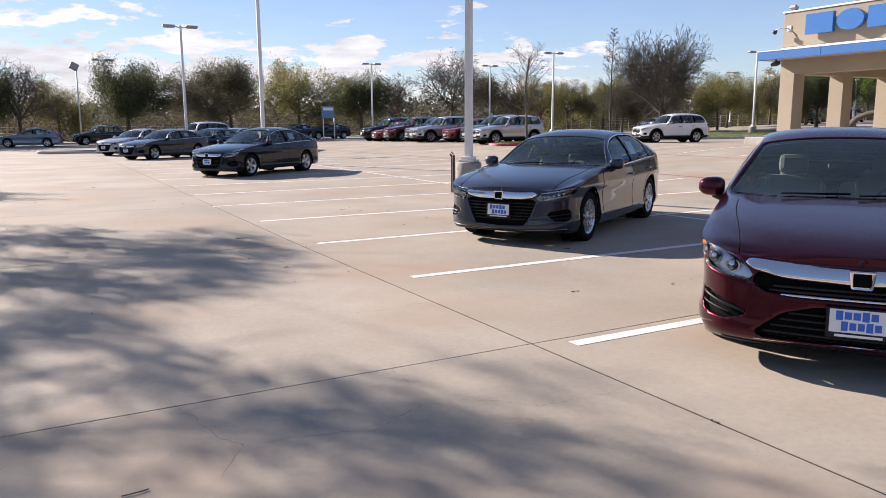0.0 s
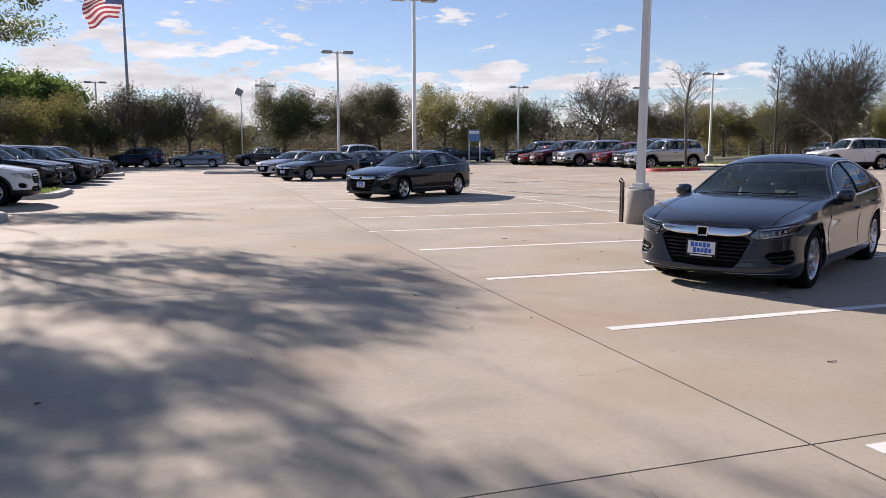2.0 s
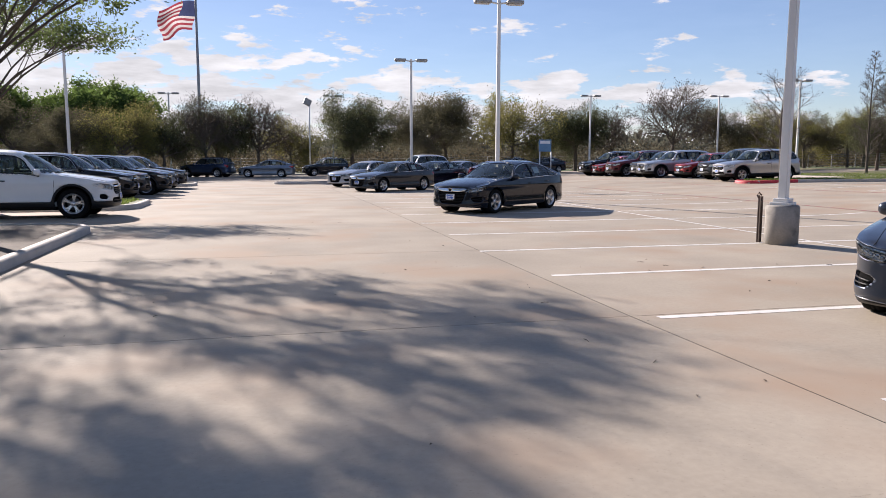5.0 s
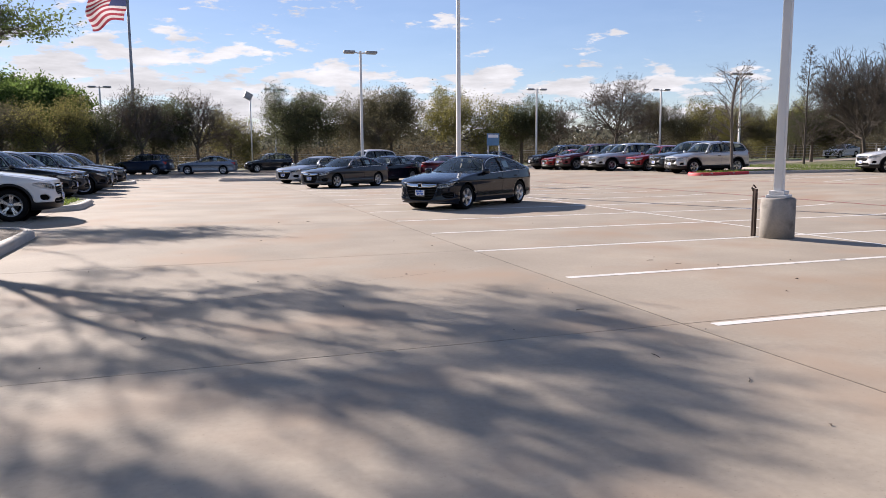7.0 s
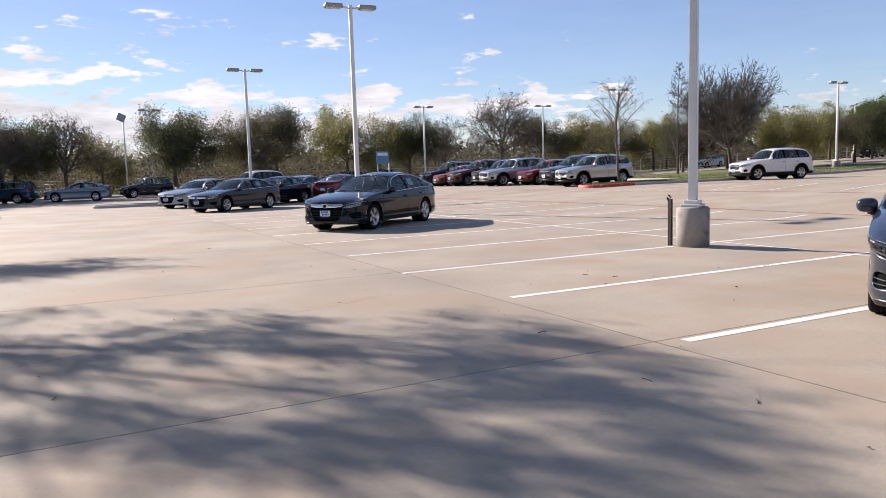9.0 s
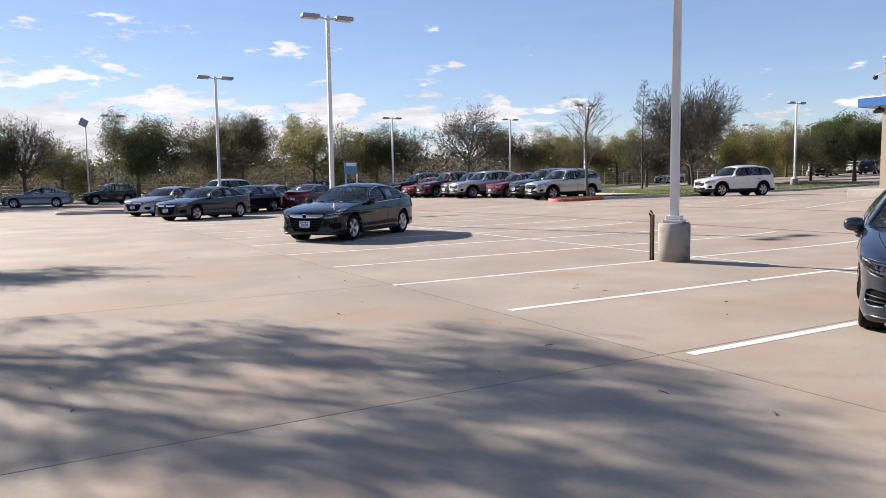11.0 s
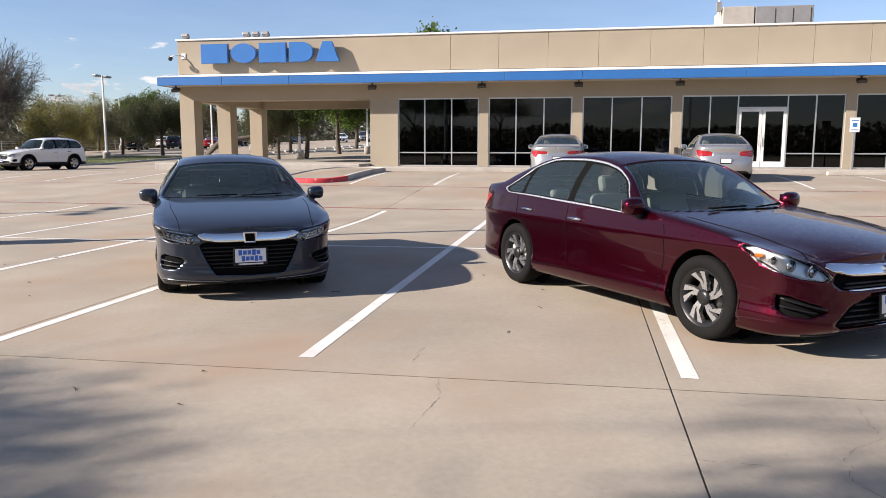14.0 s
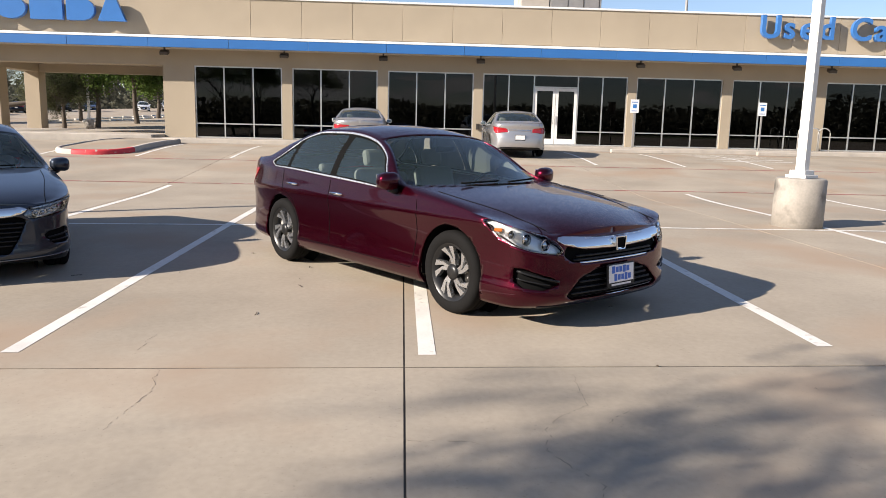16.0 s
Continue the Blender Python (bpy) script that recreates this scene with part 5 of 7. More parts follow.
SUV = dict(ACCORD_OLD)
SUV.update(
    name="suv", rows=(16, 9, 9), wheelbase=2.80, front_x=2.36, rear_x=-2.38, tyre=0.37, tyre_w=0.24, rim=0.25, spokes=5, rim_style="split", arch=0.425, plan_half=0.96, seat_z=0.18, seat_mat=SEAT_DARK, amber=None, handle_mat=TRIM, cladding=0.42,
    plan=[(2.36, 0), (2.345, 0.3), (2.28, 0.58), (2.12, 0.79), (1.88, 0.90), (1.4, 0.95), (0.6, 0.96), (-0.6, 0.96), (-1.5, 0.955), (-2.05, 0.92), (-2.26, 0.83), (-2.34, 0.6), (-2.375, 0.3), (-2.38, 0)],
    side=[(0.2, 0.08), (0.28, 0.04), (0.4, 0.015), (0.6, 0.02), (0.75, 0.012), (0.88, 0.0), (0.95, 0.008), (1.05, 0.03), (1.2, 0.06)],
    front=[(0.2, 0.14), (0.28, 0.05), (0.4, 0.02), (0.6, 0.03), (0.8, 0.05), (0.9, 0.10), (1.0, 0.2), (1.1, 0.3)],
    rear=[(0.2, 0.12), (0.4, 0.02), (0.55, 0.0), (0.7, 0.04), (0.9, 0.07), (1.1, 0.09), (1.3, 0.15)],
    edge=[(2.4, 0.87), (2.2, 0.895), (2.0, 0.93), (1.6, 0.985), (1.2, 1.02), (0.6, 1.05), (-0.6, 1.075), (-1.6, 1.10), (-2.4, 1.11)],
    bottom=[(2.4, 0.27), (1.9, 0.24), (1.0, 0.25), (-1.0, 0.25), (-1.9, 0.27), (-2.4, 0.33)],
    centre=[(2.36, 0.87), (2.32, 0.905), (2.2, 0.95), (2.0, 0.99), (1.6, 1.055), (1.25, 1.10), (1.05, 1.13), (0.98, 1.16), (0.7, 1.36), (0.45, 1.52), (0.25, 1.62), (0.05, 1.675), (-0.3, 1.71), (-1.0, 1.715), (-1.6, 1.68), (-1.95, 1.62), (-2.05, 1.57), (-2.2, 1.36), (-2.3, 1.22), (-2.36, 1.15), (-2.38, 1.11)],
    windshield=(1.00, 0.28), backlight=(-2.0, -2.26), mirror=(0.66, 1.15), hood_tip=2.2, hood_half=sedan_hood, deck=False, deck_half=0.7, tumble=0.50,
    daylight=[(0.72, 0.10), (-1.85, 0.12), (-2.0, 0.40), (-1.85, 0.90), (-1.0, 0.92), (0.10, 0.92), (0.35, 0.86)],
    panes=[[(0.66, 0.15), (-0.28, 0.15), (-0.28, 0.88), (0.10, 0.88), (0.30, 0.82)], [(-0.38, 0.15), (-1.18, 0.15), (-1.18, 0.88), (-0.38, 0.88)], [(-1.26, 0.15), (-1.82, 0.17), (-1.94, 0.40), (-1.82, 0.85), (-1.26, 0.88)]],
    seams=[[(1.0, 0.95), (0.99, 0.7), (0.95, 0.45)], [(-0.33, 1.05), (-0.34, 0.45)], [(-1.22, 1.07), (-1.20, 0.92), (-1.02, 0.80), (-0.94, 0.45)]],
    front_cuts=[("headlight", [(0.50, 0.76), (0.55, 0.70), (0.85, 0.73), (1.10, 0.80), (1.18, 0.87), (0.95, 0.865), (0.60, 0.83)]),
                ("chrome_bar", [(-0.2, 0.765), (-0.2, 0.815), (0.35, 0.82), (0.48, 0.815), (0.47, 0.765)]),
                ("grille", [(-0.2, 0.84), (0.47, 0.84), (0.49, 0.66), (0.38, 0.58), (-0.2, 0.58)]),
                ("lower_grille", [(-0.2, 0.50), (0.55, 0.50), (0.62, 0.38), (-0.2, 0.36)]),
                ("fog_recess", [(0.72, 0.52), (0.80, 0.60), (0.98, 0.60), (0.98, 0.48), (0.76, 0.46)])],
    rear_cuts=[("tail_light", [(0.52, 0.92), (0.55, 1.04), (0.80, 1.07), (1.02, 1.08), (1.05, 1.02), (0.90, 0.90), (0.74, 0.80), (0.68, 0.88)]),
               ("valance", [(-0.2, 0.2), (-0.2, 0.45), (0.7, 0.45), (0.8, 0.2)])],
    skins=[("chrome_bar", CHROME, 0.014, 0.03), ("grille", MATTE, -0.03, 0.0), ("lower_grille", MATTE, -0.03, 0.0), ("fog_recess", MATTE, -0.03, 0.0), ("valance", TRIM, 0.0, 0.01)],
    bars=[(0.72, 0, 0.46, 0.009, TRIM), (0.67, 0, 0.44, 0.009, TRIM), (0.62, 0, 0.40, 0.009, TRIM), (0.43, 0, 0.55, 0.01, TRIM)],
    drl=[(0.58, 1.05, 0.79, 0.845)], projectors=[(0.66, 0.765, 0.035), (0.80, 0.785, 0.035)], housing=HOUSING,
    badge=(0.79, 0.14, 0.11), badge_out=0.03, plate_z=0.53, plate_out=0.02, rear_plate_z=0.82, handles=[(-0.17, 0.94), (-1.05, 0.96)],
)

# ---- trees ----
BARK = mat("tree_bark", (0.085, 0.068, 0.052), 0.9, var=0.3, scale=6, fine=50, bump=0.6, bump_scale=25)
BARK_GREY = mat("grey_bark", (0.13, 0.11, 0.09), 0.9, var=0.3, scale=6, fine=50, bump=0.5, bump_scale=25)


def leaf_mat(name, color, var=0.35):
    m = mat(name, color, 0.8, var=0.2, scale=1.2, fine=8, island=var, spec=0.08)
    n, l = m.node_tree.nodes, m.node_tree.links
    b, out = n["Principled BSDF"], n["Material Output"]
    tr, mx = n.new("ShaderNodeBsdfTranslucent"), n.new("ShaderNodeMixShader")
    src = b.inputs["Base Color"].links[0].from_socket
    l.new(src, tr.inputs[0])
    mx.inputs[0].default_value = 0.58
    l.new(b.outputs[0], mx.inputs[1]); l.new(tr.outputs[0], mx.inputs[2]); l.new(mx.outputs[0], out.inputs[0])
    return m


LEAF_OAK = leaf_mat("dark_oak_leaves", (0.085, 0.092, 0.048))
LEAF_BROWN = leaf_mat("brown_green_leaves", (0.105, 0.098, 0.060))
LEAF_YELLOW = leaf_mat("yellow_green_leaves", (0.20, 0.185, 0.065))
LEAF_GREEN = leaf_mat("fresh_green_leaves", (0.10, 0.15, 0.04))
LEAF_PALE = leaf_mat("pale_spring_leaves", (0.13, 0.17, 0.06))
SCRUB = leaf_mat("scrub_twigs", (0.075, 0.062, 0.040))
WOODS = leaf_mat("far_wood_foliage", (0.095, 0.095, 0.072), 0.15)
TWIGS = leaf_mat("brown_twigs", (0.085, 0.062, 0.045))


class Tree:
    """Grows limbs level by level, then twigs and leaves."""

    def __init__(self, seed, height, trunk, levels, r0, lean=0.03, leader=False, cone=0.0, rmin=0.006, wobble=0.16):
        self.rng = random.Random(seed)
        self.seg, self.tips = [], []
        self.levels, self.h, self.cone, self.rmin, self.wobble, self.count = levels, height, cone, rmin, wobble, 0
        g = self.rng
        if leader:
            self.limb(Vector((0, 0, -0.1)), Vector((g.gauss(0, lean), g.gauss(0, lean), 1)).normalized(), height * 0.96, r0, 0, start=trunk / height)
        else:
            self.limb(Vector((0, 0, -0.1)), Vector((g.gauss(0, lean), g.gauss(0, lean), 1)).normalized(), trunk * 1.35, r0, 0, start=0.72)

    def limb(self, p, d, length, r, lv, start=0.2, parent=-1):
        g = self.rng
        me, self.count = self.count, self.count + 1
        last = lv >= len(self.levels)
        L = self.levels[lv] if not last else None
        n = 6 if lv == 0 else (5 if lv == 1 else (4 if lv == 2 else 3))
        pts, rad = [p.copy()], [r]
        up = self.levels[min(lv, len(self.levels) - 1)].get("up", 0.0)
        q, dd = p.copy(), d.copy()
        for k in range(n):
            wob = (0.015 if self.cone > 0.8 else 0.06) if lv == 0 else self.wobble
            dd = (dd + Vector((g.gauss(0, wob), g.gauss(0, wob), g.gauss(0, wob * 0.7) + (up if lv else 0) * 0.25))).normalized()
            q = q + dd * length / n
            pts.append(q.copy())
            rad.append(r * (1 - 0.62 * (k + 1) / n) if lv else r * (1 - (0.9 if self.cone > 0.8 else 0.45) * (k + 1) / n))
        self.seg.append((pts, rad, lv, me, parent))
        if last:
            self.tips += [(pts[i], pts[i + 1], me) for i in range(len(pts) - 1)]
            return
        if lv >= len(self.levels) - 1:
            self.tips.append((pts[-2], pts[-1], me))
        cnt = L["n"]
        for i in range(cnt):
            f = start + (1 - start) * (i + g.random() * 0.8) / cnt
            f = min(0.99, f)
            k = min(n - 1, int(f * n))
            base = pts[k].lerp(pts[k + 1], f * n - k)
            axis = (pts[k + 1] - pts[k]).normalized()
            az = 2.4 * i + g.random() * 1.1
            u = axis.orthogonal().normalized()
            side = u * math.cos(az) + axis.cross(u) * math.sin(az)
            a = math.radians(g.gauss(L["angle"], L.get("var", 9)))
            cd = (axis * math.cos(a) + side * math.sin(a)).normalized()
            ln = L["len"] * g.uniform(0.75, 1.2) * (1 - self.cone * f if lv == 0 else 1 - 0.3 * f)
            if self.cone and lv:
                ln *= min(1.0, 0.15 + length / self.levels[lv - 1]["len"])
            self.limb(base, cd, ln, max(self.rmin, rad[min(k, n)] * L.get("r", 0.55)), lv + 1, parent=me)

    def prune(self, z):
        """Takes away the limbs and twigs that hang below height z."""
        self.seg = [q for q in self.seg if q[2] < 1 or q[0][-1].z > z]
        self.tips = [q for q in self.tips if min(q[0].z, q[1].z) > z]
        return self

    def shape(self, f):
        """Moves every limb and twig by f."""
        self.seg = [([f(p) for p in pts], *rest) for pts, *rest in self.seg]
        self.tips = [(f(a), f(b), k) for a, b, k in self.tips]
        return self

    def attached(self):
        """Keeps what still hangs together with the trunk."""
        alive = {-1}
        kept = []
        for q in self.seg:
            if q[4] in alive:
                alive.add(q[3])
                kept.append(q)
        self.seg = kept
        self.tips = [q for q in self.tips if q[2] in alive]
        return self

    def wood(self, first=0, last=9, sides=(7, 5, 4, 3, 3, 3)):
        vs, fs = [], []
        for pts, rad, lv, _, _ in self.seg:
            if not first <= lv <= last:
                continue
            m = sides[min(lv, 5)]
            o = len(vs)
            d0 = (pts[-1] - pts[0]).normalized()
            u = d0.orthogonal().normalized()
            w = d0.cross(u)
            for p, r in zip(pts, rad):
                for k in range(m):
                    a = 2 * math.pi * k / m
                    vs.append(tuple(p + (u * math.cos(a) + w * math.sin(a)) * r))
            for i in range(len(pts) - 1):
                for k in range(m):
                    a, b = o + i * m + k, o + i * m + (k + 1) % m
                    fs.append((a, b, b + m, a + m))
        return vs, fs

    def leaves(self, per, size, fuzz, long=1.6):
        g, vs, fs = self.rng, [], []
        for a, b, _ in self.tips:
            for _ in range(int(per) + (1 if g.random() < per - int(per) else 0)):
                c = a.lerp(b, g.random()) + Vector((g.gauss(0, fuzz), g.gauss(0, fuzz), g.gauss(0, fuzz * 0.8)))
                u = Vector((g.gauss(0, 1), g.gauss(0, 1), g.gauss(0, 0.8))).normalized()
                w = u.cross(Vector((g.gauss(0, 1), g.gauss(0, 1), g.gauss(0, 1)))).normalized()
                s = size * g.uniform(0.6, 1.35)
                u, w = u * s * long * 0.5, w * s * 0.5
                o = len(vs)
                vs += [tuple(c - u), tuple(c + w * 0.9 - u * 0.1), tuple(c + u), tuple(c - w * 0.9 + u * 0.05)]
                fs.append((o, o + 1, o + 2, o + 3))
        return vs, fs


def mesh_part(name, vf, material, parent, smooth=False, kind=""):
    me = bpy.data.meshes.new(name)
    me.from_pydata(vf[0], [], vf[1])
    me.materials.append(material)
    if smooth:
        for p in me.polygons:
            p.use_smooth = True
    ob = new(name, me)
    ob.parent = parent
    if kind:
        ob["kind"] = kind
    return ob


def make_tree(name, label, tree, bark, leaf, per, size, fuzz, long=1.6):
    t = thing(name, label, "tree")
    mesh_part("trunk", tree.wood(0, 0), bark, t, True)
    mesh_part("crown_wood", tree.wood(1), bark, t, True)
    if leaf:
        mesh_part("crown", tree.leaves(per, size, fuzz, long), leaf, t)
    return t


oakL = [dict(n=10, angle=56, len=3.1, up=0.30, r=0.58, var=16), dict(n=6, angle=45, len=1.7, up=0.2, r=0.6), dict(n=6, angle=48, len=0.95, up=0.1), dict(n=4, angle=50, len=0.5)]
bareL = [dict(n=9, angle=46, len=3.7, up=0.28, r=0.6, var=14), dict(n=9, angle=44, len=2.0, up=0.12, r=0.58, var=14), dict(n=8, angle=46, len=1.1, up=0.08, var=14), dict(n=4, angle=42, len=0.6)]
vaseL = [dict(n=19, angle=42, len=4.6, up=0.25, r=0.5, var=13), dict(n=13, angle=32, len=2.4, up=0.2, r=0.55), dict(n=8, angle=34, len=1.2, up=0.15), dict(n=4, angle=35, len=0.6)]
openL = [dict(n=6, angle=42, len=4.2, up=0.3, r=0.62, var=14), dict(n=6, angle=46, len=2.2, up=0.12, r=0.6, var=16), dict(n=6, angle=48, len=1.2, up=0.05, var=16), dict(n=4, angle=45, len=0.6)]
coneL = [dict(n=80, angle=58, len=2.9, up=0.32, r=0.26), dict(n=7, angle=38, len=0.8, up=0.2, r=0.5), dict(n=3, angle=35, len=0.32)]
slimL = [dict(n=22, angle=46, len=3.4, up=0.35, r=0.42), dict(n=9, angle=38, len=1.2, up=0.2, r=0.5), dict(n=4, angle=38, len=0.5)]

proto = {
    "oak": make_tree("oak_tree", "dark evergreen oak with a broad dense crown", Tree(11, 7.4, 1.9, oakL, 0.20), BARK, LEAF_OAK, 9, 0.064, 0.25),
    "oak2": make_tree("oak_tree", "brownish green oak with a rounded crown", Tree(12, 7.8, 2.0, oakL, 0.20), BARK, LEAF_BROWN, 7, 0.062, 0.25),
    "yellow": make_tree("oak_tree", "yellow-green oak in spring leaf", Tree(13, 7.0, 1.9, oakL, 0.17), BARK, LEAF_YELLOW, 5, 0.072, 0.26),
    "green": make_tree("broadleaf_tree", "tall fresh green tree with a loose crown", Tree(14, 9.0, 2.6, openL, 0.22), BARK, LEAF_GREEN, 9, 0.15, 0.34),
    "vase": make_tree("bare_tree", "leafless vase-shaped tree with many fine branches", Tree(25, 9.0, 1.8, vaseL, 0.20, lean=0.0, rmin=0.016, wobble=0.05), BARK, None, 0, 0, 0),
    "bare": make_tree("bare_tree", "leafless spreading tree with open crooked branches", Tree(16, 8.6, 2.0, bareL, 0.19, rmin=0.012), BARK, TWIGS, 0.25, 0.07, 0.10),
    "cypress": make_tree("bare_cypress", "leafless narrow cypress with a straight leader", Tree(17, 9.8, 1.3, coneL, 0.11, lean=0.005, leader=True, cone=0.93, rmin=0.011, wobble=0.09), BARK, None, 0, 0, 0),
    "slim": make_tree("young_bare_tree", "slender leafless young tree with upswept branches", Tree(18, 7.6, 2.0, slimL, 0.11, leader=True, cone=0.45, wobble=0.09), BARK_GREY, TWIGS, 0.4, 0.05, 0.08),
}
used = set()


def plant(kind, x, y, scale=1.0, turn=0.0, z=None, sz=None):
    m = pose(x, y, ground_z(x, y) - 0.02 if z is None else z, 0, 0, turn)
    p = proto[kind]
    if kind not in used:
        used.add(kind)
        p.matrix_basis = m @ Matrix.Diagonal((scale, scale, sz or scale, 1))
        return p
    o = copy_thing(p, m)
    o.matrix_basis = m @ Matrix.Diagonal((scale, scale, sz or scale, 1))
    return o


# trees along the far edge of the lot
for kind, x, y, s, a in (
    ("oak", -4.6, 73, 0.95, 40), ("bare", -0.9, 72, 0.86, 70), ("oak", 7.5, 73, 1.05, 0), ("oak2", 14.9, 74, 1.08, 130), ("oak2", 17.6, 77, 0.95, 20), ("yellow", 23.7, 74, 1.06, 0), ("oak", 30.9, 75, 0.98, 200),
    ("bare", 35.4, 76, 0.82, 200), ("bare", 41.4, 74, 1.14, 300), ("oak2", 48.5, 76, 0.98, 250), ("yellow", 55, 76, 0.95, 80), ("oak2", 61, 78, 0.9, 310), ("yellow", 66, 77, 0.95, 170), ("oak", 71, 80, 0.9, 60),
    ("cypress", 45.4, 52, 0.87, 0), ("vase", 51.7, 52, 0.84, 0), ("oak2", 58, 58, 0.78, 10), ("yellow", 62.5, 55, 0.8, 250), ("oak", 54, 60, 0.75, 100),
    ("yellow", 72, 62, 0.88, 30), ("oak2", 66, 50, 0.68, 150), ("yellow", 82, 64, 0.92, 100), ("oak", 78, 56, 0.75, 220), ("green", 95, 66, 1.0, 200), ("oak2", 104, 60, 0.9, 10), ("green", 112, 70, 1.05, 300),
    ("green", -15.5, 70, 1.0, 0), ("green", -12.6, 74, 1.08, 120), ("yellow", -10.5, 62, 0.78, 300), ("oak2", -14, 60, 0.7, 90), ("oak", -8.3, 66, 0.72, 150), ("bare", -5.2, 68, 0.82, 160), ("yellow", 2.2, 82, 0.8, 10), ("green", -22, 72, 1.05, 220), ("oak2", -19, 66, 0.85, 320),
    ("green", 51.2, 11.8, 0.92, 90), ("green", 52.6, 25.5, 0.80, 40), ("oak", 50.4, 26.8, 0.68, 160), ("green", 62, 26, 0.9, 200), ("green", 70, 18, 0.9, 90), ("oak2", 68, 33, 0.85, 330), ("green", 80, 30, 0.95, 10), ("oak", 60, 42, 0.8, 190), ("green", 72, 14.6, 0.98, 250),
):
    if kind == "green" and y > 55:
        s *= 0.82
    plant(kind, x, y, s * 1.16, a, sz=s * {"cypress": 1.16, "vase": 1.42}.get(kind, 1.22))
# trees on the kerbed islands, whose crowns shade the paving
shadeL = [dict(n=9, angle=46, len=4.0, up=0.18, r=0.40, var=14), dict(n=7, angle=44, len=2.3, up=0.05, r=0.55, var=14), dict(n=6, angle=46, len=1.2, up=-0.1, var=16), dict(n=4, angle=45, len=0.55, up=-0.2)]


def along(pairs, v):
    """Straight interpolation of (position, value) pairs."""
    return float(np.interp(v, [p[0] for p in pairs], [p[1] for p in pairs]))


# lit spots on the paving, set by hand: middle, half width, half depth
LIT_SPOTS = ((-2.5, 10.6, 0.7, 0.4), (-1.3, 10.2, 0.6, 0.3), (-0.5, 9.3, 0.5, 0.25), (-2.0, 8.7, 0.6, 0.4), (-0.1, 7.4, 0.5, 0.3), (0.8, 8.1, 0.4, 0.22), (-1.1, 7.8, 0.4, 0.3), (-0.6, 6.9, 0.5, 0.2), (-3.2, 12.9, 0.7, 0.3), (0.0, 4.6, 0.3, 0.8), (0.4, 3.5, 0.3, 0.5), (1.2, 12.4, 0.3, 0.25))


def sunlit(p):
    """Whether a twig here would shade paving meant to be lit, by hand-set outlines with ragged edges."""
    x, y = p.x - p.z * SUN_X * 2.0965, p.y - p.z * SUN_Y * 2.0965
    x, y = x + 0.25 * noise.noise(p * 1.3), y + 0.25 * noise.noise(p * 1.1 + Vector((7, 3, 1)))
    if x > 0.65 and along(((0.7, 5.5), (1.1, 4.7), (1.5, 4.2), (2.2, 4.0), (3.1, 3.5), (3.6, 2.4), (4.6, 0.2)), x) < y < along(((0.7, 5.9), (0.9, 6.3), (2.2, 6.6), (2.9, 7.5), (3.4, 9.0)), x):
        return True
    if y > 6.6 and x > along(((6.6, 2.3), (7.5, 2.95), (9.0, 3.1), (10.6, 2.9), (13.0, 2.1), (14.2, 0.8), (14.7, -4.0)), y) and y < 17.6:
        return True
    return any(((x - a) / c) ** 2 + ((y - b) / d) ** 2 < 1 for a, b, c, d in LIT_SPOTS)


def shade_tree(x, y, s, sy, turn, lean, per, label, tall=0.6, seed=21, clear=4.0):
    """A tree that leans towards the aisle with its lower boughs; tall stretches its crown."""
    def f(p):
        z = p.z * 1.11 if p.z < 3.6 else 4.0 + (p.z - 3.6) * tall
        g = (min(5.4, max(0, z)) / 5.4) ** 1.3
        return Vector((p.x * s + lean[0] * g, p.y * sy + lean[1] * g, z))
    tree = Tree(seed, 9.0, 2.6, shadeL, 0.14).prune(clear).shape(lambda p: Matrix.Rotation(radians(turn), 3, "Z") @ p).shape(f)
    at = Vector((x, y, 0))
    # crown cut to shape the light: twigs that would shade the lit paving go
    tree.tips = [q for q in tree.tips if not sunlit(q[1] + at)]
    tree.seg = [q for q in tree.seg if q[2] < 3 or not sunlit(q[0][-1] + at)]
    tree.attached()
    t = make_tree("shade_tree", label, tree, BARK, LEAF_PALE, per * 1.7, 0.060, 0.13, 1.9)
    t.matrix_basis = pose(x, y, ground_z(x, y) - 0.02)


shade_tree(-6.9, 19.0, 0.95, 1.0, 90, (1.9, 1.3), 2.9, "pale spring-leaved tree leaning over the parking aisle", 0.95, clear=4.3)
# unseen second tree, added only to deepen the shade on the near paving
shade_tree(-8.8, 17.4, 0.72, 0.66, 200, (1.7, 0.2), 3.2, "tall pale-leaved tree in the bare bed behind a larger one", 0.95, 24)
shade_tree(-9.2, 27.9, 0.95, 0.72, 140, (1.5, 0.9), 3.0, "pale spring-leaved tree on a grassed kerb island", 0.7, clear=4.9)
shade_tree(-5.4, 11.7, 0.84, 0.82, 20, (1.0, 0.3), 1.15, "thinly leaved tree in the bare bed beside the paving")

# scrub behind the lot
rng = random.Random(3)
vs, fs = [], []
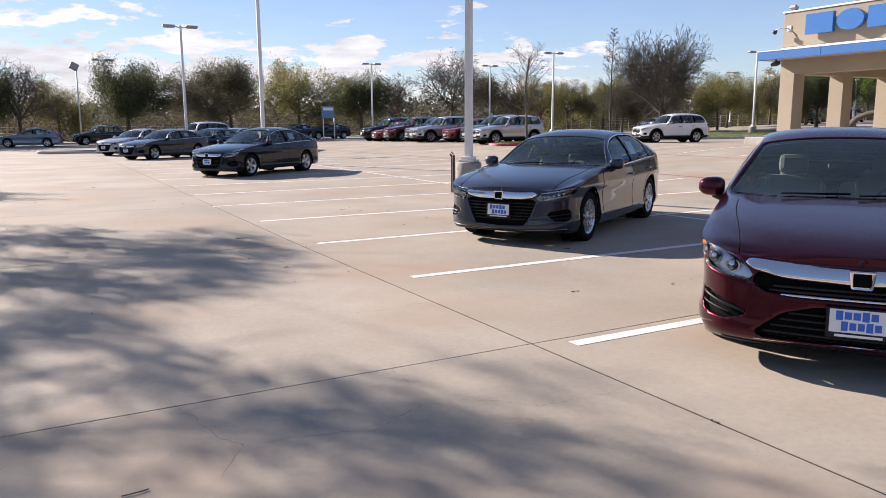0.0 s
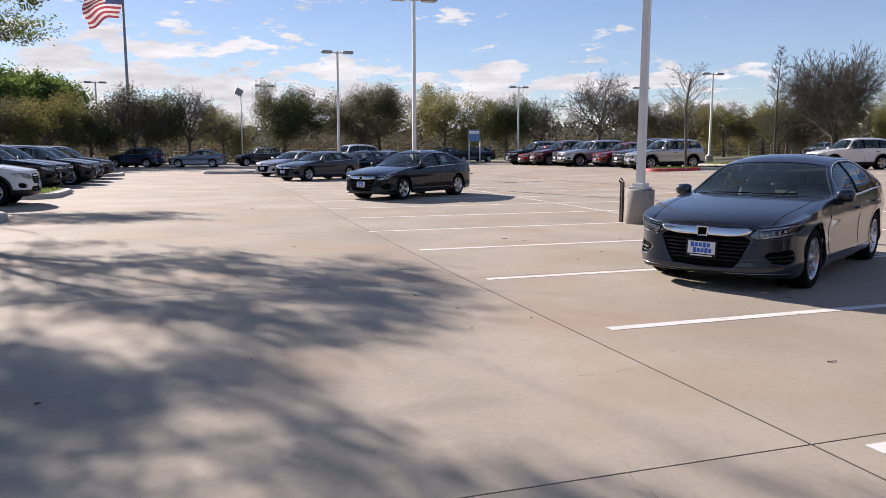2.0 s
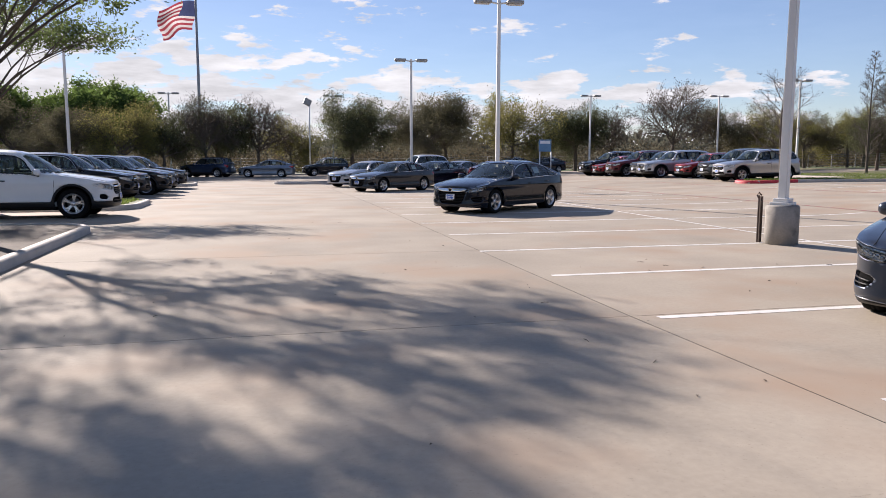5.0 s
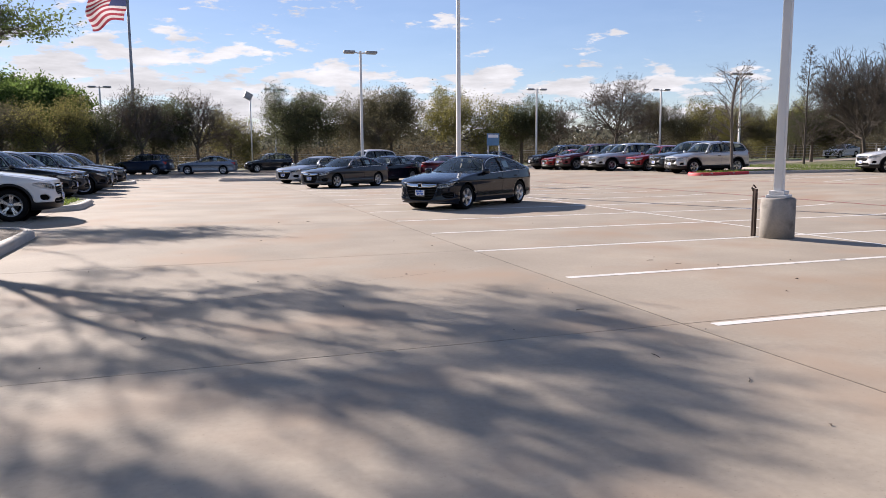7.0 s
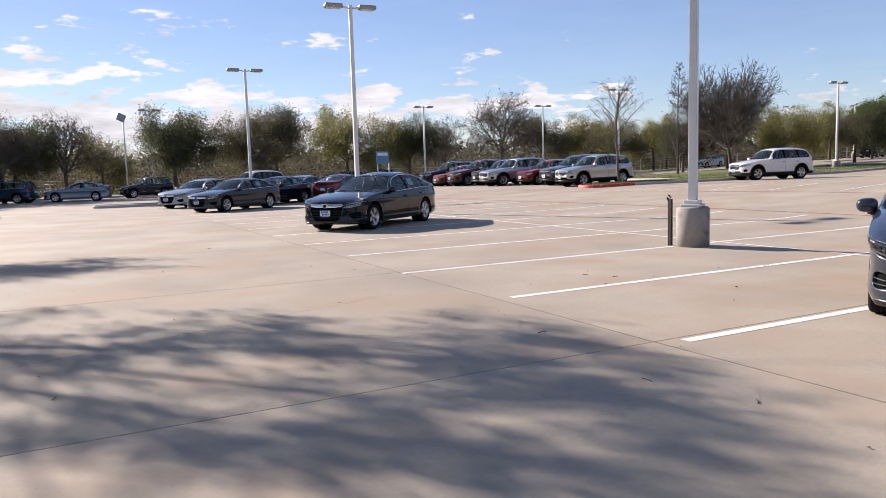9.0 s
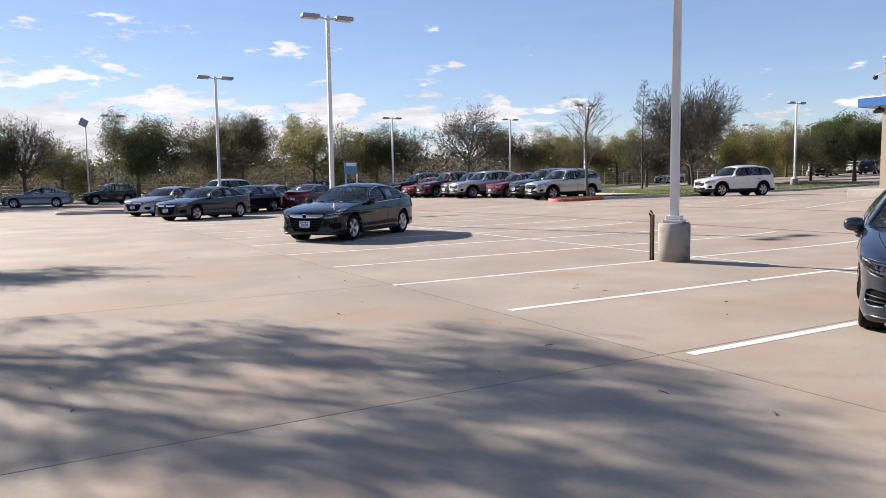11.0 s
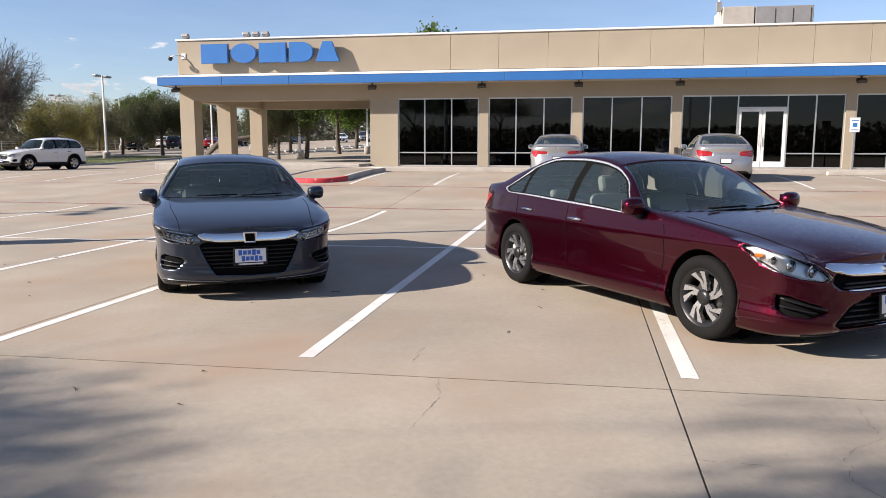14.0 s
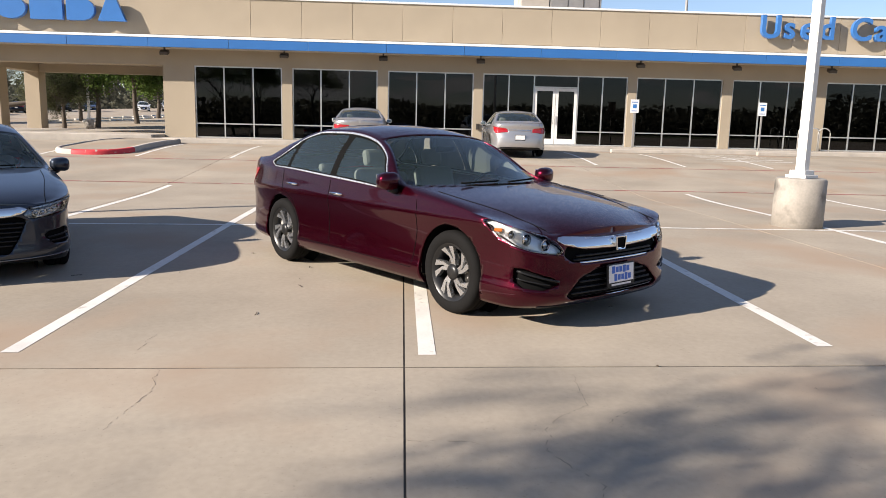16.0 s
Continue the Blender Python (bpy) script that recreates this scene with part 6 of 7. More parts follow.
for _ in range(85000):
    x = rng.uniform(-60, 120)
    d = 84 + 22 * rng.random() ** 1.5
    y = d - max(0.0, x - 60) * 0.25
    h = (1.4 + 1.6 * noise.noise(Vector((x * 0.12, y * 0.1, 0))) + 0.6 * rng.random()) * (1.35 if x < 15 else 1.5)
    z0 = ground_z(x, y) + max(0.1, h) * rng.random() ** 1.3
    s = rng.uniform(0.07, 0.20)
    u = Vector((rng.gauss(0, 1), rng.gauss(0, 1), rng.gauss(0, 1.6))).normalized() * s
    w = u.cross(Vector((rng.gauss(0, 1), rng.gauss(0, 1), rng.gauss(0, 1)))).normalized() * s * 0.45
    c, o = Vector((x, y, z0)), len(vs)
    vs += [tuple(c - u), tuple(c + w), tuple(c + u), tuple(c - w)]
    fs.append((o, o + 1, o + 2, o + 3))
tagged(mesh_part("undergrowth", (vs, fs), SCRUB, None), "brown and olive scrub behind the car park", "scrub", kind="stuff")
# hazy woods far off
vs, fs = [], []
for k in range(150000):
    a = rng.uniform(-0.75, 1.75) if k < 90000 else rng.uniform(1.75, 5.53)
    R = rng.uniform(150, 300) if k < 90000 else rng.uniform(105, 170)
    x, y = R * math.sin(a), R * math.cos(a)
    h = 6.5 + 3.0 * noise.noise(Vector((a * 9, R * 0.02, 1.5)))
    c = Vector((x, y, ground_z(x, y) + h * rng.random() ** 1.4))
    s = rng.uniform(0.3, 0.85)
    u = Vector((rng.gauss(0, 1), rng.gauss(0, 1), rng.gauss(0, 1))).normalized() * s
    w = u.cross(Vector((rng.gauss(0, 1), rng.gauss(0, 1), rng.gauss(0, 1)))).normalized() * s * 0.7
    o = len(vs)
    vs += [tuple(c - u), tuple(c + w), tuple(c + u), tuple(c - w)]
    fs.append((o, o + 1, o + 2, o + 3))
tagged(mesh_part("far_woods", (vs, fs), WOODS, None), "distant dark woodland along the horizon", "woods", kind="stuff")

# ---- parked cars ----
def parked(fx, fy, rx, ry):
    """Pose from the middles of the front and rear axles."""
    mx, my = (fx + rx) / 2, (fy + ry) / 2
    return pose(mx, my, ground_z(mx, my) + 0.004, 0, 0, math.degrees(math.atan2(fy - ry, fx - rx)))


def stand(x, y, heading):
    """Pose of a car that follows the slope of the ground."""
    a = radians(heading)
    c, s = math.cos(a), math.sin(a)
    g = lambda u, v: ground_z(x + c * u - s * v, y + s * u + c * v)
    pitch = math.degrees(math.atan2(g(-1.4, 0) - g(1.4, 0), 2.8))
    return pose(x, y, ground_z(x, y) + 0.004, 0, 0, heading) @ pose(0, 0, 0, 0, pitch, 0)


def window_paper(car, x, y, z, sgn=1):
    p = part("paper", box(-0.14, -0.002, -0.11, 0.14, 0.002, 0.11), PAPER, car, "white paper sheet inside the window")
    p.matrix_basis = pose(x, y * sgn, z, 30 * sgn, 0, 0)


car_grey = make_car(ACCORD_NEW, PAINT["grey"], "metallic dark grey sedan with a chrome grille bar, parked askew", parked(5.85, 8.335, 8.285, 9.775))
car_maroon = make_car(ACCORD_OLD, PAINT["maroon"], "glossy maroon sedan with black and silver wheels, parked across stall lines", parked(4.73, 2.98, 6.96, 4.64))
BLACK_CAR = dict(ACCORD_NEW)
BLACK_CAR.update(rim_style="split", spokes=5, stations=120)
car_black = make_car(BLACK_CAR, PAINT["black"], "blue-black sedan with five-spoke wheels, parked askew", parked(5.08, 23.05, 7.35, 24.75))
for c in (car_grey, car_black):
    window_paper(c, -0.80, 0.735, 1.16)
LOW = dict(SUV)
LOW.update(stations=110, rows=(12, 7, 7))
suv = make_car(LOW, PAINT["white"], "white three-row SUV with black wheel arches, nose to the aisle", stand(-6.60, 23.85, 0))


def old_of(car):
    return {car_black: PAINT["black"], suv: PAINT["white"], car_maroon: PAINT["maroon"]}[car]


def another(car, color, label, m, scale=None):
    o = repaint(car, PAINT[color], label, m, old_of(car))
    if scale:
        o.matrix_basis = m @ Matrix.Diagonal((*scale, 1))
    return o


for x, y, col, lab in ((-7.36, 31.7, "black", "black SUV in a row of parked SUVs"), (-7.36, 34.6, "dark_grey", "dark grey SUV in a row of parked SUVs"), (-6.85, 37.4, "black", "black SUV with bright alloy wheels in a row"), (-7.0, 41.0, "steel", "steel grey SUV in a row of parked SUVs"), (-6.9, 44.8, "dark_grey", "dark grey SUV at the end of a row")):
    another(suv, col, lab, stand(x, y, 0))
another(suv, "blue", "dark blue compact SUV seen from behind", stand(-5.1, 67.0, 155), (0.96, 0.96, 0.95))
another(car_black, "steel", "pale steel sedan by the far kerb", stand(-0.4, 65.6, 172), (0.94, 0.97, 1.0))
another(suv, "black", "boxy black small car by the far kerb", stand(4.7, 69.0, 190), (0.86, 0.93, 0.94))
for fx, fy, rx, ry, col, lab in ((4.45, 38.5, 6.7, 40.1, "dark_grey", "dark grey sedan with a paper in its window"), (3.9, 44.6, 6.15, 46.3, "silver", "silver sedan parked askew beside a grey one"), (7.6, 43.4, 9.9, 45.1, "black", "black sedan parked askew in the middle row"), (12.6, 47.6, 10.35, 45.9, "silver", "silver sedan seen from its tail"), (14.2, 45.6, 11.95, 43.9, "dark_red", "dark red sedan seen from its tail")):
    another(car_black, col, lab, parked(fx, fy, rx, ry))
another(suv, "white", "white pickup-sized SUV behind the sedans", stand(10.9, 59.0, 200), (1.1, 1.0, 1.08))
# row along the kerbed island in the north-east
for k, (nx, col, sc, lab) in enumerate(((22.6, "silver", (0.97, 0.96, 0.97), "silver crossover beside the red-nosed kerb"), (23.4, "dark_grey", None, "dark grey SUV between two cars"), (23.5, "red", (0.88, 0.90, 0.88), "red hatchback in the row"), (22.4, "silver", (1.05, 1.0, 1.0), "pale silver SUV in the row"),
                                        (23.3, "dark_grey", None, "dark grey SUV in the row"), (22.8, "dark_red", (1.05, 1.02, 1.05), "dark red large SUV in the row"), (23.0, "red", (0.9, 0.92, 0.86), "red hatchback half hidden in the row"), (23.1, "black", (1.08, 1.05, 1.08), "large dark SUV at the end of the row"))):
    L = 2.36 * (sc[0] if sc else 1)
    another(suv, col, lab, stand(nx + L, 37.65 + 2.65 * k, 180), sc)
for x, y, h in ((20.5, 66.0, 200), (24.0, 67.0, 195)):
    another(car_black, "black", "black sedan far across the lot", stand(x, y, h))
another(suv, "white", "white crossover standing in the drive aisle", stand(33.6, 33.2, 164), (0.94, 1.0, 1.0))
# by the shop
another(car_black, "silver", "pale silver sedan nosed up to the shop", stand(24.6, 5.5, 1.5), (0.98, 0.98, 1.0))
another(car_maroon, "silver", "silver sedan nosed up to the entrance", stand(24.7, 0.25, -2))
# far lots
for x, y, h, col, base, lab in ((85, 60.5, 20, "black", "s", "black SUV in the far lot"), (88.5, 57.2, 20, "dark_grey", "s", "dark grey SUV in the far lot"), (86, 50.6, 15, "red", "c", "red sedan in the far lot"), (115, 43.3, 200, "white", "c", "white sedan in the far lot"), (118, 40.5, 200, "silver", "s", "silver SUV in the far lot"), (120, 36.5, 200, "white", "c", "white sedan at the far kerb"), (101, 66, 10, "white", "s", "white SUV under the far trees"),
                                (108, 52, 200, "dark_grey", "s", "dark SUV in the far lot"), (110, 49, 200, "blue", "c", "dark blue sedan in the far lot"), (96, 52, 15, "black", "c", "black sedan in the far lot"), (122, 33, 200, "white", "s", "white SUV in the far lot"), (68, 70, 190, "white", "c", "white sedan on the far road")):
    another(suv if base == "s" else car_black, col, lab, stand(x, y, h))

# ---- more lamp posts ----
for x, y, top in ((8.09, 30.02, 7.32), (7.78, 45.45, 7.2), (39.2, 52.3, 7.2), (28.5, 66.4, 7.0), (51.6, 41.8, 6.6), (-10.8, 47.1, 7.5), (-8.9, 76.1, 7.5), (6.0, 75.3, 7.5), (75.5, 64.6, 6.6), (88.9, 65.5, 6.6), (42.2, 67.2, 7.3), (62.0, 40.0, 7.2), (75.0, 45.0, 7.2), (50.0, 25.0, 7.2), (60.0, 22.8, 7.2), (70.0, 38.0, 7.2)):
    lamp_post(x, y, (1, -1), top, base_h=0.65, base_r=0.30, turn=88, label="distant white lamp post with two heads")
cam_pole = thing("camera_pole", "slim pole with a tilted floodlight near the far kerb", "pole", at=pose(3.6, 72.4, ground_z(3.6, 72.4)))
part("pole", lathe([(0.07, 0), (0.05, 6.3)], 10), POLE, cam_pole)
cb = part("floodlight", box(-0.35, -0.1, -0.3, 0.35, 0.1, 0.3, 0.03), LAMP_GREY, cam_pole)
cb.matrix_basis = pose(-0.15, 0, 6.6, 0, 25, 20)

# rusty post beside the lamp base
RUST = mat("rusty_steel", (0.06, 0.04, 0.032), 0.8, 0.3, var=0.4, scale=12)
post = thing("steel_post", "short dark rusty steel post with a hook beside the lamp base", "post", at=pose(8.24, 14.66, 0))
part("post", box(-0.025, -0.025, -0.05, 0.025, 0.025, 0.84, 0.004), RUST, post)
part("bar", box(-0.062, -0.012, 0.0, -0.040, 0.012, 0.86, 0.004), RUST, post)
part("hook", tube(bmesh.new(), [(-0.05, 0, 0.80), (-0.09, 0, 0.86), (-0.05, 0, 0.91), (0.0, 0, 0.86)], 0.014, 6), RUST, post)

# ---- kerbed islands ----
def island(name, x0, x1, y0, y1, fill, label, r=1.0, h=0.15, red=None):
    """A rounded kerb round a bed of soil or grass."""
    t = thing(name, label, "kerb island", kind="structure")
    pts = []
    n = 7
    r = min(r, (y1 - y0) / 2 - 0.02, (x1 - x0) / 2 - 0.02)
    for cx, cy, a0 in ((x1 - r, y1 - r, 0), (x0 + r, y1 - r, 90), (x0 + r, y0 + r, 180), (x1 - r, y0 + r, 270)):
        for k in range(n + 1):
            a = radians(a0 + 90 * k / n)
            pts.append((cx + r * math.cos(a), cy + r * math.sin(a)))
    dense = []
    for i, p in enumerate(pts):
        q = pts[(i + 1) % len(pts)]
        m = max(1, int(math.hypot(q[0] - p[0], q[1] - p[1]) / 1.5))
        dense += [(p[0] + (q[0] - p[0]) * k / m, p[1] + (q[1] - p[1]) * k / m) for k in range(m)]
    N = len(dense)
    cx, cy = (x0 + x1) / 2, (y0 + y1) / 2
    rows_ = []
    bm = bmesh.new()
    for x, y in dense:
        i = dense.index((x, y))
        a, b = Vector(dense[i - 1]), Vector(dense[(i + 1) % N])
        d = (b - a).normalized()
        nrm = Vector((-d.y, d.x))
        g = ground_z(x, y)
        rows_.append([bm.verts.new((x + nrm.x * o, y + nrm.y * o, g + z)) for o, z in ((0, -0.05), (0, h * 0.7), (0.03, h * 0.93), (0.06, h), (0.15, h), (0.155, h - 0.06))])
    for i in range(N):
        a, b = rows_[i], rows_[(i + 1) % N]
        for k in range(5):
            f = bm.faces.new((a[k], b[k], b[k + 1], a[k + 1]))
            f.smooth = True
            c = f.calc_center_median()
            if red and red(c.x, c.y):
                f.material_index = 1
    bmesh.ops.recalc_face_normals(bm, faces=bm.faces)
    part("kerb", bm, [KERB, KERB_RED], t)
    bm = bmesh.new()
    c0 = bm.verts.new((cx, cy, ground_z(cx, cy) + h + 0.03))
    rim = []
    for i, (x, y) in enumerate(dense):
        a, b = Vector(dense[i - 1]), Vector(dense[(i + 1) % N])
        d = (b - a).normalized()
        rim.append(bm.verts.new((x - d.y * 0.153, y + d.x * 0.153, ground_z(x, y) + h - 0.03)))
    for i in range(N):
        bm.faces.new((rim[i], rim[(i + 1) % N], c0))
    bmesh.ops.subdivide_edges(bm, edges=bm.edges[:], cuts=3, use_grid_fill=True)
    for v in bm.verts:
        v.co.z = max(v.co.z, ground_z(v.co.x, v.co.y) + h - 0.03 + 0.03 * noise.noise(v.co * 0.9))
    part("bed", bm, fill, t)
    return t


island("kerb_island_1", -16, -4.02, 8.0, 20.0, SOIL, "kerbed bed of bare soil under the shade trees")
island("kerb_island_2", -16, -4.20, 25.7, 29.7, GRASS, "kerbed island of mown grass between parked cars")
island("kerb_island_3", -16, -4.4, 46.6, 50.0, GRASS, "grassed kerb island at the end of the row")
island("kerb_island_4", 22.3, 34.0, 34.3, 36.3, GRASS, "kerbed grass island with a red-painted nose", red=lambda x, y: x < 25.0)
island("kerb_island_5", 30.8, 58.0, 37.2, 57.0, GRASS, "broad lawn with bare trees inside a kerb")
island("kerb_island_6", 0.0, 9.0, 48.8, 50.4, SOIL, "low kerbed island in the middle of the lot")
island("kerb_island_7", -10.0, 5.6, 71.2, 78.0, GRASS, "kerbed grass verge at the lot's far edge")
island("kerb_island_8", 21.0, 27.68, 12.3, 14.6, CONCRETE, "raised concrete apron with a red-painted kerb nose", red=lambda x, y: x < 22.0 and y < 13.9)
plant("slim", 24.8, 35.4, 0.78, 60, z=ground_z(24.8, 35.4) + 0.1, sz=0.66)
tagged(part("portico_floor", box(27.9, BLOCK_N + 0.01, 0.3, FX + 8.6, N_END + 0.4, 0.87, 0.03), KERB, None), "concrete drive under the portico", "floor", kind="structure")

# grass tufts on the nearer lawns
rng = random.Random(8)
vs, fs = [], []
for x0, x1, y0, y1, n in ((-12, -4.6, 26, 29.5, 5000), (23, 33.5, 34.6, 36.0, 4000), (31.3, 56, 37.6, 50, 9000)):
    for _ in range(n):
        x, y = rng.uniform(x0, x1), rng.uniform(y0, y1)
        z = ground_z(x, y) + 0.12
        a = rng.random() * 6.28
        h, w = rng.uniform(0.05, 0.12), 0.02
        dx, dy = math.cos(a) * w, math.sin(a) * w
        o = len(vs)
        vs += [(x - dx, y - dy, z), (x + dx, y + dy, z), (x + rng.gauss(0, 0.03), y + rng.gauss(0, 0.03), z + h)]
        fs.append((o, o + 1, o + 2))
tagged(mesh_part("grass", (vs, fs), leaf_mat("grass_blades", (0.12, 0.16, 0.04)), None), "short green and straw-coloured grass on the islands", "grass", kind="stuff")

# ---- shop details ----
sign = thing("shop_sign", "row of big blue sign blocks with pale returns on the parapet", "sign")
SX_, Z0, Z1 = FX - 0.36, 5.19, 6.02
RETURN = mat("sign_return", (0.55, 0.55, 0.56), 0.4, 0.5)


def block(points, name="sign_block"):
    bm = bmesh.new()
    f = bm.faces.new([bm.verts.new((SX_, y, z)) for y, z in points])
    r = bmesh.ops.extrude_face_region(bm, geom=[f])
    bmesh.ops.translate(bm, verts=[e for e in r["geom"] if isinstance(e, bmesh.types.BMVert)], vec=(0.2, 0, 0))
    bmesh.ops.recalc_face_normals(bm, faces=bm.faces)
    bmesh.ops.bevel(bm, geom=[e for e in bm.edges], offset=0.012, segments=1, affect="EDGES")
    return part(name, bm, LETTER, sign)


yw = [(21.28, 20.02), (19.88, 18.70), (18.56, 17.32), (17.18, 16.10), (16.0, 14.92)]
zm, zh = (Z0 + Z1) / 2, (Z1 - Z0) / 2
rect = lambda a, b: [(a, Z0), (b, Z0), (b, Z1), (a, Z1)]
block(rect(*yw[0]))
cy = sum(yw[1]) / 2
block([(cy + (yw[1][0] - yw[1][1]) / 2 * math.cos(2 * math.pi * k / 28), zm + zh * math.sin(2 * math.pi * k / 28)) for k in range(28)])
block(rect(*yw[2]))
a, b = yw[3]
block([(a, Z1), (a, Z0)] + [(b + 0.5 - 0.5 * math.sin(math.pi * k / 12), zm - zh * math.cos(math.pi * k / 12)) for k in range(13)])
a, b = yw[4]
block([(a, Z0), (b, Z0), (b + 0.34, Z1), (a - 0.34, Z1)])
for yy in (20.6, 17.9, 15.5):
    part("bracket", box(SX_ + 0.2, yy - 0.04, zm - 0.05, FX - 0.001, yy + 0.04, zm + 0.05), RETURN, sign)

words = thing("word_sign", "blue raised lettering reading Used Cars on the parapet", "sign")
dg = bpy.context.evaluated_depsgraph_get()
for ch, y in (("U", -10.50), ("s", -11.50), ("e", -12.22), ("d", -13.02), ("C", -14.35), ("a", -15.38), ("r", -16.18), ("s", -16.72)):
    cu = bpy.data.curves.new("letter", "FONT")
    cu.body, cu.size, cu.extrude, cu.offset = ch, 1.28, 0.09, 0.022
    tmp = new("letter", cu)
    dg.update()
    me = bpy.data.meshes.new_from_object(tmp.evaluated_get(bpy.context.evaluated_depsgraph_get()))
    bpy.data.objects.remove(tmp)
    me.materials.clear()
    me.materials.append(LETTER)
    lo = new("letter", me)
    lo.parent = words
    lo.matrix_basis = Matrix.Translation((FX - 0.25, y, 5.33)) @ Matrix(((0, 0, -1, 0), (-1, 0, 0, 0), (0, 1, 0, 0), (0, 0, 0, 1)))
    part("bracket", box(FX - 0.16, y - 0.34, 5.6, FX - 0.001, y - 0.28, 5.66), RETURN, words)

for y in (22.37, 13.4, 8.77, 4.88, 1.0, -5.5, -9.5, -13.5, -17.5):
    f = thing("flood_light", "small dark floodlight under the blue canopy", "light", "canopy floodlights", at=pose(28.86, y, 4.228))
    part("arm", box(-0.03, -0.03, -0.12, 0.03, 0.03, 0.0), DARK_METAL, f)
    h = part("lamp_head", box(-0.13, -0.17, -0.10, 0.13, 0.17, 0.04, 0.03), DARK_METAL, f)
    h.matrix_basis = pose(-0.04, 0, -0.16, 0, -25, 0)
    part("lens", box(-0.10, -0.14, -0.105, 0.10, 0.14, -0.101), LENS, h)
for y in (22.2, 19.3, 18.85, 18.4):
    f = thing("flood_light", "pale floodlight clamped on the parapet cap", "light", "parapet floodlights", at=pose(FX + 0.1, y, 6.31))
    part("arm", lathe([(0.025, 0), (0.025, 0.1)], 8), LAMP_GREY, f)
    h = part("lamp_head", box(-0.12, -0.15, -0.08, 0.12, 0.15, 0.08, 0.03), LAMP_GREY, f)
    h.matrix_basis = pose(-0.02, 0, 0.14, 0, 30, 0)
cctv = thing("security_camera", "white dome security camera on a wall arm", "camera", at=pose(FX, 22.3, 5.45))
part("arm", tube(bmesh.new(), [(0, 0, 0.12), (-0.25, 0.25, 0.14), (-0.4, 0.42, 0.05)], 0.03, 8), WHITE_METAL, cctv)
part("plate", box(-0.03, -0.1, 0.0, 0, 0.1, 0.24), WHITE_METAL, cctv)
dm = lathe([(0.09, 0.06), (0.1, 0.0), (0.085, -0.07), (0.04, -0.11), (0.002, -0.12)], 16)
part("dome", dm, BLACK, cctv).matrix_basis = pose(-0.4, 0.42, 0.0)
hv = thing("roof_unit", "weathered grey air-conditioning unit on the shop roof", "air conditioner", at=pose(36, -3.4, 4.75))
part("casing", box(-1.2, -1.9, 0.3, 1.2, 0.55, 3.12, 0.02), LAMP_GREY, hv)
part("hood", box(-1.2, 0.6, 0.3, 1.2, 1.95, 3.15, 0.02), KERB, hv)
for k in range(3):
    part("seam", box(-1.215, -1.8 + 0.75 * k, 0.5, -1.201, -1.77 + 0.75 * k, 3.0), DARK_METAL, hv)
part("curb", box(-1.1, -1.8, 0, 1.1, 1.8, 0.3), DARK_METAL, hv)
part("pipe", lathe([(0.04, 0.3), (0.04, 3.6)], 8), WHITE_METAL, hv).matrix_basis = pose(-0.9, 2.1, 0)
part("junction_box", box(-0.15, -0.1, 3.0, 0.15, 0.1, 3.4), LAMP_GREY, hv).matrix_basis = pose(-0.9, 2.1, 0)
up = thing("utility_pole", "slim lattice mast rising behind the shop", "mast", at=pose(60, -18.8, ground_z(60, -18.8)))
part("mast", lathe([(0.16, 0), (0.10, 14)], 8), LAMP_GREY, up)
part("bracket", box(-0.04, -0.5, 11.6, 0.04, 0.02, 11.7), LAMP_GREY, up)
part("insulator", lathe([(0.05, 11.2), (0.09, 11.4), (0.05, 11.6)], 8), BLACK, up).matrix_basis = pose(0, -0.4, 0)

SIGN_BLUE = mat("sign_blue", (0.03, 0.16, 0.42), 0.4, var=0.05)
for y in (-5.1, -10.3):
    s = thing("parking_sign", "white and blue accessible parking sign on a steel post", "sign", "accessible parking signs", at=pose(28.0, y, FLOOR_Z - 0.004))
    part("post", box(-0.025, -0.03, 0, 0.025, 0.03, 1.86, 0.004), LAMP_GREY, s)
    p = part("panel", box(-0.04, -0.17, 1.38, -0.026, 0.17, 1.90, 0.004), PLATE, s)
    part("symbol", box(-0.043, -0.075, 1.56, -0.0405, 0.075, 1.71), SIGN_BLUE, p)
    part("bar", box(-0.043, -0.12, 1.78, -0.0405, 0.12, 1.81), SIGN_BLUE, p)
    part("bar", box(-0.043, -0.12, 1.44, -0.0405, 0.12, 1.47), SIGN_BLUE, p)
for y in (-4.75, -10.4):
    w = box(-0.09, -1.0, 0, 0.09, 1.0, 0.15, 0.03)
    tagged(part("wheel_stop", w, KERB, None), "pale concrete wheel stop before the shop walk", "wheel stop", "wheel stops").matrix_basis = pose(26.25, y, ground_z(26.25, y) - 0.005)
for y in (-12.55, -12.95, -13.4):
    bm = tube(bmesh.new(), [(0, 0, 0), (0, 0, 0.75)] + [(0.22 - 0.22 * math.cos(a), 0, 0.75 + 0.2 * math.sin(a)) for a in (0.5, 1.05, 1.57, 2.1, 2.6)] + [(0.44, 0, 0.75), (0.44, 0, 0)], 0.024, 8)
    tagged(part("bike_rack", bm, ALU, None), "bent steel bicycle hoop on the shop walk", "bike rack", "bicycle hoops").matrix_basis = pose(28.3, y, FLOOR_Z - 0.006, 0, 0, 70)
for k in range(6):
    x = 22.9 + 0.62 * k
    tagged(part("hatch_line", strip(bmesh.new(), x, -6.35, x, -9.05, 0.1, 0.003, 10), LINE_THIN, None), "white hatching beside the accessible stall", "painted line", "hatching stripes")
bx = thing("utility_box", "small dark meter box on the pier", "box", at=pose(FX, 0.98, 1.45))
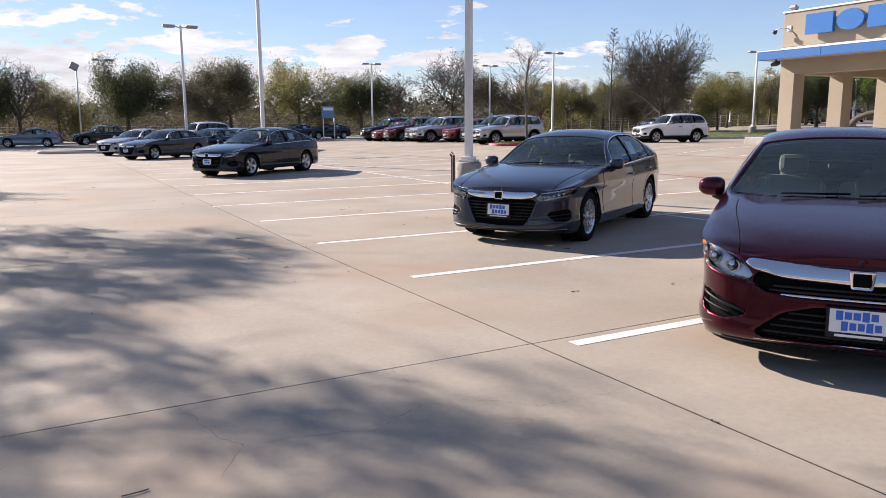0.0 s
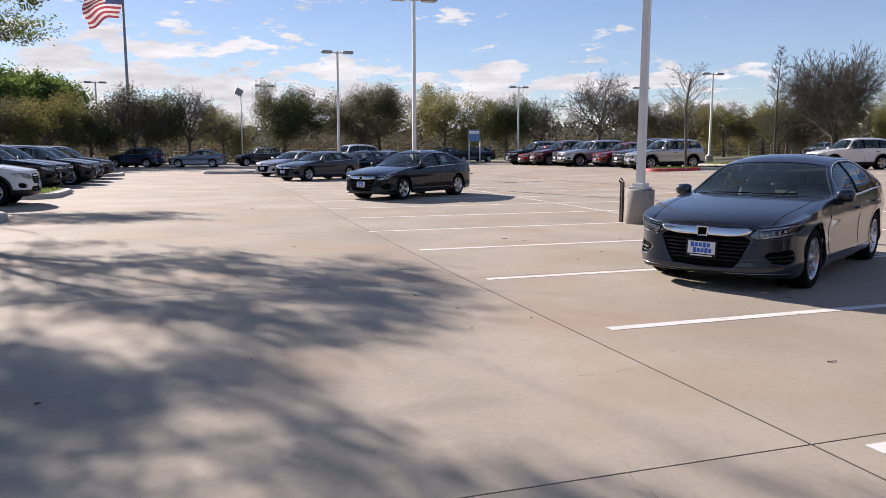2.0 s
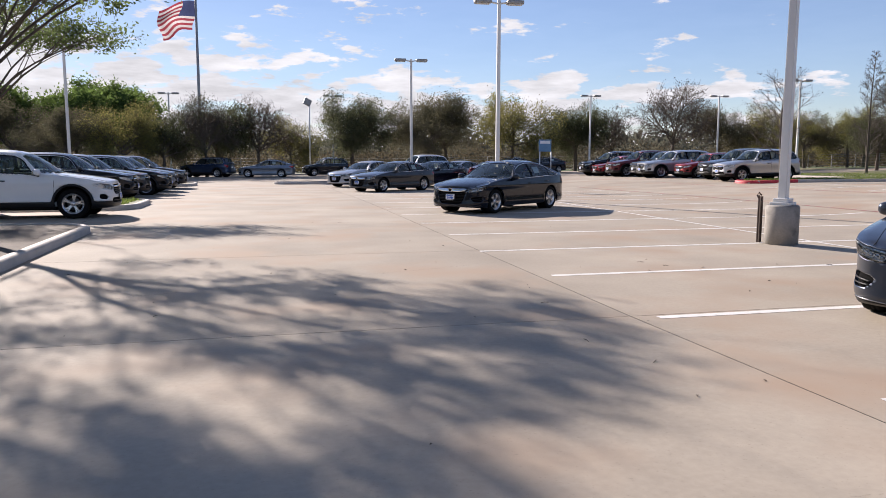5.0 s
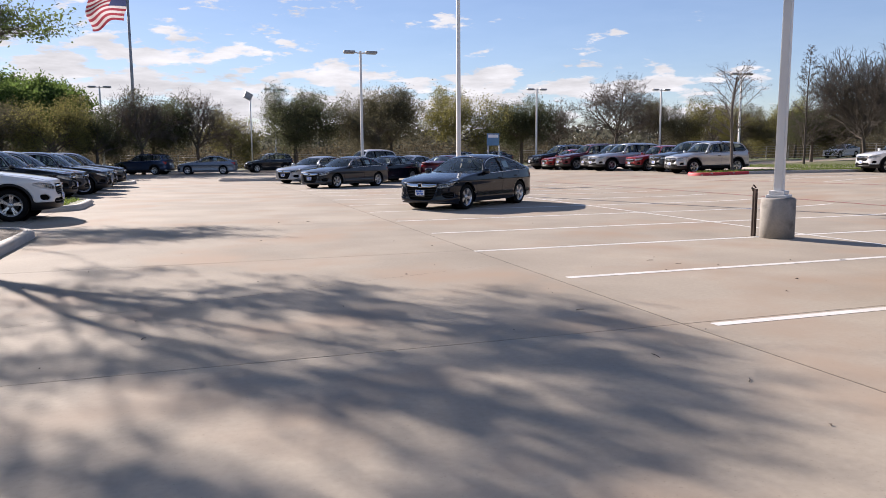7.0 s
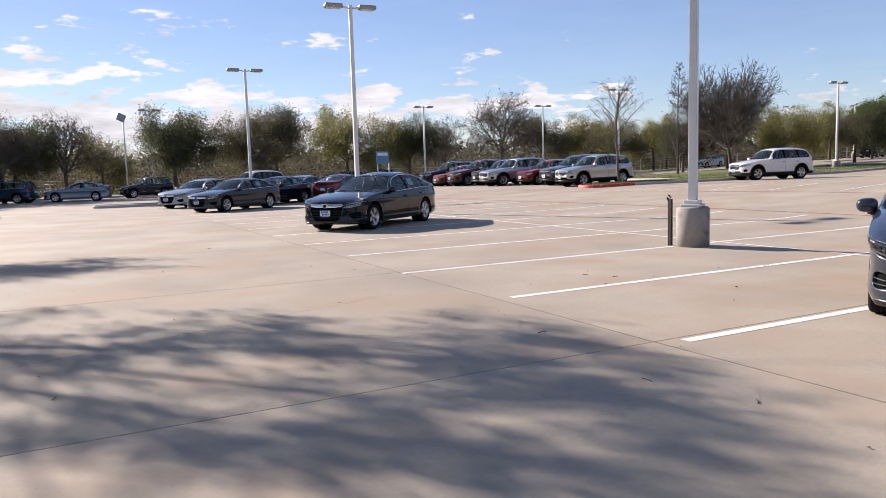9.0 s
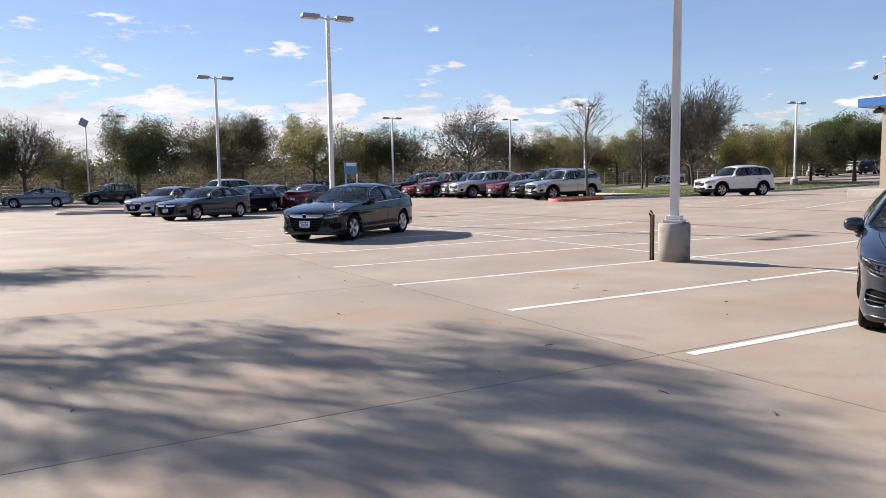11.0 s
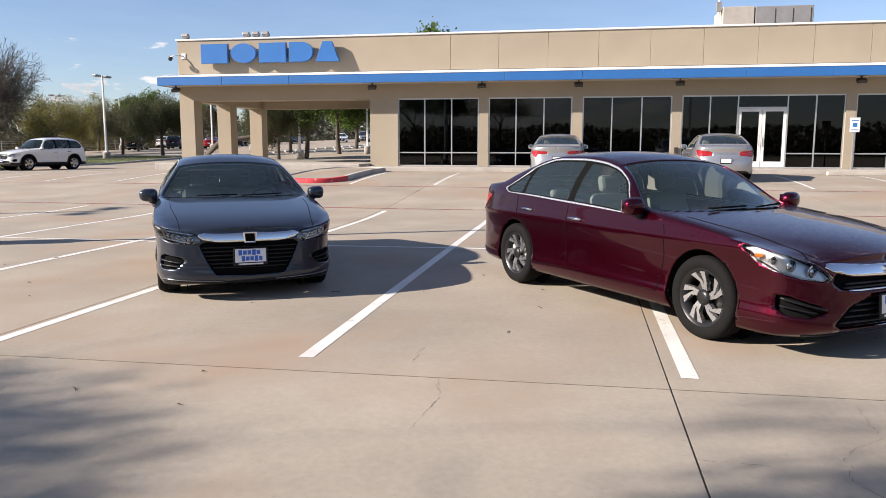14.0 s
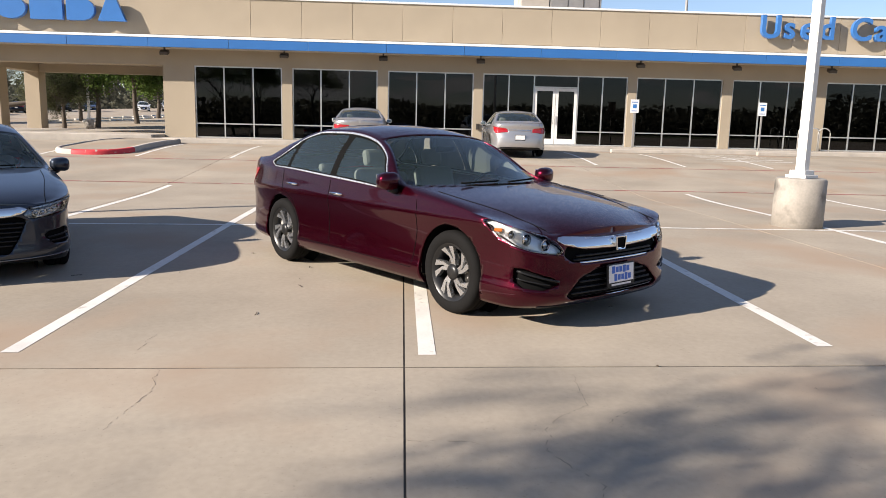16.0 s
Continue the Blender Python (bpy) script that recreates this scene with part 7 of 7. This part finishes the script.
part("box", box(-0.10, -0.07, -0.12, 0, 0.07, 0.12, 0.01), DARK_METAL, bx)

# ---- flag, far sign, fence ----
fp = thing("flagpole", "tall grey flagpole with a striped flag flying", "flagpole", at=pose(-6.2, 76, ground_z(-6.2, 76)))
part("pole", lathe([(0.16, 0), (0.14, 6), (0.09, 19.2)], 12), LAMP_GREY, fp)
FLAG_R, FLAG_W, FLAG_B = leaf_mat("flag_red", (0.24, 0.045, 0.06), 0.02), leaf_mat("flag_white", (0.46, 0.43, 0.43), 0.02), leaf_mat("flag_blue", (0.04, 0.05, 0.11), 0.02)


def flag_point(u, v):
    """u along the fly, v down the hoist."""
    sag = 0.9 * u * u
    return Vector((-0.12 - 3.1 * u + 0.25 * math.sin(5 * v + 3 * u), 0.55 * math.sin(7 * u + 2.0 * v) * u + 0.2 * math.sin(9 * v) * u, 15.75 - 2.6 * v - sag * 1.0 + 0.3 * math.sin(6 * u) * u))


for i in range(13):
    u0 = 0.4 if i < 7 else 0.0
    bm = bmesh.new()
    n = 24
    g = [[bm.verts.new(flag_point(u0 + (1 - u0) * k / n, (i + w) / 13)) for w in (0, 1)] for k in range(n + 1)]
    for k in range(n):
        bm.faces.new((g[k][0], g[k][1], g[k + 1][1], g[k + 1][0])).smooth = True
    part("stripe", bm, FLAG_R if i % 2 == 0 else FLAG_W, fp)
bm = bmesh.new()
g = [[bm.verts.new(flag_point(0.4 * k / 10, 7 / 13 * j / 8)) for j in range(9)] for k in range(11)]
for k in range(10):
    for j in range(8):
        bm.faces.new((g[k][j], g[k][j + 1], g[k + 1][j + 1], g[k + 1][j])).smooth = True
part("canton", bm, FLAG_B, fp)
SIGN_FADED = mat("faded_blue_sign", (0.10, 0.22, 0.36), 0.5)
fs_ = thing("lot_sign", "small blue sign on two posts at the lot's edge", "sign", at=pose(22.4, 62, ground_z(22.4, 62)))
part("panel", box(-0.5, -0.04, 1.9, 0.6, 0.04, 2.9, 0.02), SIGN_FADED, fs_)
part("panel_face", box(-0.4, -0.046, 2.55, 0.5, -0.041, 2.8), PLATE, fs_)
for xx in (-0.4, 0.6):
    part("post", lathe([(0.05, -0.1), (0.05, 1.9)], 8), POLE, fs_).matrix_basis = pose(xx, 0, 0)
fence = thing("fence", "low grey rail fence along the far edge of the lot", "fence")
for k in range(40):
    x = -8 + 2.6 * k
    y = 81 - max(0.0, x - 55) * 0.3
    part("post", box(x - 0.04, y - 0.04, ground_z(x, y) - 0.2, x + 0.04, y + 0.04, ground_z(x, y) + 1.5), LAMP_GREY, fence)
    x2 = x + 2.6
    y2 = 81 - max(0.0, x2 - 55) * 0.3
    for zz in (0.15, 0.5, 0.85, 1.2, 1.45):
        part("rail", tube(bmesh.new(), [(x, y, ground_z(x, y) + zz), (x2, y2, ground_z(x2, y2) + zz)], 0.02, 4), LAMP_GREY, fence)
tk = thing("leaning_tree", "dark leaning tree trunk behind the portico columns", "tree")
part("trunk", tube(bmesh.new(), [(46, 30.4, 0.3), (46, 30.05, 1.2), (46, 29.35, 1.75), (46, 28.7, 2.0), (46.2, 26.9, 2.25), (46.4, 26.2, 2.6)], [0.24, 0.2, 0.18, 0.17, 0.14, 0.1], 10), BARK, tk)
for k in range(14):
    x, y = 66 + 2.6 * k, 31.5 - 0.15 * k
    for dy in (0, 3.2):
        tagged(part("wheel_stop", box(-0.1, -0.9, 0, 0.1, 0.9, 0.15, 0.03), LINE_THIN, None), "white wheel stop in the far lot", "wheel stop", "far wheel stops").matrix_basis = pose(x, y + dy, ground_z(x, y + dy), 0, 0, 80)

# ---- paving slabs ----
random.seed(5)
for i in range(len(SLAB_X) - 1):
    for j in range(len(SLAB_Y) - 1):
        x0, y0, SLX, SLY = SLAB_X[i], SLAB_Y[j], SLAB_X[i + 1] - SLAB_X[i], SLAB_Y[j + 1] - SLAB_Y[j]
        g, h = 0.010, 0.006
        bm = bmesh.new()
        n = 10
        vs = [[bm.verts.new((x, y, ground_z(x, y))) for y in (y0 + h, *[y0 + SLY * k / n for k in range(1, n)], y0 + SLY - h)] for x in (x0 + g, *[x0 + SLX * k / n for k in range(1, n)], x0 + SLX - g)]
        for a in range(n):
            for b in range(n):
                bm.faces.new((vs[a][b], vs[a + 1][b], vs[a + 1][b + 1], vs[a][b + 1]))
        rim = [v[0] for v in vs] + vs[-1][1:] + [v[-1] for v in vs[-2::-1]] + vs[0][-2:0:-1]
        low = [bm.verts.new(v.co - Vector((0, 0, 0.04))) for v in rim]
        for k in range(len(rim)):
            q = (k + 1) % len(rim)
            bm.faces.new((rim[q], rim[k], low[k], low[q]))
        part("slab", bm, CONCRETE, pavement)

# ---- cracks and litter ----
CRACK = mat("crack_dirt", (0.12, 0.10, 0.08), 0.9, var=0.2)


def crack(line, seed, w=0.0022):
    """A hairline that wanders from point to point."""
    g = random.Random(seed)
    bm, prev = bmesh.new(), None
    pts = []
    for (ax, ay), (bx, by) in zip(line, line[1:]):
        n = max(3, int(math.hypot(bx - ax, by - ay) / 0.03))
        pts += [(ax + (bx - ax) * k / n, ay + (by - ay) * k / n) for k in range(n)]
    pts.append(line[-1])
    off = 0.0
    for k, (x, y) in enumerate(pts):
        q, r = pts[max(0, k - 1)], pts[min(len(pts) - 1, k + 1)]
        L = math.hypot(r[0] - q[0], r[1] - q[1])
        nx, ny = -(r[1] - q[1]) / L, (r[0] - q[0]) / L
        off = off * 0.8 + g.gauss(0, 0.009)
        f = k / (len(pts) - 1)
        ww = w * g.uniform(0.35, 1.4) * (1 - abs(2 * f - 1) ** 4 * 0.8)
        x, y = x + nx * off, y + ny * off
        row = [bm.verts.new((x + nx * t * ww, y + ny * t * ww, ground_z(x, y) + 0.0015)) for t in (-0.5, 0.5)]
        if prev and (k < 3 or g.random() > 0.22):
            bm.faces.new((prev[0], prev[1], row[1], row[0]))
        prev = row
    bm.normal_update()
    if bm.faces[:][0].normal.z < 0:
        bmesh.ops.reverse_faces(bm, faces=bm.faces[:])
    return tagged(part("crack", bm, CRACK, pavement))


for k, line in enumerate((
    [(2.9, 5.54), (2.52, 5.46), (2.19, 5.49), (1.93, 5.54)],
    [(3.61, 5.78), (3.15, 5.79)],
    [(0.5, 4.19), (0.62, 3.57), (0.72, 3.37), (0.55, 3.06)],
    [(0.72, 3.37), (1.06, 3.29), (1.33, 3.22), (1.68, 3.39), (1.92, 3.35), (2.25, 3.08), (2.77, 3.04)],
    [(1.86, 4.15), (1.75, 3.69)],
    [(2.18, 2.84), (1.99, 3.05)],
    [(-4.5, 10.65), (-2.4, 11.4), (-0.5, 12.07), (2.3, 13.02), (2.84, 13.2)],
)):
    crack(line, 40 + k, 0.007 if k == 6 else 0.0033)
LITTER = mat("dead_leaf", (0.07, 0.05, 0.035), 0.8, var=0.3, per_object=0.3)
rng = random.Random(77)
for k in range(70):
    x, y = rng.uniform(-2.5, 7.5), rng.uniform(1.2, 13)
    if k > 45:
        x, y = rng.uniform(-4.2, 8), rng.uniform(10, 22)
    s = rng.uniform(0.010, 0.026)
    bm = bmesh.new()
    twig = rng.random() < 0.3
    if twig:
        tube(bm, [(-s * 2, 0, 0.004), (0, s * 0.3, 0.006), (s * 2.2, 0, 0.004)], 0.003, 4)
    else:
        v = [bm.verts.new(p) for p in ((-s, 0, 0.002), (-s * 0.2, s * 0.5, 0.012), (s, 0, 0.004), (s * 0.1, -s * 0.5, 0.010))]
        bm.faces.new((v[0], v[1], v[2], v[3]))
    tagged(part("twig" if twig else "leaf", bm, LITTER, None), "dry brown twig lying on the concrete" if twig else "curled dead leaf lying on the concrete", "litter", "leaf litter").matrix_basis = pose(x, y, ground_z(x, y) + 0.001, 0, 0, rng.uniform(0, 360))
